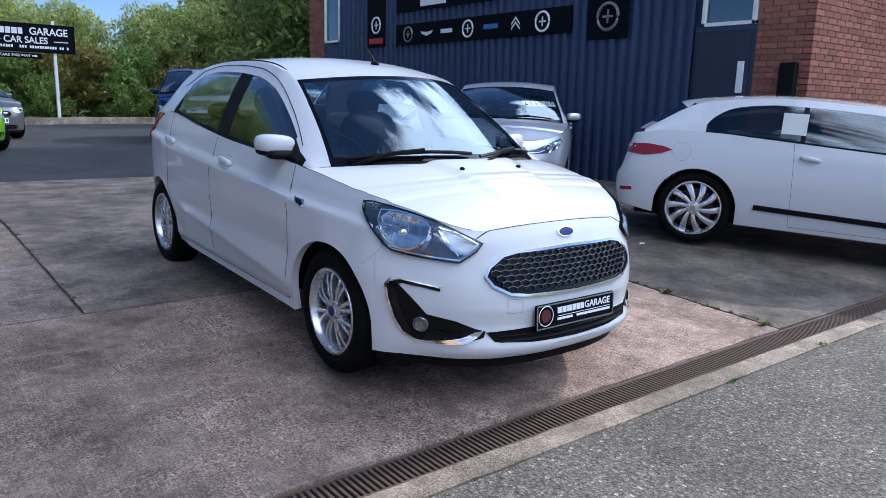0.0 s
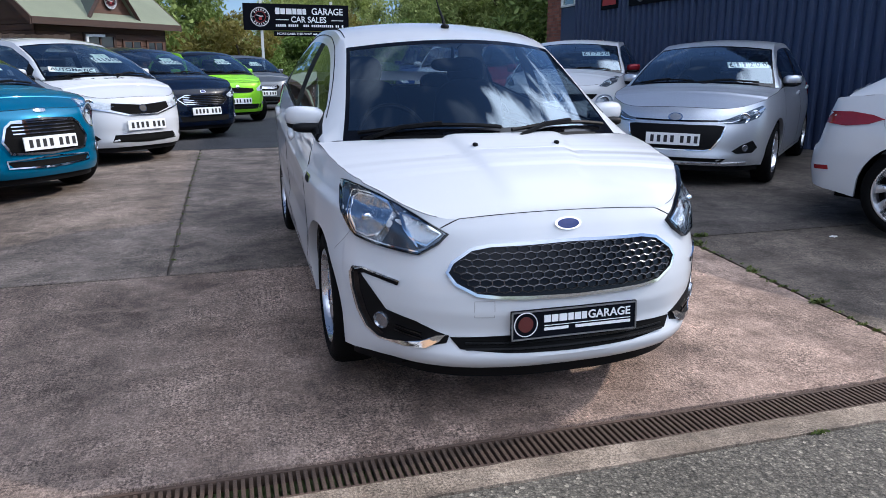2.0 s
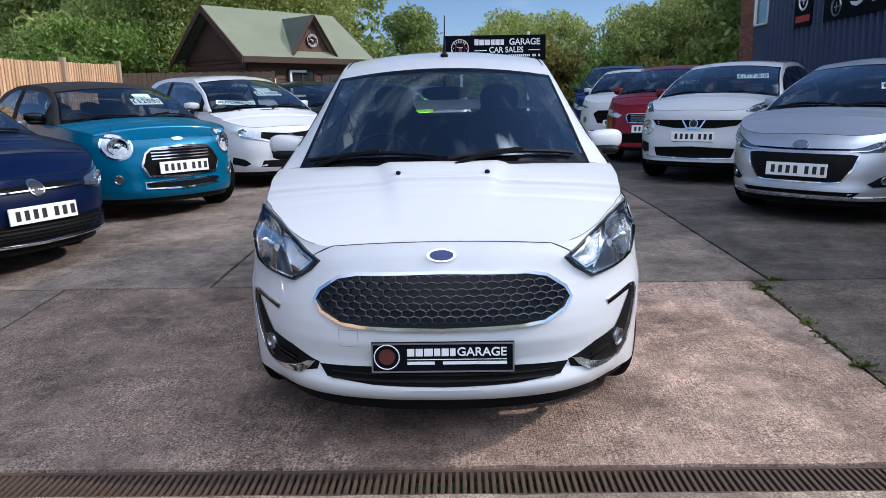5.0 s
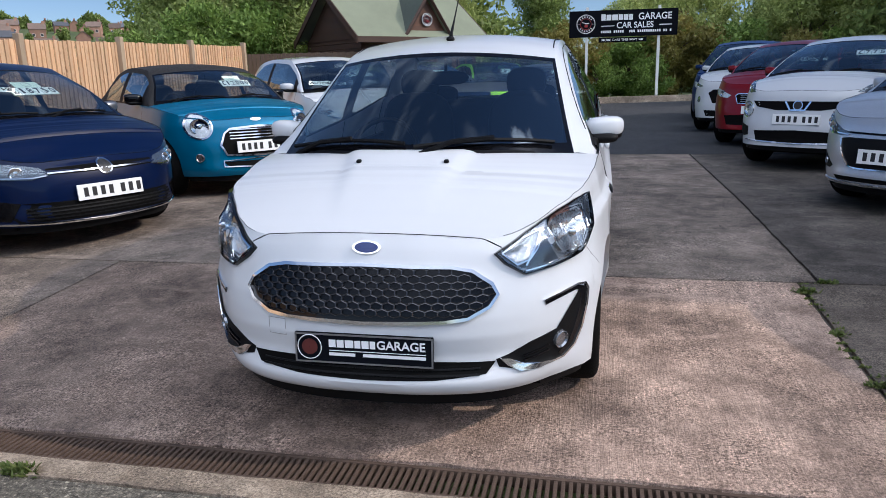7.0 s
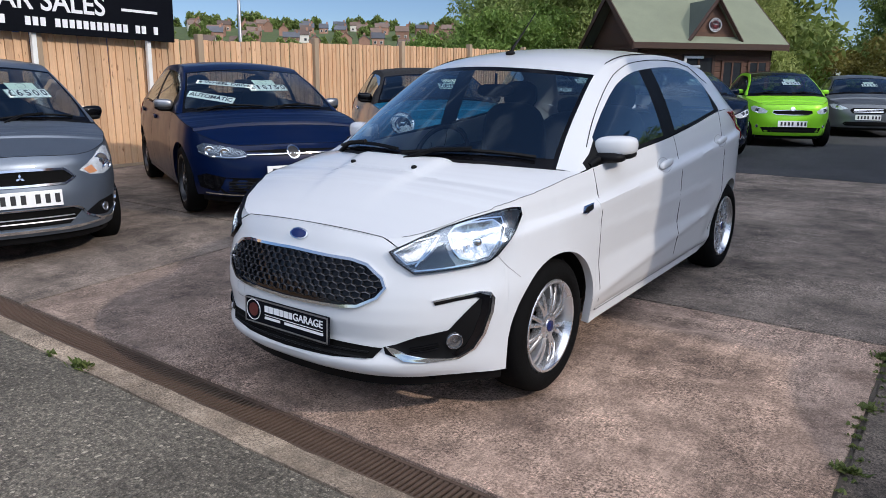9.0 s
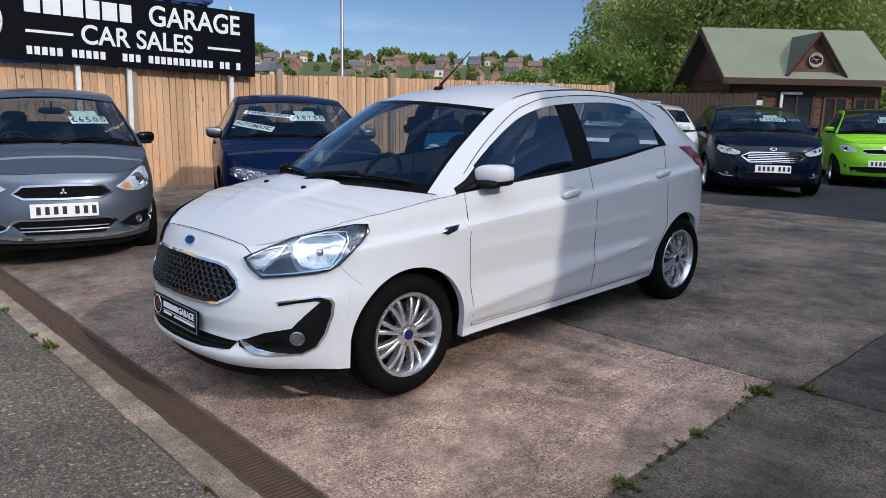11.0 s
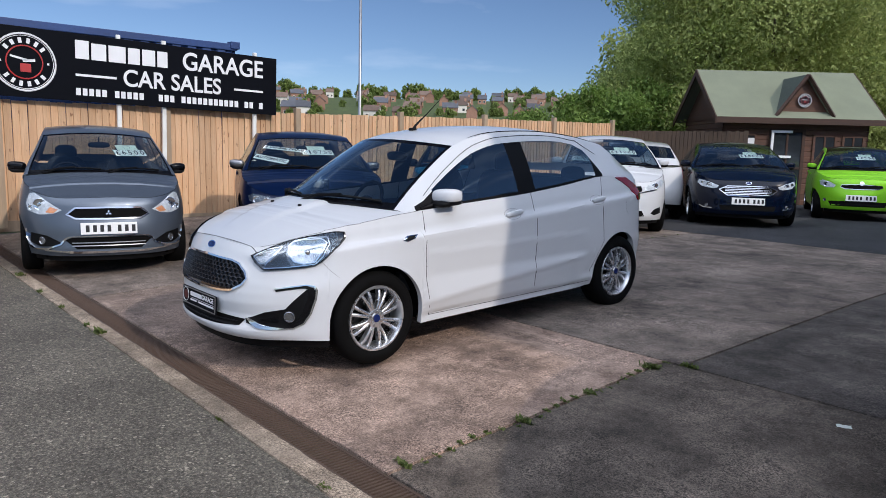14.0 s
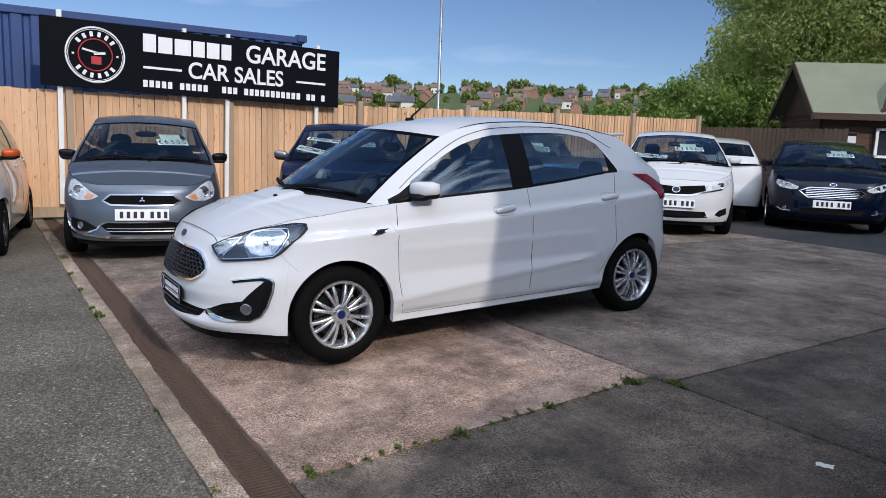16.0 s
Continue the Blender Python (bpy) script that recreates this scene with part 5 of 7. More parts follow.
wb = wall_board(8.46, 13.5, 2.52, 2.95, "long black board with a row of maker marks")
for i, (kind, s, mt) in enumerate((("ring", .15, "steel"), ("wing", .14, "sign_white"), ("bar", .13, "sign_white"), ("ring", .15, "sign_white"), ("bar", .14, "sign_blue"), ("chevron", .15, "sign_white"), ("ring", .16, "sign_white"))):
    mark(wb, 13.05 - i * .66, 2.74, kind, s, M[mt])
wb = wall_board(8.08, 7.30, 2.38, 3.2, "dark board with a silver ring mark")
mark(wb, 7.68, 2.72, "ring", .2, M["steel"])
wb = wall_board(14.66, 13.95, 2.52, 4.2, "black board with a green ring mark and red strip")
mark(wb, 14.3, 3.0, "ring", .17, M["sign_white"])
mark(wb, 14.3, 2.66, "bar", .2, M["sign_red"])
wb = wall_board(13.5, 9.9, 3.2, 3.9, "long black board with pale writing")
mark(wb, 12.2, 3.36, "bar", .3, M["sign_white"])

# ---- fence, sign and container ----
def fence_top(y):
    return float(np.interp(y, [-12, 1, 7, 12, 17], [1.95, 1.96, 2.0, 2.12, 2.2]))


fence = thing("fence", pose(0, 0, 0), "pale orange-brown close-boarded timber fence", "fence", "", "structure")
rng = random.Random(4)
board_meshes = []
for k in range(6):
    bm = bmesh.new()
    prism(bm, [(-.011, -.0525), (-.011, .0525), (-.003, .0525), (.011, -.0525)], 2, 0, 1.0)
    board_meshes.append(finish(bm, "board", M["fence"]))
y = 16.8
far_boards = bmesh.new()
while y > -12:
    z0 = .2
    h = fence_top(y) - z0 - rng.uniform(0, .02)
    if y > -8.5:
        o = new("board", rng.choice(board_meshes))
        o.parent = fence
        o.matrix_basis = pose(-5.3 + rng.uniform(-.002, .004), y, z0, rng.uniform(-.3, .3), 0, rng.uniform(2, 6)) @ Matrix.Diagonal((1, 1, h, 1))
    else:
        box(far_boards, (-5.31, y - .05, z0), (-5.29, y + .05, z0 + h))
    y -= .103
part("boards", far_boards, M["fence"], fence)
bm = bmesh.new()
box(bm, (-.055, -.05, 0), (.055, .05, 1.0), bevel=.006)
post = finish(bm, "post", M["fence_post"])
y = 16.86
while y > -12:
    o = new("post", post)
    o.parent = fence
    o.matrix_basis = pose(-5.27, y, .1) @ Matrix.Diagonal((1, 1, fence_top(y) - .02, 1))
    y -= 2.42
bm = bmesh.new()
box(bm, (-5.33, -12, .05), (-5.28, 16.9, .21))
part("gravel_board", bm, M["fence_post"], fence)
# darker fence that turns to the cabin
dark_fence = thing("fence", pose(-5.3, 16.9, 0, 0, 0, 12), "weathered dark brown timber fence by the cabin", "fence", "", "structure")
for k in range(34):
    bm = bmesh.new()
    box(bm, (k * .105, -.01, .15), (k * .105 + .098, .012, 2.0 + .01 * math.sin(k * 3.1)), bevel=.002)
    part("board", bm, M["old_fence"], dark_fence)


def ring_logo(parent, m, r, back=True):
    """A round mark: a white ring, a red inner ring and a plain red shape."""
    b = bmesh.new()
    for rr, w in ((r, .06), (r * .93, .02)):
        tube(b, [m @ Vector((rr * math.cos(a), -.004, rr * math.sin(a))) for a in np.linspace(0, 2 * math.pi, 41)[:-1]], r * w * .6, 5, True)
    part("logo_ring", b, M["sign_white"], parent)
    b = bmesh.new()
    tube(b, [m @ Vector((r * .58 * math.cos(a), -.004, r * .58 * math.sin(a))) for a in np.linspace(0, 2 * math.pi, 33)[:-1]], r * .025, 5, True)
    box(b, (-r * .14, -.008, -r * .34), (r * .2, .004, -r * .05), m)
    part("logo_mark", b, M["sign_red"], parent)
    bits = [((-r * .48, -.008, r * .06), (r * .05, .004, r * .13), pose(0, 0, 0, 0, 12)), ((-r * .05, -.008, 0), (r * .35, .004, r * .09), pose(0, 0, 0, 0, -8))]
    for a in range(-50, 51, 20):
        for s in (1, -1):
            an = radians(90 * s + a)
            bits.append(((-r * .055, -.008, -r * .09), (r * .055, .004, r * .09), pose(r * .76 * math.cos(an), 0, r * .76 * math.sin(an), 0, -a)))
    for s in (1, -1):
        bits.append(((s * r * .76 - r * .035, -.008, -r * .035), (s * r * .76 + r * .035, .004, r * .035), Matrix()))
    for lo, hi, mm in bits:
        b = bmesh.new()
        box(b, lo, hi, m @ mm)
        part("logo_bar", b, M["sign_white"], parent)


def garage_sign(name, m, w, h, label, posts):
    """A black sign board, w wide and h high, its middle at m, facing -y."""
    s = thing(name, m, label, "sign")
    b = bmesh.new()
    box(b, (-w / 2, -.02, -h / 2), (w / 2, .02, h / 2), bevel=.006)
    part("board", b, M["sign_black"], s)
    k = w / 4.7
    ring_logo(s, pose(-w / 2 + .73 * k, -.024, 0), .40 * k)
    x0 = -w / 2 + 1.40 * k
    for i, ww in enumerate((.19, .21, .25, .18, .20, .16)):
        b = bmesh.new()
        box(b, (x0, -.026, .13 * k), (x0 + ww * k, -.02, (.40 if i == 0 else .375) * k))
        x0 += (ww + .035) * k
        part("name_bar", b, M["sign_white"], s)
    lettering("sign_word", "GARAGE", .40 * k, pose(w / 2 - .98 * k, -.024, .255 * k), M["sign_white"], s, .004, width=1.42 * k)
    lettering("sign_word", "CAR SALES", .36 * k, pose(-w / 2 + 2.87 * k, -.024, -.10 * k), M["sign_white"], s, .004, width=1.58 * k)
    for a, c in ((-w / 2 + 1.40 * k, -w / 2 + 1.98 * k), (w / 2 - .80 * k, w / 2 - .26 * k)):
        b = bmesh.new()
        box(b, (a, -.026, -.125 * k), (c, -.02, -.09 * k))
        part("rule", b, M["sign_white"], s)
    spans = [(1.40 + i * .092, 1.465 + i * .092) for i in range(11) if i != 5] + [(2.62 + i * .092, 2.685 + i * .092) for i in range(20) if i not in (3, 15, 18)]
    for a, c in spans:
        b = bmesh.new()
        box(b, (-w / 2 + a * k, -.026, -.405 * k), (-w / 2 + c * k, -.02, -.30 * k))
        part("small_bar", b, M["sign_white"], s)
    for px, lo, hi, r in posts:
        b = bmesh.new()
        box(b, (px - r, .022, lo), (px + r, .022 + 2 * r, hi), bevel=.004)
        part("post", b, M["white_post"], s, "white painted post")
    return s


# sign above the fence faces +x: its own left is towards -y
sign = garage_sign("sign", pose(-5.16, 4.33, 2.47, 0, 1.0, 90), 4.72, .99, "black garage sales sign with white letters on white posts",
                   [(-2.10, -2.25, .60, .035), (-.32, -2.25, .56, .03), (.38, -2.25, .56, .03), (1.97, -2.25, .56, .03)])
far_sign = garage_sign("sign", pose(4.15, 29.6, 3.17, 0, 0, 3), 4.05, .98, "black garage sales sign at the far kerb on two white posts", [(-1.35, -3.1, .62, .05), (1.35, -3.1, .62, .05)])
bm = bmesh.new()
box(bm, (-.9, -.015, -.70), (.9, .015, -.52), bevel=.004)
o = part("lower_board", bm, M["sign_black"], far_sign)
lettering("board_word", "MORE CARS THIS WAY", .115, pose(-.12, -.018, -.612), M["sign_white"], o, .003, width=1.34)
bm = bmesh.new()
prism(bm, [(.60, -.632), (.70, -.632), (.70, -.655), (.79, -.612), (.70, -.569), (.70, -.592), (.60, -.592)], 1, -.021, -.015)
part("arrow", bm, M["sign_white"], o)

box_c = thing("shipping_container", pose(-7.4, 3.4, .65), "dark blue corrugated steel shipping container behind the fence", "container")
bm = bmesh.new()
pts = []
for k in range(22):
    for dy, dx in ((0, 0), (.07, 0), (.10, -.036), (.17, -.036), (.20, 0)):
        pts.append((1.2 + dx, -3.03 + k * .275 + dy))
grid_faces(bm, [[(px, py, z) for z in (.1, 2.5)] for px, py in pts])
box(bm, (-1.2, -3.03, .05), (1.15, 3.03, 2.5))
part("wall", bm, M["container"], box_c)
for z in (0, 2.47):
    for lo, hi in (((-1.22, -3.05, z), (-1.12, 3.05, z + .12)), ((1.12, -3.05, z), (1.22, 3.05, z + .12)), ((-1.12, -3.05, z), (1.12, -2.95, z + .12)), ((-1.12, 2.95, z), (1.12, 3.05, z + .12))):
        bm = bmesh.new()
        box(bm, lo, hi, bevel=.01)
        part("rail", bm, M["container"], box_c)
for xx in (-1.16, 1.16):
    for yy in (-3.0, 3.0):
        for zz in (0, 2.53):
            bm = bmesh.new()
            box(bm, (xx - .085, yy - .09, zz - .03), (xx + .085, yy + .09, zz + .10), bevel=.012)
            part("corner_casting", bm, M["container"], box_c)

lamp_post = thing("lamp_post", pose(-11.6, 12.9, 0), "slim grey steel lamp column behind the fence", "lamp post")
bm = bmesh.new()
tube(bm, [(0, 0, 0), (0, 0, 1.2), (0, 0, 1.25), (0, 0, 8)], [.075, .075, .05, .035], 10)
part("column", bm, M["steel"], lamp_post, smooth=40)
bm = bmesh.new()
blob(bm, (.25, 0, 8.0), (.3, .1, .06))
part("lantern", bm, M["steel"], lamp_post, smooth=60)

# ---- log cabin ----
CW, CD, CE, CR = 4.16, 3.44, 2.34, 3.64      # eaves length, depth over eaves, eaves and ridge height
cabin = thing("log_cabin", pose(-2.43, 17.21, 0, 0, 0, 48.7), "dark brown log cabin office with green felt roof and dormer", "cabin")
wx0, wx1, wy0, wy1 = .28, CW - .22, .32, CD - .2
for k in range(16):
    z = .2 + k * .135
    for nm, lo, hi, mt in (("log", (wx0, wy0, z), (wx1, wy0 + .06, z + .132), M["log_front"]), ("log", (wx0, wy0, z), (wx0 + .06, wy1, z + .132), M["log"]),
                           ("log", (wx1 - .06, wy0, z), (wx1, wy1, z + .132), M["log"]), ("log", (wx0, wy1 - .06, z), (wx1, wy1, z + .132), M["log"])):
        bm = bmesh.new()
        box(bm, lo, hi, bevel=.014)
        part(nm, bm, mt, cabin)
for xg in (wx0, wx1 - .06):
    bm = bmesh.new()
    prism(bm, [(wy0, 2.30), (wy1, 2.30), (CD / 2, CR - .06)], 0, xg, xg + .06)
    part("gable", bm, M["log"], cabin)
slope = math.atan2(CR - CE, CD / 2)
for s, nm in ((1, "front"), (-1, "back")):
    bm = bmesh.new()
    prism(bm, [(0 if s > 0 else CD, CE - .03), (CD / 2, CR - .03), (CD / 2, CR + .02), (0 if s > 0 else CD, CE + .02)], 0, 0, CW)
    part("roof_slope", bm, M["felt"], cabin, "green mineral felt roof slope")
for xe in (-.03, CW):
    for s in (1, -1):
        bm = bmesh.new()
        prism(bm, [(0 if s > 0 else CD, CE - .15), (CD / 2, CR - .15), (CD / 2, CR + .025), (0 if s > 0 else CD, CE + .025)], 0, xe, xe + .03)
        part("bargeboard", bm, M["log"], cabin)
bm = bmesh.new()
box(bm, (0, -.012, CE - .13), (CW, .012, CE + .015))
part("fascia", bm, M["log"], cabin)
# dormer
dx, dw, dh, dz = 2.20, .62, .86, CE + .16
dy = .22
bm = bmesh.new()
prism(bm, [(dx - dw, dz), (dx + dw, dz), (dx, dz + dh)], 1, dy, dy + .05)
part("dormer_face", bm, M["log_front"], cabin)
for s in (1, -1):
    bm = bmesh.new()
    e = Vector((dx + s * (dw + .1), dy - .12, dz - .1))
    t = Vector((dx, dy - .12, dz + dh + .05))
    back_t, back_e = Vector((dx, CD / 2 + .02, dz + dh + .05)), Vector((dx + s * (dw + .1), dy + .1, dz - .1))
    q = [e, t, back_t, back_e]
    nrm = (t - e).cross(back_t - t).normalized() * .025
    lo = [bm.verts.new(p - nrm) for p in q]
    hi = [bm.verts.new(p + nrm) for p in q]
    bm.faces.new(lo)
    bm.faces.new(hi[::-1])
    for k in range(4):
        bm.faces.new((lo[k], lo[(k + 1) % 4], hi[(k + 1) % 4], hi[k]))
    bmesh.ops.recalc_face_normals(bm, faces=bm.faces[:])
    part("dormer_roof", bm, M["felt_shaded"] if s < 0 else M["felt"], cabin)
    bm = bmesh.new()
    tube(bm, [e + Vector((0, -.01, 0)), t + Vector((0, -.01, 0))], .05, 4)
    part("dormer_board", bm, M["log"], cabin)
bm = bmesh.new()
lathe(bm, [(.001, .02), (.17, .02), (.17, 0)], 28, 0, pose(dx, dy - .02, dz + .30, 0, 0, -90))
logo = part("round_sign", bm, M["sign_black"], cabin)
ring_logo(logo, pose(dx, dy - .045, dz + .30), .16)
# windows and door of the cabin
for a, b, lo, hi in ((.55, 1.15, 1.05, 1.98), (2.55, 3.15, 1.05, 1.98), (3.28, 3.85, 1.05, 1.98)):
    bm = bmesh.new()
    for p, q, c, d in ((a, b, lo, lo + .06), (a, b, hi - .06, hi), (a, a + .06, lo, hi), (b - .06, b, lo, hi), ((a + b) / 2 - .02, (a + b) / 2 + .02, lo, hi)):
        box(bm, (p, wy0 - .03, c), (q, wy0 + .02, d), bevel=.004)
    w = part("window", bm, M["log_front"], cabin)
    bm = bmesh.new()
    box(bm, (a + .05, wy0 - .012, lo + .05), (b - .05, wy0 - .006, hi - .05))
    part("pane", bm, M["pane_dark"], w)
bm = bmesh.new()
box(bm, (.86, wy0 - .022, 1.35), (1.10, wy0 - .014, 1.86))
part("notice", bm, M["sign_white"], cabin, "white paper notice in the window")
bm = bmesh.new()
for p, q, c, d in ((1.45, 2.35, 2.02, 2.10), (1.45, 1.53, .2, 2.05), (2.27, 2.35, .2, 2.05), (1.53, 2.27, 1.1, 1.16), (1.88, 1.93, .3, 2.02)):
    box(bm, (p, wy0 - .04, c), (q, wy0 + .0, d), bevel=.004)
d = part("door", bm, M["log"], cabin, "glazed double door")
bm = bmesh.new()
box(bm, (1.53, wy0 - .02, .3), (2.27, wy0 - .012, 2.02))
part("pane", bm, M["pane_dark"], d)
bm = bmesh.new()
box(bm, (1.48, wy0 - .09, 2.0), (2.0, wy0 - .05, 2.06))
box(bm, (1.48, wy0 - .09, 1.38), (2.0, wy0 - .05, 1.44))
box(bm, (1.48, wy0 - .09, 1.38), (1.54, wy0 - .05, 2.06))
part("door_frame", bm, M["sign_white"], cabin, "white painted frame by the door")
for a in (.25, .8):
    bm = bmesh.new()
    box(bm, (wx0 - .02, wy0 + a, 1.1), (wx0 + .01, wy0 + a + .42, 1.95), bevel=.004)
    part("side_window", bm, M["pane_dark"], cabin)


# ---- the cars ----
def place(S, x, y, turn):
    """Pose of a car with its nose at x, y, turned so that it stands on the sloping yard."""
    c, s = math.cos(radians(turn)), math.sin(radians(turn))
    zf, zr = gz(0, y + c * S["yf"]), gz(0, y + c * S["yr"])
    k = (zr - zf) / (S["yr"] - S["yf"])
    return pose(x, y, zf - k * S["yf"], math.degrees(math.atan(k)), 0, turn)


WHITE = paint("white_paint", (0.59, 0.60, 0.61), 0, .34, 0.8)
WHITE2 = paint("pearl_white_paint", (0.56, 0.57, 0.58), 0, .30, 1.0)
NAVY = paint("navy_paint", (0.001, 0.006, 0.032), .0, .3, .35)
TEAL = paint("teal_paint", (0.0, 0.105, 0.20), .25, .3, .6)
BLUEBLACK = paint("blue_black_paint", (0.001, 0.004, 0.014), .0, .2, .6)
GREEN = paint("lime_green_paint", (0.22, 0.55, 0.02), .15, .3)
GREY = paint("grey_paint", (0.105, 0.125, 0.155), .55, .30, .6)
SILVER = paint("silver_paint", (0.56, 0.58, 0.61), .75, .32)
RED = paint("red_paint", (0.19, 0.009, 0.015), .3, .3)
BLUE = paint("blue_paint", (0.005, 0.022, 0.095), .3, .3, .4)
DARKSILVER = paint("dark_silver_paint", (0.11, 0.12, 0.13), .5, .32, .5)
ORANGE = paint("orange_paint", (0.50, 0.09, 0.02), .3, .3)

# the white hatchback in front
H = plane_spec(3.89, .850, 1.495, .812, 3.274, .298, 1.05, 1.65, 3.24, .78, .945, 1.095, .045, 3.60)
H["plan"] = [(0, 0), (.2, .010), (.4, .055), (.54, .130), (.642, .23), (.716, .34), (.772, .445), (.812, .56), (.846, .78), (.853, 1.0),
             (.850, 1.9), (.846, 2.9), (.838, 3.2), (.805, 3.48), (.735, 3.69), (.57, 3.815), (.28, 3.875), (0, 3.89)]
H["sh"] = [(0, .782), (.055, .765), (.10, .757), (.17, .765), (.25, .795), (.365, .832), (.52, .868), (.72, .893), (.95, .926), (1.1, .938), (1.2, .948), (1.6, .972), (2.1, .998), (2.6, 1.045), (2.95, 1.09), (3.2, 1.10), (3.5, 1.085), (3.7, 1.04), (3.89, 1.0)]
H["bot"] = [(0, .225), (.35, .22), (.5, .21), (3.3, .235), (3.5, .28), (3.89, .31)]
H["front"] = [(.15, .10), (.215, .05), (.245, .012), (.28, .0), (.30, .012), (.33, .03), (.37, .035), (.44, .022), (.50, .028), (.56, .045), (.64, .075), (.70, .098), (.74, .118), (.79, .15), (.9, .24)]
H["side"] = [(.15, .07), (.23, .035), (.28, .042), (.34, .03), (.45, .012), (.55, .008), (.66, .006), (.75, .004), (.815, .0), (.832, .002), (.853, .028), (.88, .036), (.92, .044), (.98, .062), (1.07, .090)]
H["rise"] = .06
H["flank"], H["shut"] = True, .465
H["rail"] = [(1.05, .700, .946), (1.18, .666, 1.045), (1.34, .632, 1.158), (1.65, .575, 1.345), (1.86, .562, 1.410), (2.10, .558, 1.440), (2.5, .560, 1.445), (2.85, .565, 1.418), (3.1, .570, 1.378), (3.28, .58, 1.338), (3.44, .64, 1.21), (3.60, .69, 1.085)]
H["rear"] = 3.28
H["vtop"] = [(1.2, .42), (1.33, .60), (1.45, .68), (1.66, .74), (1.8, .79), (1.99, .825), (2.3, .835), (2.7, .84), (2.86, .80), (2.96, .68), (3.02, .42), (3.09, .08)]
H["extra_y"], H["quarter"] = [2.80, 2.86, 2.91, 2.96, 3.045, 3.09], .09
H["bow"] = [(1.05, .315), (1.65, .235), (1.95, .04), (2.8, -.02), (3.24, -.08), (3.6, -.13)]
H["top"] = [(1.05, .03), (1.3, .038), (1.65, .048), (1.95, .05), (2.8, .045), (3.24, .04), (3.6, 0)]
H["windows"] = [(1.32, 2.09), (2.27, 3.0)]
H["door_front"], H["door_split"] = 1.165, 2.21
H["handles"] = [(1.99, .876), (2.95, .922)]
H["mirror"] = (.812, 1.35, 1.022)
H["pinch"], H["inset"], H["flare"] = .030, .136, .75
H["crease"] = (.165, .10, .016)
H.update(rim=.208, spokes=8, wheel="fork", nu=130, nv=44, gap=.036)
H["tail_lamp"] = [(3.24, 1.08), (3.40, 1.075), (3.60, .985), (3.63, .885), (3.55, .88), (3.44, .985)]
hero = make_car("hatchback_car", H, pose(2.50, 2.07, .052, 1.56, 0, 0), "white five-door hatchback with chrome-edged honeycomb grille", WHITE, "cars for sale", 3)
GR = [(.455, .582), (.435, .618), (.37, .662), (.30, .675), (0, .683), (-.30, .675), (-.37, .662), (-.435, .618), (-.455, .582), (-.43, .545), (-.36, .508), (-.28, .500), (0, .494), (.28, .500), (.36, .508), (.43, .545)]
grille = front_patch(hero, H, "grille", GR, M["gloss_black"], .004)


def in_poly(p, poly):
    c, n = False, len(poly)
    for i in range(n):
        a, b = poly[i], poly[(i + 1) % n]
        if (a[1] > p[1]) != (b[1] > p[1]) and p[0] < (b[0] - a[0]) * (p[1] - a[1]) / (b[1] - a[1]) + a[0]:
            c = not c
    return c


def honeycomb(car, S, poly, dx, h, material, parent):
    """Flattened six-sided cells in staggered rows."""
    bm = bmesh.new()
    zs = sorted({p[1] for p in poly})
    row, z = 0, zs[0]
    while z < zs[-1]:
        x = -1 + (dx / 2 if row % 2 else 0)
        while x < 1:
            if in_poly((x, z), poly):
                hexa = [(0, h), (dx / 2, h / 2), (dx / 2, -h / 2), (0, -h), (-dx / 2, -h / 2), (-dx / 2, h / 2)]
                ring = []
                for kx, kz, o in ((1.0, 1.0, .012), (.90, .82, .013), (.82, .70, .005)):
                    vs = []
                    for hx, hz in hexa:
                        hit, n = cast(S["bvh"], "y", (x + hx * kx, z + hz * kz))
                        vs.append(bm.verts.new(hit + n * o))
                    ring.append(vs)
                for u, v in zip(ring, ring[1:]):
                    for k in range(6):
                        bm.faces.new((u[k], u[(k + 1) % 6], v[(k + 1) % 6], v[k]))
            x += dx
        z += h * 1.5
        row += 1
    bmesh.ops.recalc_face_normals(bm, faces=bm.faces[:])
    return part("grille_mesh", bm, material, parent)


M["grille_grey"] = surface("grille_grey", (0.075, 0.075, 0.08), .22, .8, .15, 20)
honeycomb(hero, H, [(x * .96, .588 + (z - .588) * .88) for x, z in GR], .042, .0148, M["grille_grey"], grille)
front_ribbon(hero, H, "grille_surround", GR, .013, M["chrome"], .014, closed=True)
LAMP = [(.447, .714), (.57, .766), (.66, .799), (.75, .821), (.85, .840), (.92, .850), (.968, .846), (.974, .818), (.945, .770), (.900, .720), (.865, .684), (.83, .664), (.775, .655), (.665, .647), (.54, .638), (.475, .680)]
BOWL = [(.672, .772), (.685, .725), (.715, .688), (.77, .672), (.83, .682), (.868, .735), (.884, .79), (.85, .814), (.75, .809), (.695, .797)]
SIGNAL = [(.478, .707), (.55, .742), (.615, .768), (.638, .762), (.60, .722), (.565, .690), (.515, .678)]
DEEP = [(.52, .664), (.56, .650), (.66, .654), (.70, .662), (.675, .70), (.66, .745), (.63, .735), (.585, .69)]
BROW = [(.70, .806), (.78, .822), (.85, .835), (.92, .844), (.962, .840), (.966, .816), (.940, .770), (.912, .742), (.905, .785), (.88, .814), (.79, .814)]
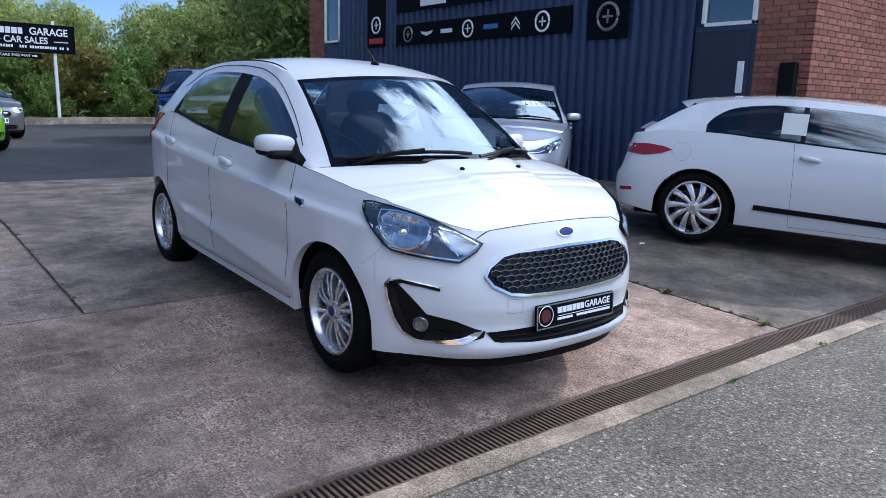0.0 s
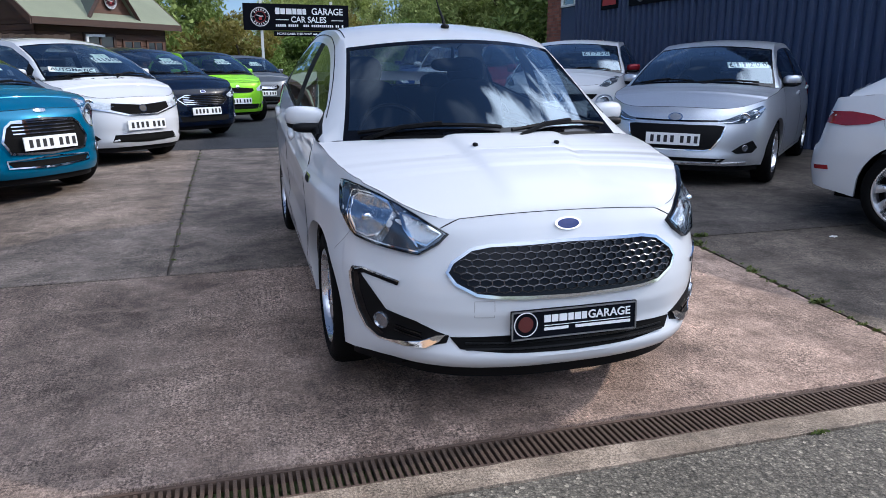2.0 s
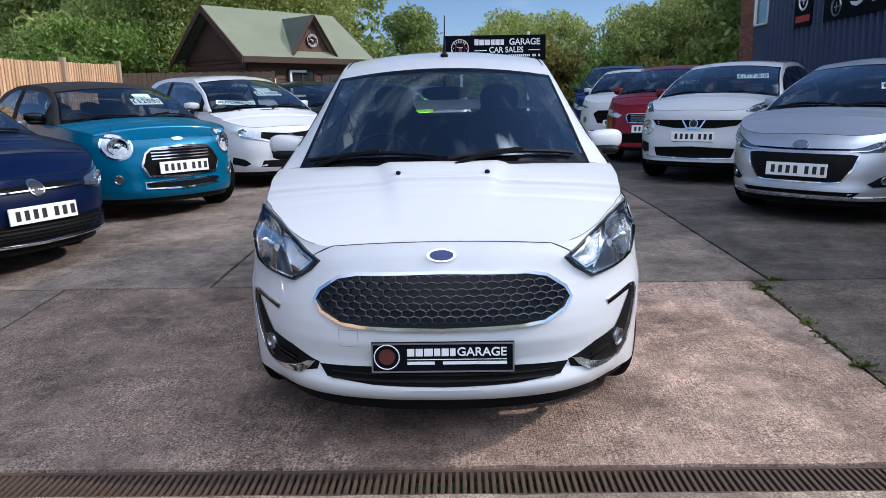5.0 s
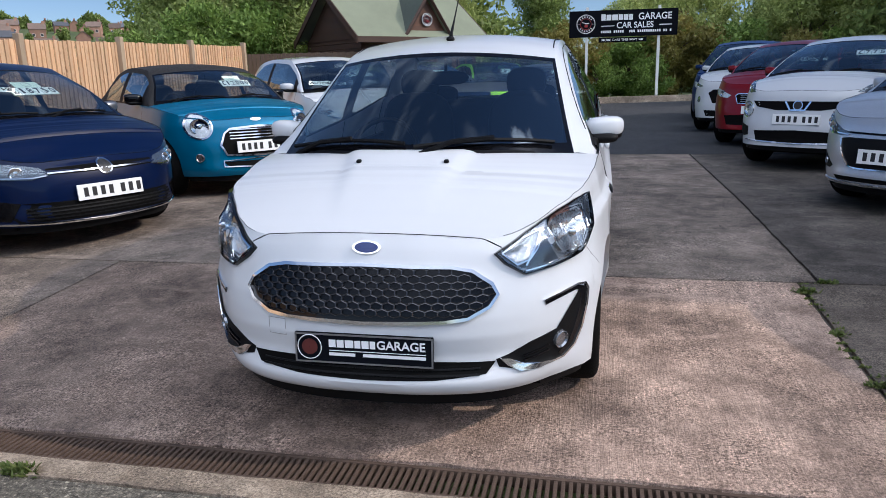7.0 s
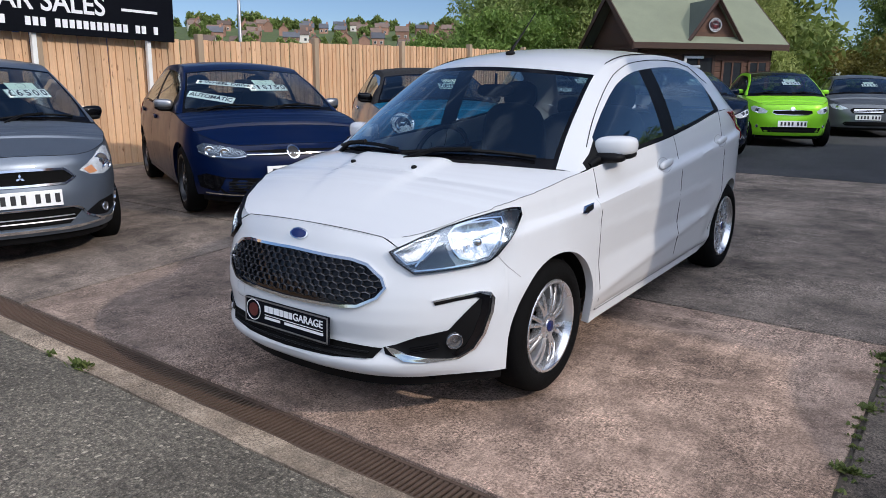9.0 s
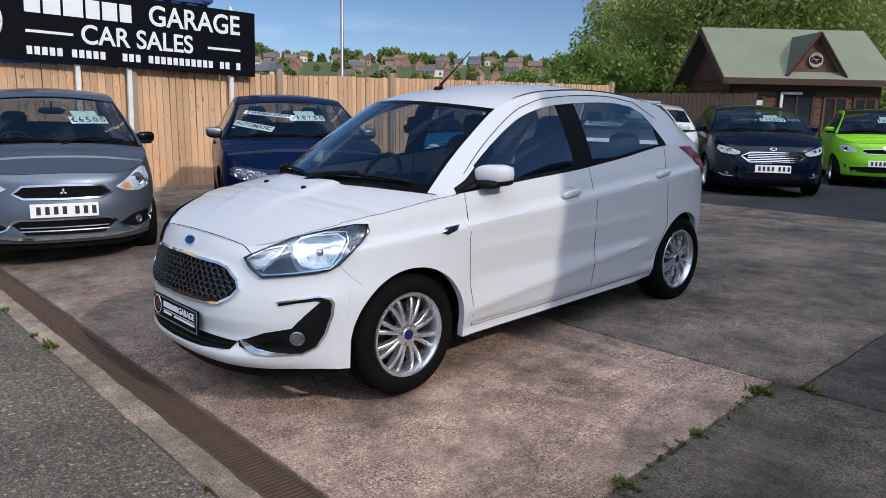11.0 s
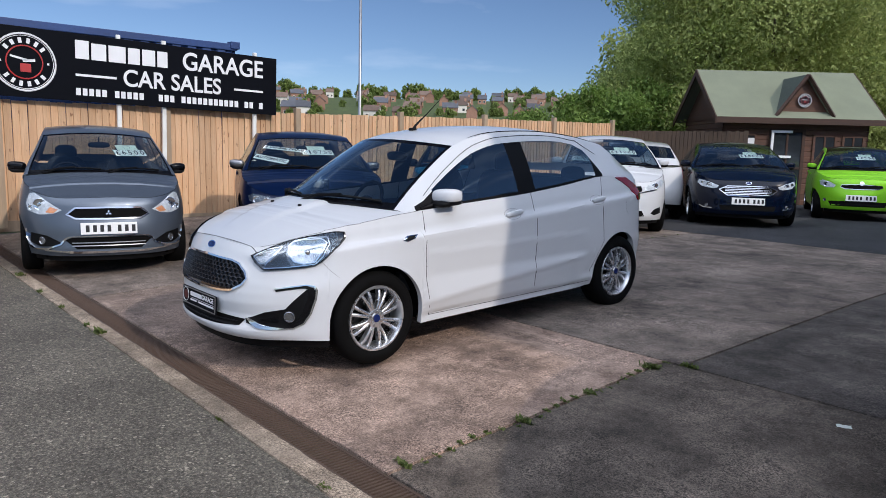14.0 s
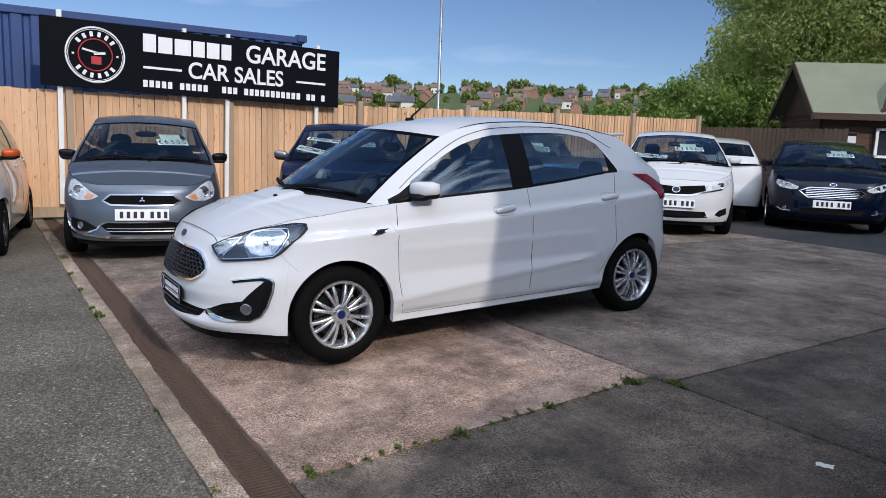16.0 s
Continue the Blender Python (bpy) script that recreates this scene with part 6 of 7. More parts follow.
for sx in (1, -1):
    bm = bmesh.new()
    patch(bm, H["bvh"], LAMP, "c", .001, sx)
    lamp = part("headlight", bm, M["alloy_dim"], hero, smooth=40)
    for shade, mt in ((BROW, "lamp_brow"), (DEEP, "lamp_brow")):
        bm = bmesh.new()
        patch(bm, H["bvh"], shade, "c", .004, sx, skirt=.002)
        part("lamp_housing", bm, M[mt], lamp, smooth=50)
    bm = bmesh.new()
    patch(bm, H["bvh"], BOWL, "c", .0135, sx, step=.014, rings=9, skirt=.002, sink=.011)
    part("reflector", bm, M["lamp_mirror"], lamp, smooth=40)
    bm = bmesh.new()
    patch(bm, H["bvh"], SIGNAL, "c", .009, sx, step=.014, rings=6, skirt=.002, sink=.006)
    part("indicator", bm, M["lamp_flute"], lamp, smooth=40)
    bm = bmesh.new()
    h, n = cast(H["bvh"], "c", (.785, .742), sx)
    blob(bm, h + n * .008, (.018, .014, .015), 2.4, 14, 8)
    part("bulb_cover", bm, M["chrome"], lamp, smooth=40)
    for line, w in (([(p[0], p[1]) for p in BOWL] + [BOWL[0]], .007), ([(.466, .712), (.545, .753), (.64, .772), (.602, .716), (.565, .684), (.512, .671), (.466, .712)], .006),
                    ([(.64, .772), (.585, .712), (.545, .664)], .008), ([(.54, .647), (.66, .655), (.77, .664), (.835, .672), (.875, .715), (.898, .78), (.885, .822), (.80, .822), (.70, .803)], .006)):
        bm = bmesh.new()
        ribbon(bm, H["bvh"], line, "c", w, .0145, sx, step=.014)
        part("lamp_trim", bm, M["chrome"], lamp, smooth=50)
    bm = bmesh.new()
    ribbon(bm, H["bvh"], LAMP, "c", .007, .0165, sx, closed=True)
    part("lamp_seal", bm, M["gloss_black"], lamp, smooth=50)
    bm = bmesh.new()
    patch(bm, H["bvh"], LAMP, "c", .017, sx, rings=6)
    part("lens", bm, M["lens"], lamp, smooth=60)
INT = [(-.45, .345), (-.25, .352), (0, .355), (.25, .352), (.45, .345), (.42, .305), (.25, .292), (0, .288), (-.25, .292), (-.42, .305)]
front_patch(hero, H, "lower_intake", INT, M["dark"], .003)
slats(hero, H, (.305, .325), .40, M["black_plastic"], .008, "intake_bar")
FOG = [(.722, .528), (.713, .468), (.697, .438), (.655, .416), (.563, .394), (.493, .362), (.452, .350), (.462, .322), (.53, .304), (.60, .298), (.672, .299), (.708, .33), (.732, .388), (.748, .47), (.750, .525), (.738, .537)]
front_patch(hero, H, "fog_recess", FOG, M["black_plastic"], .003, both=True)
front_ribbon(hero, H, "fog_bezel", [(.612, .526), (.66, .537), (.715, .545), (.738, .532), (.735, .47), (.716, .39), (.695, .34), (.660, .310)], .020, M["gloss_black"], .005, both=True)
front_ribbon(hero, H, "fog_surround", [(.608, .534), (.66, .545), (.718, .555), (.744, .548), (.754, .525), (.751, .471), (.734, .386), (.709, .326), (.672, .297), (.594, .293), (.530, .300), (.475, .345)], .008, M["chrome"], .008, both=True)
front_patch(hero, H, "fog_chrome", [(.463, .354), (.492, .350), (.535, .322), (.60, .306), (.64, .301), (.60, .293), (.53, .297), (.485, .325)], M["chrome"], .014, both=True)
for z in (.330, .348):
    front_ribbon(hero, H, "fog_fin", [(.54, z), (.585, z + .008), (.620, z + .016)], .006, M["gloss_black"], .012, both=True)
fog_lamp(hero, H, .661, .370, .030)
front_ribbon(hero, H, "tow_cover", [(-.37, .425), (-.30, .425), (-.30, .485), (-.37, .485)], .0025, M["trim_grey"], .0012, closed=True)
badge(hero, H, .738, .052, .021, "chrome", "badge_blue")
M["plate_dark_red"] = surface("plate_dark_red", (0.10, 0.015, 0.012), .5, 0, .3, 60)
pl = number_plate(hero, H, .398, -4, True)
pl.scale = (.955, 1, .955)
bm = bmesh.new()
for a, b, c, d in ((-.262, .262, .050, .056), (-.262, .262, -.056, -.050), (-.262, -.256, -.056, .056), (.256, .262, -.056, .056)):
    box(bm, (a, -.009, c), (b, -.006, d))
part("plate_frame", bm, M["steel"], pl)
bm = bmesh.new()
lathe(bm, [(.030, -.006), (.030, -.009), (.001, -.009)], 24, 0, pose(-.205, 0, .004, 0, 0, 90))
for v in bm.verts:
    v.co.y = -abs(v.co.y)
part("plate_disc", bm, M["plate_dark_red"], pl)
bm = bmesh.new()
tube(bm, [(-.205 + .046 * math.cos(a), -.009, .004 + .046 * math.sin(a)) for a in np.linspace(0, 2 * math.pi, 25)[:-1]], .0022, 4, True)
part("plate_ring", bm, M["sign_white"], pl)
x0 = -.13
bars = []
for ww in (.026, .026, .032, .022, .026, .02):
    bars.append((x0, .006, x0 + ww, .034))
    x0 += ww + .005
bars += [(-.13, -.026, -.03, -.015), (.0, -.026, .235, -.015), (-.13, -.008, .235, -.006)]
for a, b, c, d in bars:
    bm = bmesh.new()
    box(bm, (a, -.009, b), (c, -.006, d))
    part("plate_bar", bm, M["sign_white"], pl)
lettering("plate_word", "GARAGE", .045, pose(.143, -.008, .020), M["sign_white"], pl, .001, width=.18)
# washer jets, aerial, side vents, repeaters, splitter
for sx in (1, -1):
    bm = bmesh.new()
    h, n = cast(H["bvh"], "z", (sx * .185, .64))
    blob(bm, h + Vector((0, 0, .004)), (.011, .014, .009), 2.5, 10, 6)
    part("washer_jet", bm, M["black_plastic"], hero, smooth=60)
    bm = bmesh.new()
    patch(bm, H["bvh"], [(.985, .775), (1.02, .795), (1.105, .80), (1.075, .78), (1.02, .765)], "x", .006, sx)
    v = part("wing_vent", bm, M["chrome"], hero, smooth=50)
    bm = bmesh.new()
    patch(bm, H["bvh"], [(1.005, .778), (1.03, .79), (1.085, .795), (1.06, .78), (1.02, .771)], "x", .009, sx)
    part("vent_slot", bm, M["black_plastic"], v, smooth=50)
    bm = bmesh.new()
    ribbon(bm, H["bvh"], [(.458, .688), (.50, .632), (.548, .585)], "x", .0028, .001, sx)
    part("wing_gap", bm, M["trim_grey"], hero)
    bm = bmesh.new()
    line = []
    for y in np.linspace(1.24, 3.10, 32):
        line.append(Vector(H["side_at"](y, min(.935, float(interp(H["vtop"], y)) + .10) if y < 2.9 else .935 - (y - 2.9) * 1.6)) + Vector((.001, 0, .001)))
    tube(bm, [(sx * p.x, p.y, p.z) for p in line], .0022, 5)
    part("door_frame_gap", bm, M["dark"], hero)
bm = bmesh.new()
patch(bm, H["bvh"], disc_poly((3.42, .86), .085, .085), "x", .0012, 1, rings=2, skirt=.002)
part("fuel_flap", bm, WHITE, hero, smooth=50)
bm = bmesh.new()
tube(bm, [(0, 1.74, 1.455), (0, 1.755, 1.49), (0, 1.87, 1.58), (0, 2.00, 1.69)], [.016, .009, .004, .003], 6)
blob(bm, (0, 1.73, 1.462), (.022, .035, .014), 2.4, 12, 6)
part("aerial", bm, M["black_plastic"], hero, smooth=50)
for sx in (1, -1):
    bm = bmesh.new()
    tube(bm, [(sx * (x + .002), y, z + .004) for y, x, z in smooth_line([(p[0], p[1] * .955, p[2] + .003) for p in H["rail"][3:10]], 20)], .0032, 5)
    part("roof_gutter", bm, M["dark"], hero)
bm = bmesh.new()
box(bm, (-.52, 3.22, 1.362), (.52, 3.40, 1.385), bevel=.01)
part("spoiler", bm, WHITE, hero)


def common_face(car, S, lamp, bowls, grille_poly, intake, plate_z, lamp_back="lamp_back", grille_mat="dark", fogs=None, badge_at=None, bars=(), bar_w=.35, bar_mat="chrome", fog_box=None, ring=None):
    front_patch(car, S, "grille", grille_poly, M[grille_mat], .004)
    front_patch(car, S, "lower_intake", intake, M["dark"], .004)
    if bars:
        slats(car, S, bars, bar_w, M[bar_mat])
    front_light(car, S, lamp, bowls, lamp_back, ring)
    if fog_box:
        front_patch(car, S, "fog_recess", fog_box, M["black_plastic"], .005, both=True)
    if fogs:
        fog_lamp(car, S, *fogs)
    if badge_at:
        badge(car, S, *badge_at)
    number_plate(car, S, plate_z)


def hexagon(w, z0, z1, k=.8, tip=.5):
    zc = z0 + (z1 - z0) * tip
    return [(w, zc), (w * k, z1), (0, z1 + .005), (-w * k, z1), (-w, zc), (-w * k, z0), (0, z0 - .004), (w * k, z0)]


# grey hatchback by the fence
S = plane_spec(3.80, .83, 1.545, .75, 3.20, .285, .88, 1.50, 3.15, .81, .995, 1.06, .05, 3.52)
S.update(rim=.185, spokes=8, wheel="wide", mirror_mat=M["gloss_black"])
c = make_car("hatchback_car", S, place(S, -.86, 2.53, 77), "grey hatchback with chrome grille rim parked at the fence", GREY)
common_face(c, S, [(.42, .685), (.50, .735), (.60, .81), (.66, .845), (.705, .83), (.735, .74), (.72, .665), (.62, .635), (.50, .645)], [(.615, .735, .062), (.69, .70, .03)], hexagon(.38, .60, .705, .80, .40), [(.34, .415), (.40, .385), (.30, .30), (-.30, .30), (-.40, .385), (-.34, .415)], .505, grille_mat="dark", fogs=(.60, .375, .035), fog_box=[(.70, .45), (.71, .35), (.62, .315), (.46, .33), (.44, .365), (.56, .43)])
for a0, a1 in ((90, 90), (210, 210), (330, 330)):
    cx, cz = .016 * math.cos(radians(a0)), .655 + .016 * math.sin(radians(a0))
    front_patch(c, S, "grille_mark", [(cx + .016 * math.cos(radians(a0 + k)) * (1 if k % 180 == 0 else .55), cz + .016 * math.sin(radians(a0 + k)) * (1 if k % 180 == 0 else .55)) for k in (0, 90, 180, 270)], M["chrome"], .012)
front_ribbon(c, S, "grille_surround", hexagon(.38, .60, .705, .80, .40), .020, M["chrome"], .012, closed=True)
M["amber"] = surface("amber_lens", (0.75, 0.33, 0.16), 0.2, 0, 0.2, 20)
front_patch(c, S, "indicator", [(.455, .69), (.52, .715), (.565, .66), (.50, .65)], M["amber"], .007, both=True)
slats(c, S, (.33, .36), .34, M["steel"], .010, "intake_bar")
front_ribbon(c, S, "bumper_trim", [(.755, .48), (.75, .40), (.72, .32), (.66, .29), (.55, .30), (.44, .345), (.40, .40), (.36, .42)], .018, M["chrome"], .012, both=True)
front_ribbon(c, S, "bumper_trim", [(-.36, .42), (-.3, .425), (.3, .425), (.36, .42)], .012, M["chrome"], .012)
front_ribbon(c, S, "bumper_trim", [(-.58, .285), (-.3, .27), (.3, .27), (.58, .285)], .022, M["chrome"], .012)
price_board(c, S, "£6500", .30, 1.25, .085)

# navy hatchback
S = plane_spec(4.26, .895, 1.45, .85, 3.48, .32, 1.12, 1.78, 3.45, .69, .93, 1.0, .045, 3.95)
S.update(rim=.235, spokes=5, wheel="pair", alloy="dark", mirror_mat=M["steel"])
c = make_car("hatchback_car", S, place(S, -.36, 4.70, 66), "navy blue five-door hatchback with low black front intake", NAVY)
common_face(c, S, [(.40, .595), (.46, .645), (.60, .675), (.74, .70), (.79, .67), (.78, .61), (.70, .575), (.52, .565)], [(.60, .62, .042), (.71, .635, .042)], [(.42, .635), (0, .645), (-.42, .635), (-.42, .595), (0, .59), (.42, .595)], [(.66, .40), (.70, .34), (.62, .26), (-.62, .26), (-.70, .34), (-.66, .40), (0, .39)], .445, bars=(.605,), bar_w=.42, badge_at=(.618, .060, .060, "chrome", "ink"), lamp_back="lamp_dark", bar_mat="chrome")
for sx in (1, -1):
    front_ribbon(c, S, "lamp_strip", [(sx * .43, .588), (sx * .52, .578), (sx * .70, .588), (sx * .775, .62)], .009, M["chrome"], .013)
    front_patch(c, S, "side_intake", [(sx * .60, .40), (sx * .74, .43), (sx * .80, .40), (sx * .78, .30), (sx * .66, .27)], M["gloss_black"], .005)
slats(c, S, (.28, .305, .33, .355), .58, M["black_plastic"], .012, "intake_bar")
front_ribbon(c, S, "bumper_trim", [(-.74, .255), (0, .235), (.74, .255)], .014, M["chrome"], .012)
price_board(c, S, "£18750", .12, 1.185, .085)
banner(c, S, "4 WHEEL DRIVE", -.30, 1.22, .066, 10)
banner(c, S, "AUTOMATIC", -.48, 1.09, .078, 14)

# teal convertible with a black hood
S = plane_spec(3.84, .862, 1.40, .72, 3.215, .312, 1.02, 1.52, 2.95, .80, .94, .97, .06, 3.35, .70)
S.update(rim=.215, spokes=5, wheel="wide", alloy="dark", mirror_mat=M["gloss_black"], roof_mat=M["hood_cloth"], frame_mat=M["hood_cloth"], doors=2, handle_mat=M["chrome"])
c = make_car("convertible_car", S, place(S, -.16, 6.92, 50), "teal convertible with black fabric roof and round headlights", TEAL)
common_face(c, S, disc_poly((.575, .735), .115, .125), [(.575, .735, .085)], [(.36, .655), (.30, .70), (0, .715), (-.30, .70), (-.36, .655), (-.41, .54), (-.36, .44), (-.2, .42), (0, .42), (.2, .42), (.36, .44), (.41, .54)], [(.40, .37), (.36, .325), (0, .315), (-.36, .325), (-.40, .37)], .515, bars=(.60, .63, .66, .69), bar_w=.31, fogs=(.60, .42, .04), ring=.018)
front_ribbon(c, S, "grille_surround", [(.36, .655), (.30, .70), (0, .715), (-.30, .70), (-.36, .655), (-.41, .54), (-.36, .44), (0, .42), (.36, .44), (.41, .54)], .022, M["chrome"], .014, closed=True)
front_ribbon(c, S, "intake_trim", [(.40, .38), (0, .395), (-.40, .38), (-.40, .32), (0, .305), (.40, .32)], .014, M["chrome"], .012, closed=True)
badge(c, S, .785, .06, .018, "chrome", "chrome")
price_board(c, S, "£12000", .22, 1.165, .075)

# white hatchback with a black grille band
S = plane_spec(4.03, .847, 1.525, .80, 3.33, .30, .80, 1.55, 3.4, .80, 1.0, 1.06, .05, 3.78)
S.update(rim=.2, spokes=10, wheel="thin")
c = make_car("hatchback_car", S, place(S, .40, 9.30, 42), "white five-door hatchback with black and chrome grille band", WHITE2)
common_face(c, S, [(.36, .70), (.45, .735), (.60, .79), (.72, .83), (.75, .79), (.70, .72), (.56, .675), (.42, .665)], [(.60, .735, .05)], [(.38, .735), (0, .705), (-.38, .735), (-.40, .66), (-.2, .605), (0, .60), (.2, .605), (.40, .66)], [(.40, .37), (.44, .29), (0, .27), (-.44, .29), (-.40, .37)], .475, badge_at=(.665, .055, .045, "chrome", "ink"), fog_box=[(.70, .42), (.71, .33), (.60, .30), (.54, .33), (.60, .39)])
front_ribbon(c, S, "grille_trim", [(-.62, .685), (-.40, .64), (-.2, .59), (0, .585), (.2, .59), (.40, .64), (.62, .685)], .02, M["chrome"], .012)
price_board(c, S, "£11000", .18, 1.24, .085)
banner(c, S, "AUTOMATIC", -.38, 1.12, .085, 6)

# small white hatchback behind it
S = plane_spec(3.75, .82, 1.47, .72, 3.1, .285, .85, 1.5, 3.1, .76, .95, 1.03, .05, 3.5)
S.update(rim=.185, spokes=8, wheel="wide")
c = make_car("hatchback_car", S, place(S, -3.3, 14.6, 222), "small white hatchback backed up near the dark fence", WHITE2, detail=1)
common_face(c, S, [(.42, .68), (.5, .72), (.68, .78), (.7, .70), (.55, .65)], [(.6, .71, .05)], hexagon(.35, .58, .66), hexagon(.4, .28, .36), .46)

# dark blue hatchback with a barred grille
S = plane_spec(4.36, .91, 1.48, .88, 3.53, .318, 1.10, 1.80, 3.50, .80, .985, 1.06, .05, 4.02)
S.update(rim=.225, spokes=10, wheel="thin")
c = make_car("hatchback_car", S, place(S, 1.03, 12.15, 36), "blue-black five-door hatchback with barred chrome grille", BLUEBLACK)
common_face(c, S, [(.47, .705), (.55, .735), (.70, .785), (.77, .80), (.79, .74), (.72, .68), (.56, .655), (.49, .67)], [(.62, .715, .045), (.71, .735, .04)], hexagon(.46, .545, .70, .72, .62), [(.45, .38), (.42, .30), (-.42, .30), (-.45, .38)], .455, bars=(.565, .592, .619, .646, .673), bar_w=.37, badge_at=(.755, .05, .021, "chrome", "badge_blue"), fogs=(.64, .36, .03))
front_ribbon(c, S, "grille_surround", hexagon(.46, .545, .70, .72, .62), .018, M["chrome"], .012, closed=True)
front_ribbon(c, S, "fog_trim", [(.56, .325), (.68, .325), (.74, .36)], .014, M["chrome"], .012, both=True)
price_board(c, S, "£10500", .20, 1.22, .085)

# lime green city car
S = plane_spec(3.56, .82, 1.48, .62, 3.04, .285, .78, 1.40, 2.95, .82, .97, 1.02, .04, 3.35)
S.update(rim=.19, spokes=5, wheel="wide", roof_mat=M["gloss_black"])
c = make_car("city_car", S, place(S, 1.60, 15.5, 26), "small lime green city car with a dark roof", GREEN)
common_face(c, S, [(.44, .69), (.52, .74), (.66, .785), (.71, .76), (.69, .68), (.58, .64), (.47, .645)], [(.60, .70, .05)], [(.34, .70), (0, .715), (-.34, .70), (-.36, .66), (-.28, .625), (0, .62), (.28, .625), (.36, .66)], [(.55, .38), (.50, .29), (-.50, .29), (-.55, .38), (0, .40)], .455, badge_at=(.735, .04, .04, "chrome", "chrome"), fogs=(.60, .40, .028))
front_ribbon(c, S, "grille_surround", [(.34, .70), (0, .715), (-.34, .70), (-.36, .66), (-.28, .625), (0, .62), (.28, .625), (.36, .66)], .012, M["chrome"], .010, closed=True)
price_board(c, S, "£8250", .12, 1.23, .085)

# dark silver hatchback at the end of the row
S = plane_spec(4.06, .885, 1.45, .83, 3.40, .315, 1.02, 1.7, 3.35, .76, .95, 1.02, .05, 3.8)
S.update(rim=.22, spokes=10, wheel="thin")
c = make_car("hatchback_car", S, place(S, 2.35, 19.6, 16), "dark silver hatchback at the end of the row", DARKSILVER, detail=1)
common_face(c, S, [(.42, .66), (.5, .70), (.70, .76), (.78, .74), (.72, .66), (.55, .62)], [(.62, .685, .05)], hexagon(.38, .55, .67, .85, .6), hexagon(.5, .27, .36, .9), .46, bars=(.58, .61, .64), bar_w=.3)
price_board(c, S, "£9750", .12, 1.2, .085)

# silver hatchback beside the blue wall
S = plane_spec(4.035, .867, 1.475, .84, 3.41, .312, 1.0, 1.68, 3.35, .78, .95, 1.02, .05, 3.78)
S.update(rim=.215, spokes=5, wheel="pair")
c = make_car("hatchback_car", S, place(S, 5.52, 6.08, -48), "silver five-door hatchback nosing out from the blue wall", SILVER)
common_face(c, S, [(.38, .655), (.48, .675), (.62, .74), (.74, .80), (.765, .77), (.73, .69), (.62, .635), (.48, .625)], [(.62, .685, .048), (.70, .72, .038)], [(.47, .605), (.40, .615), (0, .615), (-.40, .615), (-.47, .605), (-.44, .50), (-.36, .385), (-.28, .37), (0, .37), (.28, .37), (.36, .385), (.44, .50)], [(.50, .30), (.46, .265), (-.46, .265), (-.50, .30)], .475, grille_mat="black_plastic", lamp_back="lamp_dark", badge_at=(.685, .072, .040, "chrome", "steel"), fogs=(.64, .40, .03), fog_box=[(.70, .47), (.735, .40), (.70, .35), (.58, .345), (.54, .37), (.62, .43)])
front_ribbon(c, S, "grille_line", [(-.40, .655), (-.1, .65), (.1, .65), (.40, .655)], .018, M["gloss_black"], .008)
front_ribbon(c, S, "splitter", [(-.66, .26), (0, .245), (.66, .26)], .014, M["alloy"], .014)
front_ribbon(c, S, "grille_surround", [(.47, .605), (.44, .50), (.36, .385), (.28, .37), (0, .37), (-.28, .37), (-.36, .385), (-.44, .50), (-.47, .605)], .014, M["chrome"], .012)
front_ribbon(c, S, "lamp_strip", [(.40, .635), (.52, .645), (.66, .70), (.75, .775)], .010, M["chrome"], .014, both=True)
price_board(c, S, "£11200", .44, 1.19, .085, False)

# white crossover
S = plane_spec(4.135, .885, 1.57, .88, 3.41, .345, .98, 1.68, 3.4, .92, 1.06, 1.13, .07, 3.85)
S.update(rim=.225, spokes=5, wheel="pair", mirror_mat=RED)
S["bot"] = [(0, .29), (.4, .28), (.5, .27), (3.4, .28), (3.8, .34), (4.2, .36)]
c = make_car("crossover_car", S, place(S, 5.45, 8.75, -36), "white crossover with round lower lamps and red mirrors", WHITE2)
common_face(c, S, [(.56, .90), (.62, .96), (.72, 1.02), (.77, 1.02), (.76, .95), (.66, .89)], [(.68, .955, .03)], [(.56, .80), (.30, .80), (0, .80), (-.30, .80), (-.56, .80), (-.50, .735), (-.25, .70), (0, .70), (.25, .70), (.50, .735)], [(.50, .46), (.46, .34), (0, .33), (-.46, .34), (-.50, .46), (0, .48)], .60, badge_at=(.755, .055, .055, "chrome", "ink"), lamp_back="lamp_dark")
front_light(c, S, disc_poly((.64, .70), .098, .090), [(.64, .70, .070)], "lamp_back", .014)
front_patch(c, S, "side_intake", [(.60, .50), (.74, .53), (.78, .44), (.70, .38), (.60, .40)], M["black_plastic"], .005, both=True)
front_ribbon(c, S, "splitter", [(-.62, .345), (0, .33), (.62, .345)], .014, M["alloy"], .014)
front_ribbon(c, S, "grille_v", [(-.14, .80), (-.08, .70), (.08, .70), (.14, .80)], .024, M["chrome"], .014)
price_board(c, S, "£7750", .36, 1.34, .095, False)

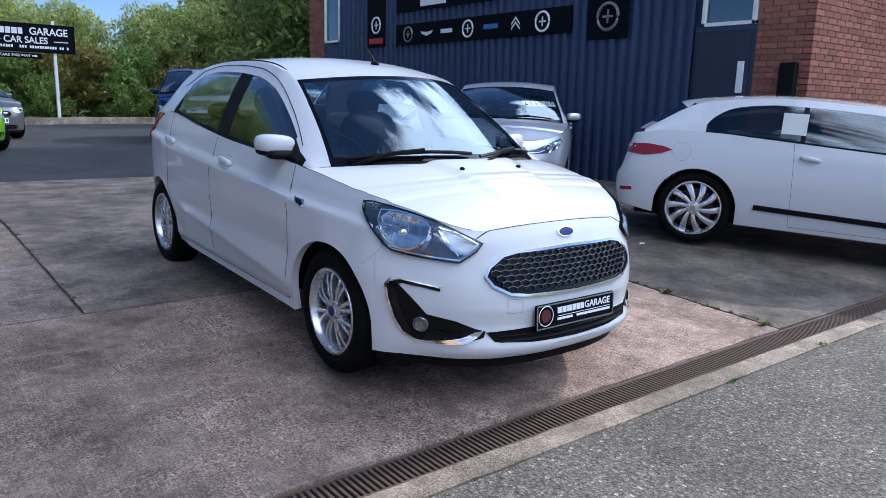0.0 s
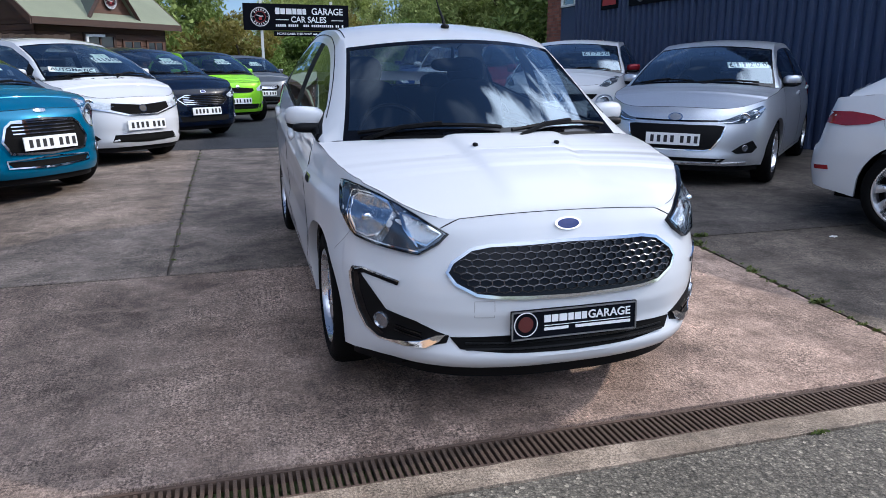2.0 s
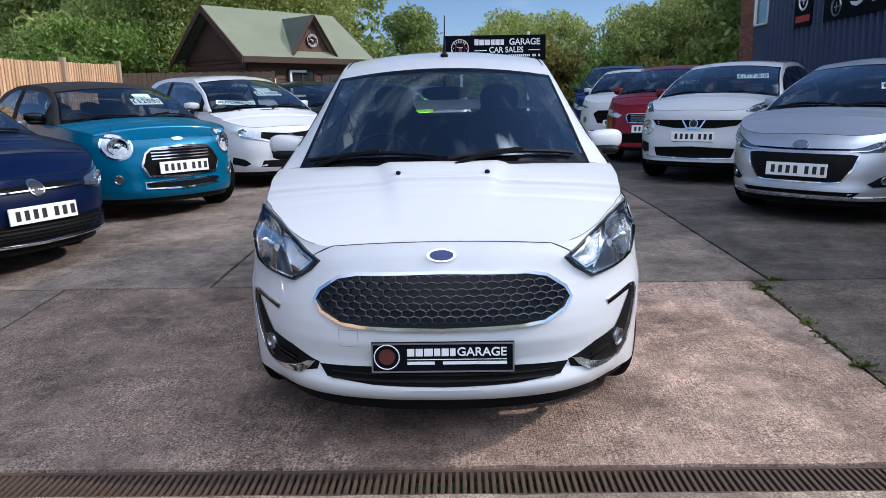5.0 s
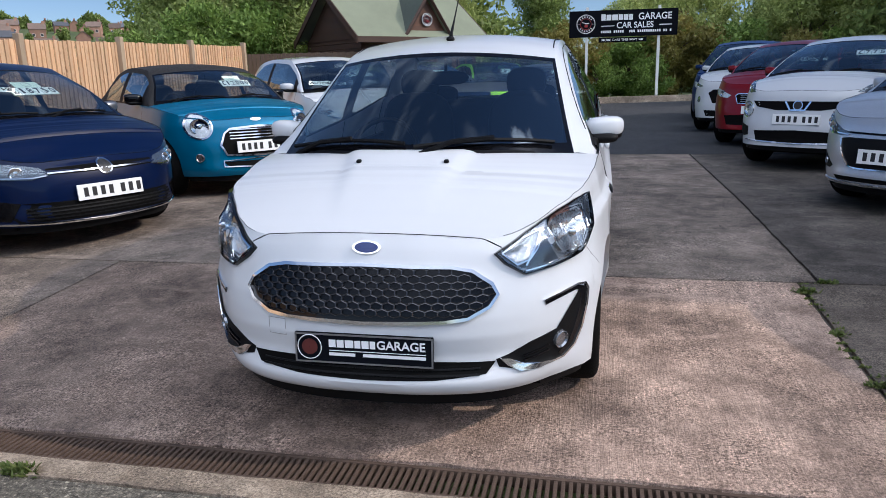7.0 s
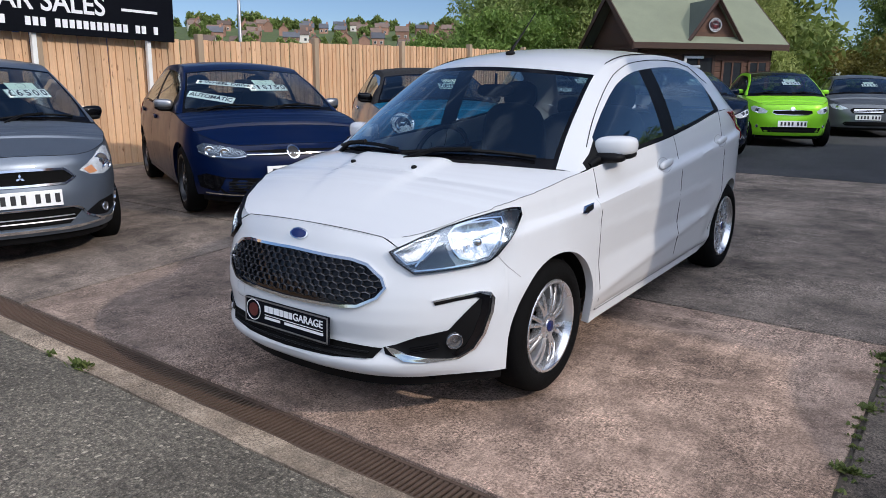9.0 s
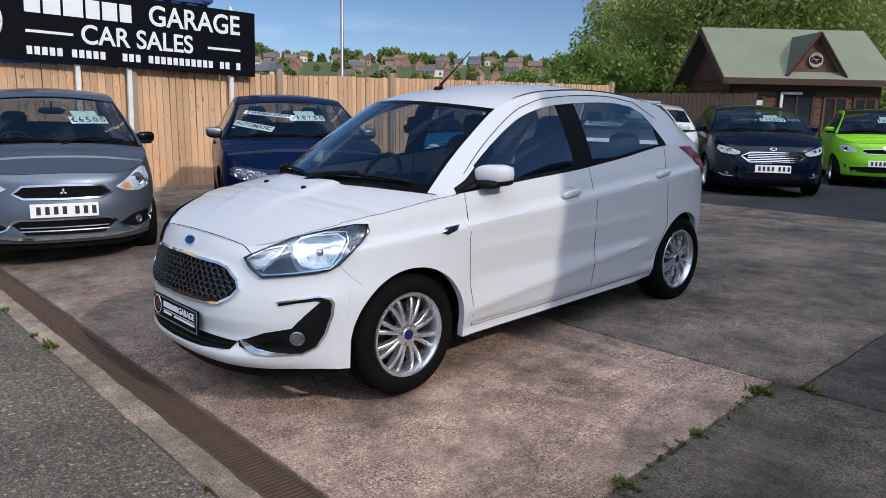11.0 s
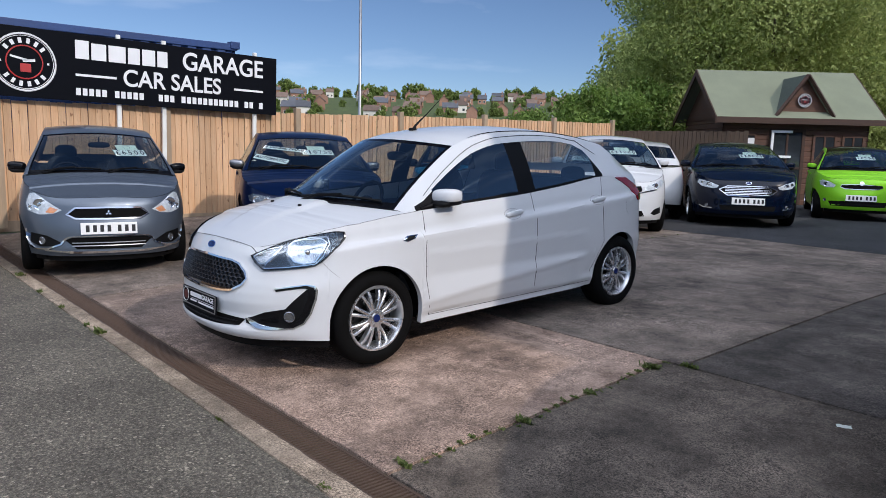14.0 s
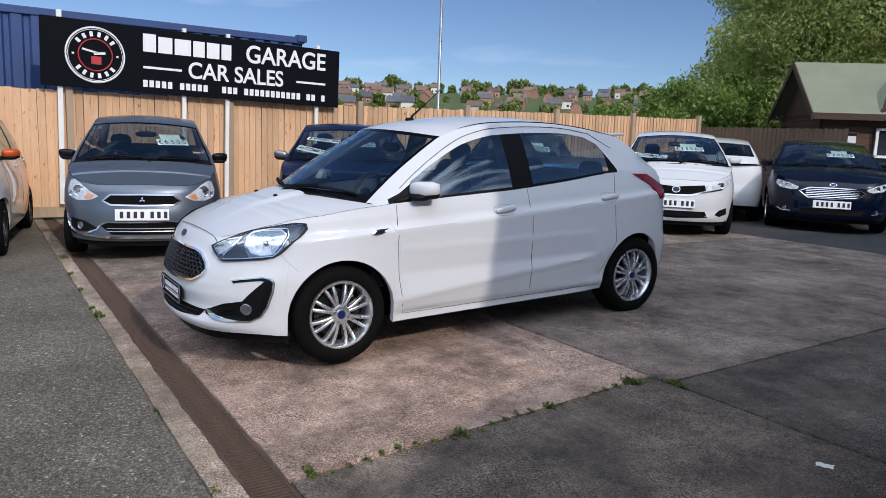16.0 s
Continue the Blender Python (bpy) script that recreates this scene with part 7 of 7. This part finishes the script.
# red crossover
S = plane_spec(4.14, .89, 1.62, .86, 3.42, .335, 1.02, 1.70, 3.4, .95, 1.10, 1.16, .05, 3.85)
S.update(rim=.22, spokes=5, wheel="pair")
S["bot"] = [(0, .27), (.4, .26), (.5, .25), (3.4, .26), (3.8, .32), (4.2, .34)]
c = make_car("crossover_car", S, place(S, 5.60, 11.4, -29), "dark red crossover with silver-edged grille", RED)
common_face(c, S, [(.46, .78), (.54, .81), (.70, .87), (.78, .88), (.77, .80), (.66, .75), (.52, .74)], [(.62, .80, .05)], hexagon(.38, .66, .80, .9, .8), [(.55, .48), (.50, .34), (-.50, .34), (-.55, .48), (0, .5)], .565, bars=(.69, .72, .75, .78), bar_w=.30, bar_mat="steel", badge_at=(.735, .04, .035, "chrome", "chrome"))
front_ribbon(c, S, "grille_surround", hexagon(.38, .66, .80, .9, .8), .014, M["chrome"], .012, closed=True)
price_board(c, S, "£12750", .40, 1.3, .075, False)

# white crossover further on
S = plane_spec(4.165, .90, 1.66, .87, 3.47, .335, 1.02, 1.70, 3.4, .95, 1.12, 1.18, .05, 3.88)
S.update(rim=.22, spokes=5, wheel="pair")
S["bot"] = [(0, .28), (.4, .27), (.5, .26), (3.4, .27), (3.8, .33), (4.2, .35)]
c = make_car("crossover_car", S, place(S, 5.70, 14.2, -24), "white crossover with large dark grille", WHITE2, detail=1)
common_face(c, S, [(.60, .86), (.68, .895), (.80, .92), (.81, .88), (.70, .84)], [(.7, .87, .03)], hexagon(.48, .55, .80, .8, .75), [(.55, .42), (.50, .31), (-.50, .31), (-.55, .42)], .56, lamp_back="lamp_dark", fogs=(.68, .62, .05), badge_at=(.76, .06, .035, "chrome", "ink"))

# blue people carrier
S = plane_spec(4.4, .92, 1.84, .90, 3.5, .335, .95, 1.78, 3.75, .98, 1.16, 1.22, .05, 4.15)
S.update(rim=.21, spokes=5, wheel="pair")
c = make_car("people_carrier", S, place(S, 6.05, 17.2, -21), "dark blue people carrier at the end of the row", BLUE, detail=1)
common_face(c, S, [(.48, .76), (.56, .82), (.72, .90), (.79, .90), (.77, .80), (.64, .74)], [(.64, .81, .05)], hexagon(.40, .66, .76), hexagon(.55, .32, .46, .9), .53)

# white coupe seen from behind and the side
S = plane_spec(4.256, .905, 1.405, .875, 3.453, .328, 1.12, 1.85, 3.55, .72, .93, 1.02, .045, 3.98, .70)
S.update(rim=.25, spokes=10, wheel="twist", doors=2, door_back=2.70)
W_, L_ = S["W"], S["L"]
S["plan"] = S["plan"][:11] + [(.995 * W_, L_ - .60), (.975 * W_, L_ - .30), (.92 * W_, L_ - .14), (.76 * W_, L_ - .055), (.38 * W_, L_ - .012), (0, L_)]
S["windows"] = [(1.46, 2.62), (2.66, 3.44)]
S["vtop"] = [(1.85, .84), (2.9, .84), (3.14, .80), (3.26, .72), (3.34, .60), (3.40, .45), (3.44, .25)]
S["tail_lamp"] = [(3.70, .838), (3.80, .795), (3.95, .768), (4.10, .776), (4.14, .82), (4.10, .862), (3.92, .874), (3.78, .862)]
S["extra_y"] = [3.26, 3.32, 3.38, 3.41]
S["door_split"] = 2.64
c = make_car("coupe_car", S, place(S, 8.43, 1.23, 29.6), "white three-door coupe with roof spoiler parked by the building", WHITE2)
common_face(c, S, [(.40, .635), (.46, .685), (.60, .715), (.76, .74), (.79, .70), (.70, .62), (.52, .605)], [(.55, .655, .045)], hexagon(.42, .62, .67, .95), hexagon(.66, .26, .42, .9), .475)
bm = bmesh.new()
ring = [(3.42, 1.350), (3.56, 1.328), (3.70, 1.300), (3.745, 1.284), (3.735, 1.268), (3.60, 1.258), (3.46, 1.262)]
rows = [[(x, y - .10 * (x / .6) ** 2, z - .055 * (x / .6) ** 2) for y, z in ring + ring[:1]] for x in np.linspace(-.60, .60, 15)]
grid_faces(bm, rows)
for r in (rows[0], rows[-1]):
    bm.faces.new([bm.verts.new(p) for p in r[:-1]])
weld(bm)
part("spoiler", bm, WHITE2, c, smooth=40)
for sx in (1, -1):
    bm = bmesh.new()
    ribbon(bm, S["bvh"], [(1.25, .36), (2.95, .40)], "x", .05, .012, sx)
    part("side_strip", bm, M["black_plastic"], c)
    bm = bmesh.new()
    patch(bm, S["bvh"], [(4.02, .43), (4.13, .42), (4.14, .45), (4.03, .462)], "x", .006, sx)
    part("bumper_reflector", bm, M["red_lens"], c)
    bm = bmesh.new()
    ribbon(bm, S["bvh"], disc_poly((3.62, .83), .082, .082, 28), "x", .0030, .0022, sx, closed=True)
    part("flap_gap", bm, M["trim_grey"], c)
    bm = bmesh.new()
    patch(bm, S["bvh"], disc_poly((3.62, .83), .085, .085), "x", .0012, sx, rings=2, skirt=.002)
    part("fuel_flap", bm, WHITE2, c)
bm = bmesh.new()
box(bm, (-.80, 2.62, 1.02), (-.775, 2.82, 1.24))
part("window_card", bm, M["white_card"], c, "pale card in the side window")

# white and orange city car
S = plane_spec(3.50, .83, 1.55, .62, 3.06, .30, .72, 1.30, 3.0, .88, 1.02, 1.08, .04, 3.3)
S.update(rim=.2, spokes=8, wheel="wide", alloy="dark", mirror_mat=ORANGE, frame_mat=ORANGE)
c = make_car("city_car", S, place(S, -1.55, .45, 81), "white city car with orange roof pillars and mirrors", WHITE2)
common_face(c, S, [(.46, .74), (.6, .80), (.70, .80), (.70, .70), (.55, .68)], [(.6, .74, .05)], hexagon(.3, .60, .70), hexagon(.5, .30, .42), .48)
for sx in (1, -1):
    bm = bmesh.new()
    patch(bm, S["bvh"], [(2.35, .30), (2.75, .66), (2.85, .95), (3.1, 1.02), (3.3, .98), (3.3, .75), (2.9, .68), (2.68, .45), (2.66, .28)], "x", .004, sx)
    part("rear_panel", bm, ORANGE, c, smooth=50)


# ---- trees ----
def leaf_cloud(centres, per, size, seed, droop=.4):
    """Leaves as small folded quads scattered through a set of ellipsoids (centre, half sizes)."""
    r = np.random.RandomState(seed)
    V, F = [], []
    for c, s in centres:
        n = int(per * (s[0] * s[1] * s[2]) ** .5)
        d = r.normal(size=(n, 3))
        d /= np.linalg.norm(d, axis=1)[:, None]
        rad = r.uniform(.35, 1.12, n) ** .6
        P = np.array(c) + d * rad[:, None] * np.array(s) + r.normal(0, .06, (n, 3))
        a, t = r.uniform(0, 2 * np.pi, n), r.uniform(-1.2, 1.2, n)
        ln = size * r.uniform(.6, 1.5, n)
        u = np.stack([np.cos(a) * np.cos(t), np.sin(a) * np.cos(t), np.sin(t) - droop], 1)
        u /= np.linalg.norm(u, axis=1)[:, None]
        w = np.cross(u, r.normal(size=(n, 3)))
        w /= np.linalg.norm(w, axis=1)[:, None]
        b = len(V)
        L, Wd = ln[:, None], (ln * .42)[:, None]
        q = np.stack([P - u * L, P + w * Wd, P + u * L, P - w * Wd], 1).reshape(-1, 3)
        V.extend(q.tolist())
        F.extend([(b + 4 * i, b + 4 * i + 1, b + 4 * i + 2, b + 4 * i + 3) for i in range(n)])
    me = bpy.data.meshes.new("crown")
    me.from_pydata(V, [], F)
    return me


def tree_proto(h, spread, seed, mat, per=620, size=.11, low=.25, clumps=34):
    rr = random.Random(seed)
    bm = bmesh.new()
    tube(bm, [(0, 0, 0), (.05, .02, h * .2), (-.04, .06, h * .42), (.05, 0, h * .62)], [h * .028, h * .022, h * .016, h * .008], 8)
    cl = []
    for k in range(clumps):
        a, t = rr.uniform(0, 6.28), rr.uniform(low, 1.0)
        rad = spread * (math.sin(math.pi * min(1, max(.08, (t - low * .6) / (1.08 - low * .6)))) ** .6) * rr.uniform(.25, 1.0)
        c = (rad * math.cos(a), rad * math.sin(a), h * t * .93)
        s = rr.uniform(.11, .21) * h
        cl.append((c, (s, s, s * rr.uniform(.6, .9))))
        if k % 3 == 0:
            z0 = h * max(.15, t * .55)
            tube(bm, [(0, 0, z0), (c[0] * .5, c[1] * .5, (z0 + c[2]) / 2 + .1), c], [h * .012, h * .008, h * .003], 5)
    trunk = finish(bm, "trunk", M["bark"], 60)
    crown = leaf_cloud(cl, per, size, seed)
    crown.materials.append(mat)
    return trunk, crown


PROTO = {
    "willow": tree_proto(9.0, 3.6, 11, M["leaf"], 2100, .058, .12, 46),
    "young": tree_proto(7.0, 2.6, 13, M["leaf"], 2300, .052, .08, 36),
    "bush": tree_proto(3.2, 1.9, 14, M["leaf_bright"], 2000, .06, .05, 26),
    "willow_mid": tree_proto(9.0, 3.6, 21, M["leaf"], 290, .15, .12, 46),
    "broad_mid": tree_proto(9.5, 3.8, 12, M["leaf_dark"], 250, .17, .10, 46),
    "young_mid": tree_proto(7.0, 2.6, 23, M["leaf"], 420, .12, .08, 36),
    "bush_mid": tree_proto(3.2, 1.9, 24, M["leaf_bright"], 700, .10, .05, 26),
    "gold_mid": tree_proto(3.0, 2.0, 15, M["leaf_gold"], 700, .10, .05, 26),
    "far": tree_proto(9.0, 3.6, 16, M["leaf_dark"], 26, .85, .10, 30),
}


def plant(kind, x, y, z, s, turn, label, cat="tree"):
    t = thing("bush" if cat == "bush" else "tree", pose(x, y, z, 0, 0, turn) @ Matrix.Diagonal((s, s, s, 1)), label, cat)
    for nm, me in zip(("trunk", "crown"), PROTO[kind]):
        o = new(nm, me)
        o.parent = t


rng = random.Random(7)
for x, y, k, s in ((-10.0, 21.5, "young", .46), (-6.2, 22.5, "young", 1.18), (-4.6, 24.5, "willow", 1.0), (-2.4, 27.0, "young", .6), (-8.0, 28.0, "young", 1.2), (-4.0, 30, "broad", .95), (-12.5, 26, "young", .48),
                   (1.5, 36, "young", .48), (-27, 52, "willow", 1.25), (-23.5, 50, "willow", 1.2), (-20, 50, "broad", 1.2), (-2.4, 34, "willow", .42), (4.5, 43, "young", .72), (8.5, 44, "willow", .66), (12.5, 41, "willow", .66), (16.5, 38, "willow", .85), (12.6, 36.5, "willow", .62),
                   (19.5, 38, "broad", 1.0), (23, 41, "willow", 1.0), (6.5, 50, "willow", .75), (0, 46, "broad", .66), (16.5, 33, "broad", .85), (19.0, 29.5, "broad", .95), (27, 38, "broad", 1.1), (20, 46, "willow", 1.1), (-15, 31, "young", .5)):
    plant(k if y < 29 and s > .7 else k + "_mid", x, y, .15, s * rng.uniform(.94, 1.06), rng.uniform(0, 360), {"willow": "tall grey-green willow with a loose crown", "young": "slim young green tree behind the kerb", "broad": "dark green broadleaf tree behind the yard"}[k])
for x, y, k, s in ((-6.6, 18.6, "bush", 1.0), (-7.4, 20.2, "bush", 1.1), (-8.6, 17.6, "bush", .8), (2.0, 33.0, "gold", 1.0), (4.6, 33.6, "bush", .85), (6.2, 34.0, "gold", 1.05), (7.8, 34.4, "gold", .9), (9.4, 34.2, "bush", .95), (11.2, 33.8, "gold", .85), (-.6, 32.4, "gold", .85),
                   (3.2, 32.0, "bush", .6), (5.4, 31.8, "bush", .55), (8.6, 32.8, "bush", .6), (12.6, 33.0, "bush", .8), (-2.6, 31.5, "bush", .9), (0.6, 31.5, "bush", .5), (13.5, 34.8, "gold", .8)):
    plant(k if y < 25 else k + "_mid", x, y, .12, s * 1.05, rng.uniform(0, 360), {"bush": "leafy bright green bush", "gold": "yellow-green bush beyond the kerb"}[k], "bush")

# ---- far hill with houses ----
def house(x, y, z, turn, w, d, h, wall, roof, label):
    t = thing("house", pose(x, y, z, 0, 0, turn), label, "house", "houses on the hill")
    b = bmesh.new()
    box(b, (-w / 2, -d / 2, -2), (w / 2, d / 2, h))
    prism(b, [(-d / 2, h), (d / 2, h), (0, h + d * .42)], 0, -w / 2, w / 2)
    part("wall", b, wall, t)
    b = bmesh.new()
    for s in (1, -1):
        prism(b, [(s * (d / 2 + .3), h - .25), (0, h + d * .42), (0, h + d * .42 + .25), (s * (d / 2 + .3), h)], 0, -w / 2 - .3, w / 2 + .3)
    part("roof", b, roof, t)
    b = bmesh.new()
    box(b, (w * .3, -.5, h + d * .2), (w * .3 + .9, .4, h + d * .42 + 1.2))
    part("chimney", b, M["house_brick"], t)
    n = max(2, int(w / 3))
    for i in range(n):
        for zz in (1.0, 3.7):
            if zz + 1.3 < h + .3:
                b = bmesh.new()
                xx = -w / 2 + w * (i + .5) / n
                box(b, (xx - .65, -d / 2 - .08, zz), (xx + .65, -d / 2 + .1, zz + 1.35))
                wn_ = part("window", b, M["house_white"], t)
                b = bmesh.new()
                box(b, (xx - .5, -d / 2 - .12, zz + .15), (xx + .5, -d / 2 - .06, zz + 1.2))
                part("pane", b, M["pane_dark"], wn_)


rng = random.Random(21)
for ring_r, n in ((310, 13), (350, 17), (400, 20), (450, 22), (500, 22)):
    for i in range(n):
        a = 122 + 46 * (i + rng.uniform(.1, .9)) / n
        r = ring_r + rng.uniform(-12, 12)
        x, y = 7 + r * math.cos(radians(a)), r * math.sin(radians(a))
        white = rng.random() < .22
        house(x, y, hill(x, y) - .3, a + 90 + 180 + rng.choice((0, 90, 0, 10, -12)), rng.uniform(5, 8.5), rng.uniform(4.5, 6), rng.uniform(3.2, 4.4), M["house_white"] if white else M["house_brick"],
              M["house_slate"] if rng.random() < .35 else M["house_roof"], "cream rendered house on the far hill" if white else "red brick house on the far hill")
for i in range(300):
    a = 112 + 62 * rng.random()
    r = rng.choice((300, 335, 380, 425, 475, 530, 560, 585, 600, 615))
    x, y = 7 + r * math.cos(radians(a)), r * math.sin(radians(a))
    plant("far", x, y, hill(x, y) - .5, rng.uniform(.5, 1.0) * (1.45 if r > 520 else .8), rng.uniform(0, 360), "dark green tree among the hill houses")

# ---- weeds in the joints ----
def weed_patch(name, spots, label, seed):
    r = np.random.RandomState(seed)
    V, F = [], []
    for x, y, n, s in spots:
        for _ in range(n):
            a, l, t = r.uniform(0, 6.28), s * r.uniform(.5, 1.3), r.uniform(.15, 1.2)
            bx, by = x + r.normal(0, s * .9), y + r.normal(0, s * .35)
            bz = gz(bx, by) + .002
            w = .004 + .006 * r.rand()
            dx, dy, dz = l * math.cos(a) * math.cos(t), l * math.sin(a) * math.cos(t), l * math.sin(t)
            b = len(V)
            V += [(bx - w * math.sin(a), by + w * math.cos(a), bz), (bx + w * math.sin(a), by - w * math.cos(a), bz), (bx + dx * .6 + w * math.sin(a), by + dy * .6 - w * math.cos(a), bz + dz * .75), (bx + dx, by + dy, bz + dz)]
            F.append((b, b + 1, b + 2, b + 3))
    me = bpy.data.meshes.new(name)
    me.from_pydata(V, [], F)
    me.materials.append(M["weed"])
    tagged(new(name, me), label, "weeds", "", "stuff")


spots = [(4.47 + .02 * math.sin(y * 9), y, int(6 + 16 * abs(math.sin(y * 4.3)) ** 2), .016) for y in np.arange(2.2, 4.3, .085)]
spots += [(4.47, 2.95, 90, .028), (4.46, 3.5, 50, .024), (4.47, 4.1, 110, .032), (4.62, 4.27, 80, .03), (4.44, 2.2, 60, .025)]
weed_patch("weeds", spots, "low green weeds growing along the slab joint", 3)
weed_patch("weeds", [(1.24, 1.82, 150, .04), (.95, 1.81, 50, .025), (.2, 1.81, 50, .025), (-.6, 1.82, 60, .03), (-1.6, 1.85, 90, .04), (3.4, 1.8, 30, .015), (4.4, 1.82, 50, .02)], "small weeds at the edge of the road kerb", 5)
weed_patch("weeds", [(.93, y, 8, .014) for y in np.arange(4.6, 10.5, .35)], "sparse dry weeds in the long slab joint", 6)

# ---- a scrap of paper by the joint ----
bm = bmesh.new()
grid_faces(bm, [[(-.055 + .022 * i + .006 * math.sin(j * 2.0), -.035 + .018 * j + .005 * math.sin(i * 1.7), .004 + .005 * abs(math.sin(i * 1.3 + j))) for j in range(5)] for i in range(6)])
r = bmesh.ops.extrude_face_region(bm, geom=bm.faces[:])
for v in [g for g in r["geom"] if isinstance(g, bmesh.types.BMVert)]:
    v.co.z -= .002
solid("paper_scrap", bm, M["white_card"], "crumpled white paper scrap lying on the concrete", "litter", m=pose(5.60, 4.03, gz(5.6, 4.03) + .001, 0, 0, 25) @ Matrix.Diagonal((.6, .6, .6, 1)))

# ---- bricks of the building ----
bm = bmesh.new()
box(bm, (9.31, 4.51, .1), (9.36, 5.24, BH))
box(bm, (9.31, 4.51, .1), (24, 4.62, BH))
box(bm, (9.31, 16.8, .1), (9.36, 17.6, BH))
box(bm, (9.31, 17.5, .1), (24, 17.6, BH))
part("brickwork", bm, M["mortar"], bld)
bm = bmesh.new()
box(bm, (-.1075, -.055, -.0325), (.1075, .055, .0325), bevel=.004)
brick = finish(bm, "brick", M["brick"])
done = 0
joined = bmesh.new()
def course(start, end, first=.215):
    """Centres and lengths of the bricks that fill a course."""
    out, at, ln = [], start, first
    while at < end - .02:
        l = min(ln, end - at)
        out.append((at + l / 2, l))
        at, ln = at + l + .010, .215
    return out


for row in range(68):
    z = .15 + row * .075
    odd = row % 2
    spans = [("f", *c) for c in course(4.497 if odd else 4.617, 5.238)] + [("s", *c) for c in course(9.417 if odd else 9.297, 12.2)] + [("g", *c) for c in course(16.80, 17.605, .215 if odd else .1025)]
    for side, p, l in spans:
        mm = {"f": pose(9.352, p, z, 0, 0, 90), "s": pose(p, 4.552, z), "g": pose(9.352, p, z, 0, 0, 90)}[side] @ Matrix.Diagonal((l / .215, 1, 1, 1))
        if done < 300 and side != "g" and 1.0 < z < 3.1:
            o = new("brick", brick)
            o.parent = bld
            o.matrix_basis = mm
            done += 1
        else:
            box(joined, (-.1075, -.055, -.0325), (.1075, .055, .0325), mm)
M["brick_rest"] = surface("red_brick_rest", (0.30, 0.112, 0.072), 0.9, 0, 0.25, 6, 0.5, 60, per_island=0.25)
o = part("bricks", joined, M["brick_rest"], bld)
tagged(o, kind="stuff")
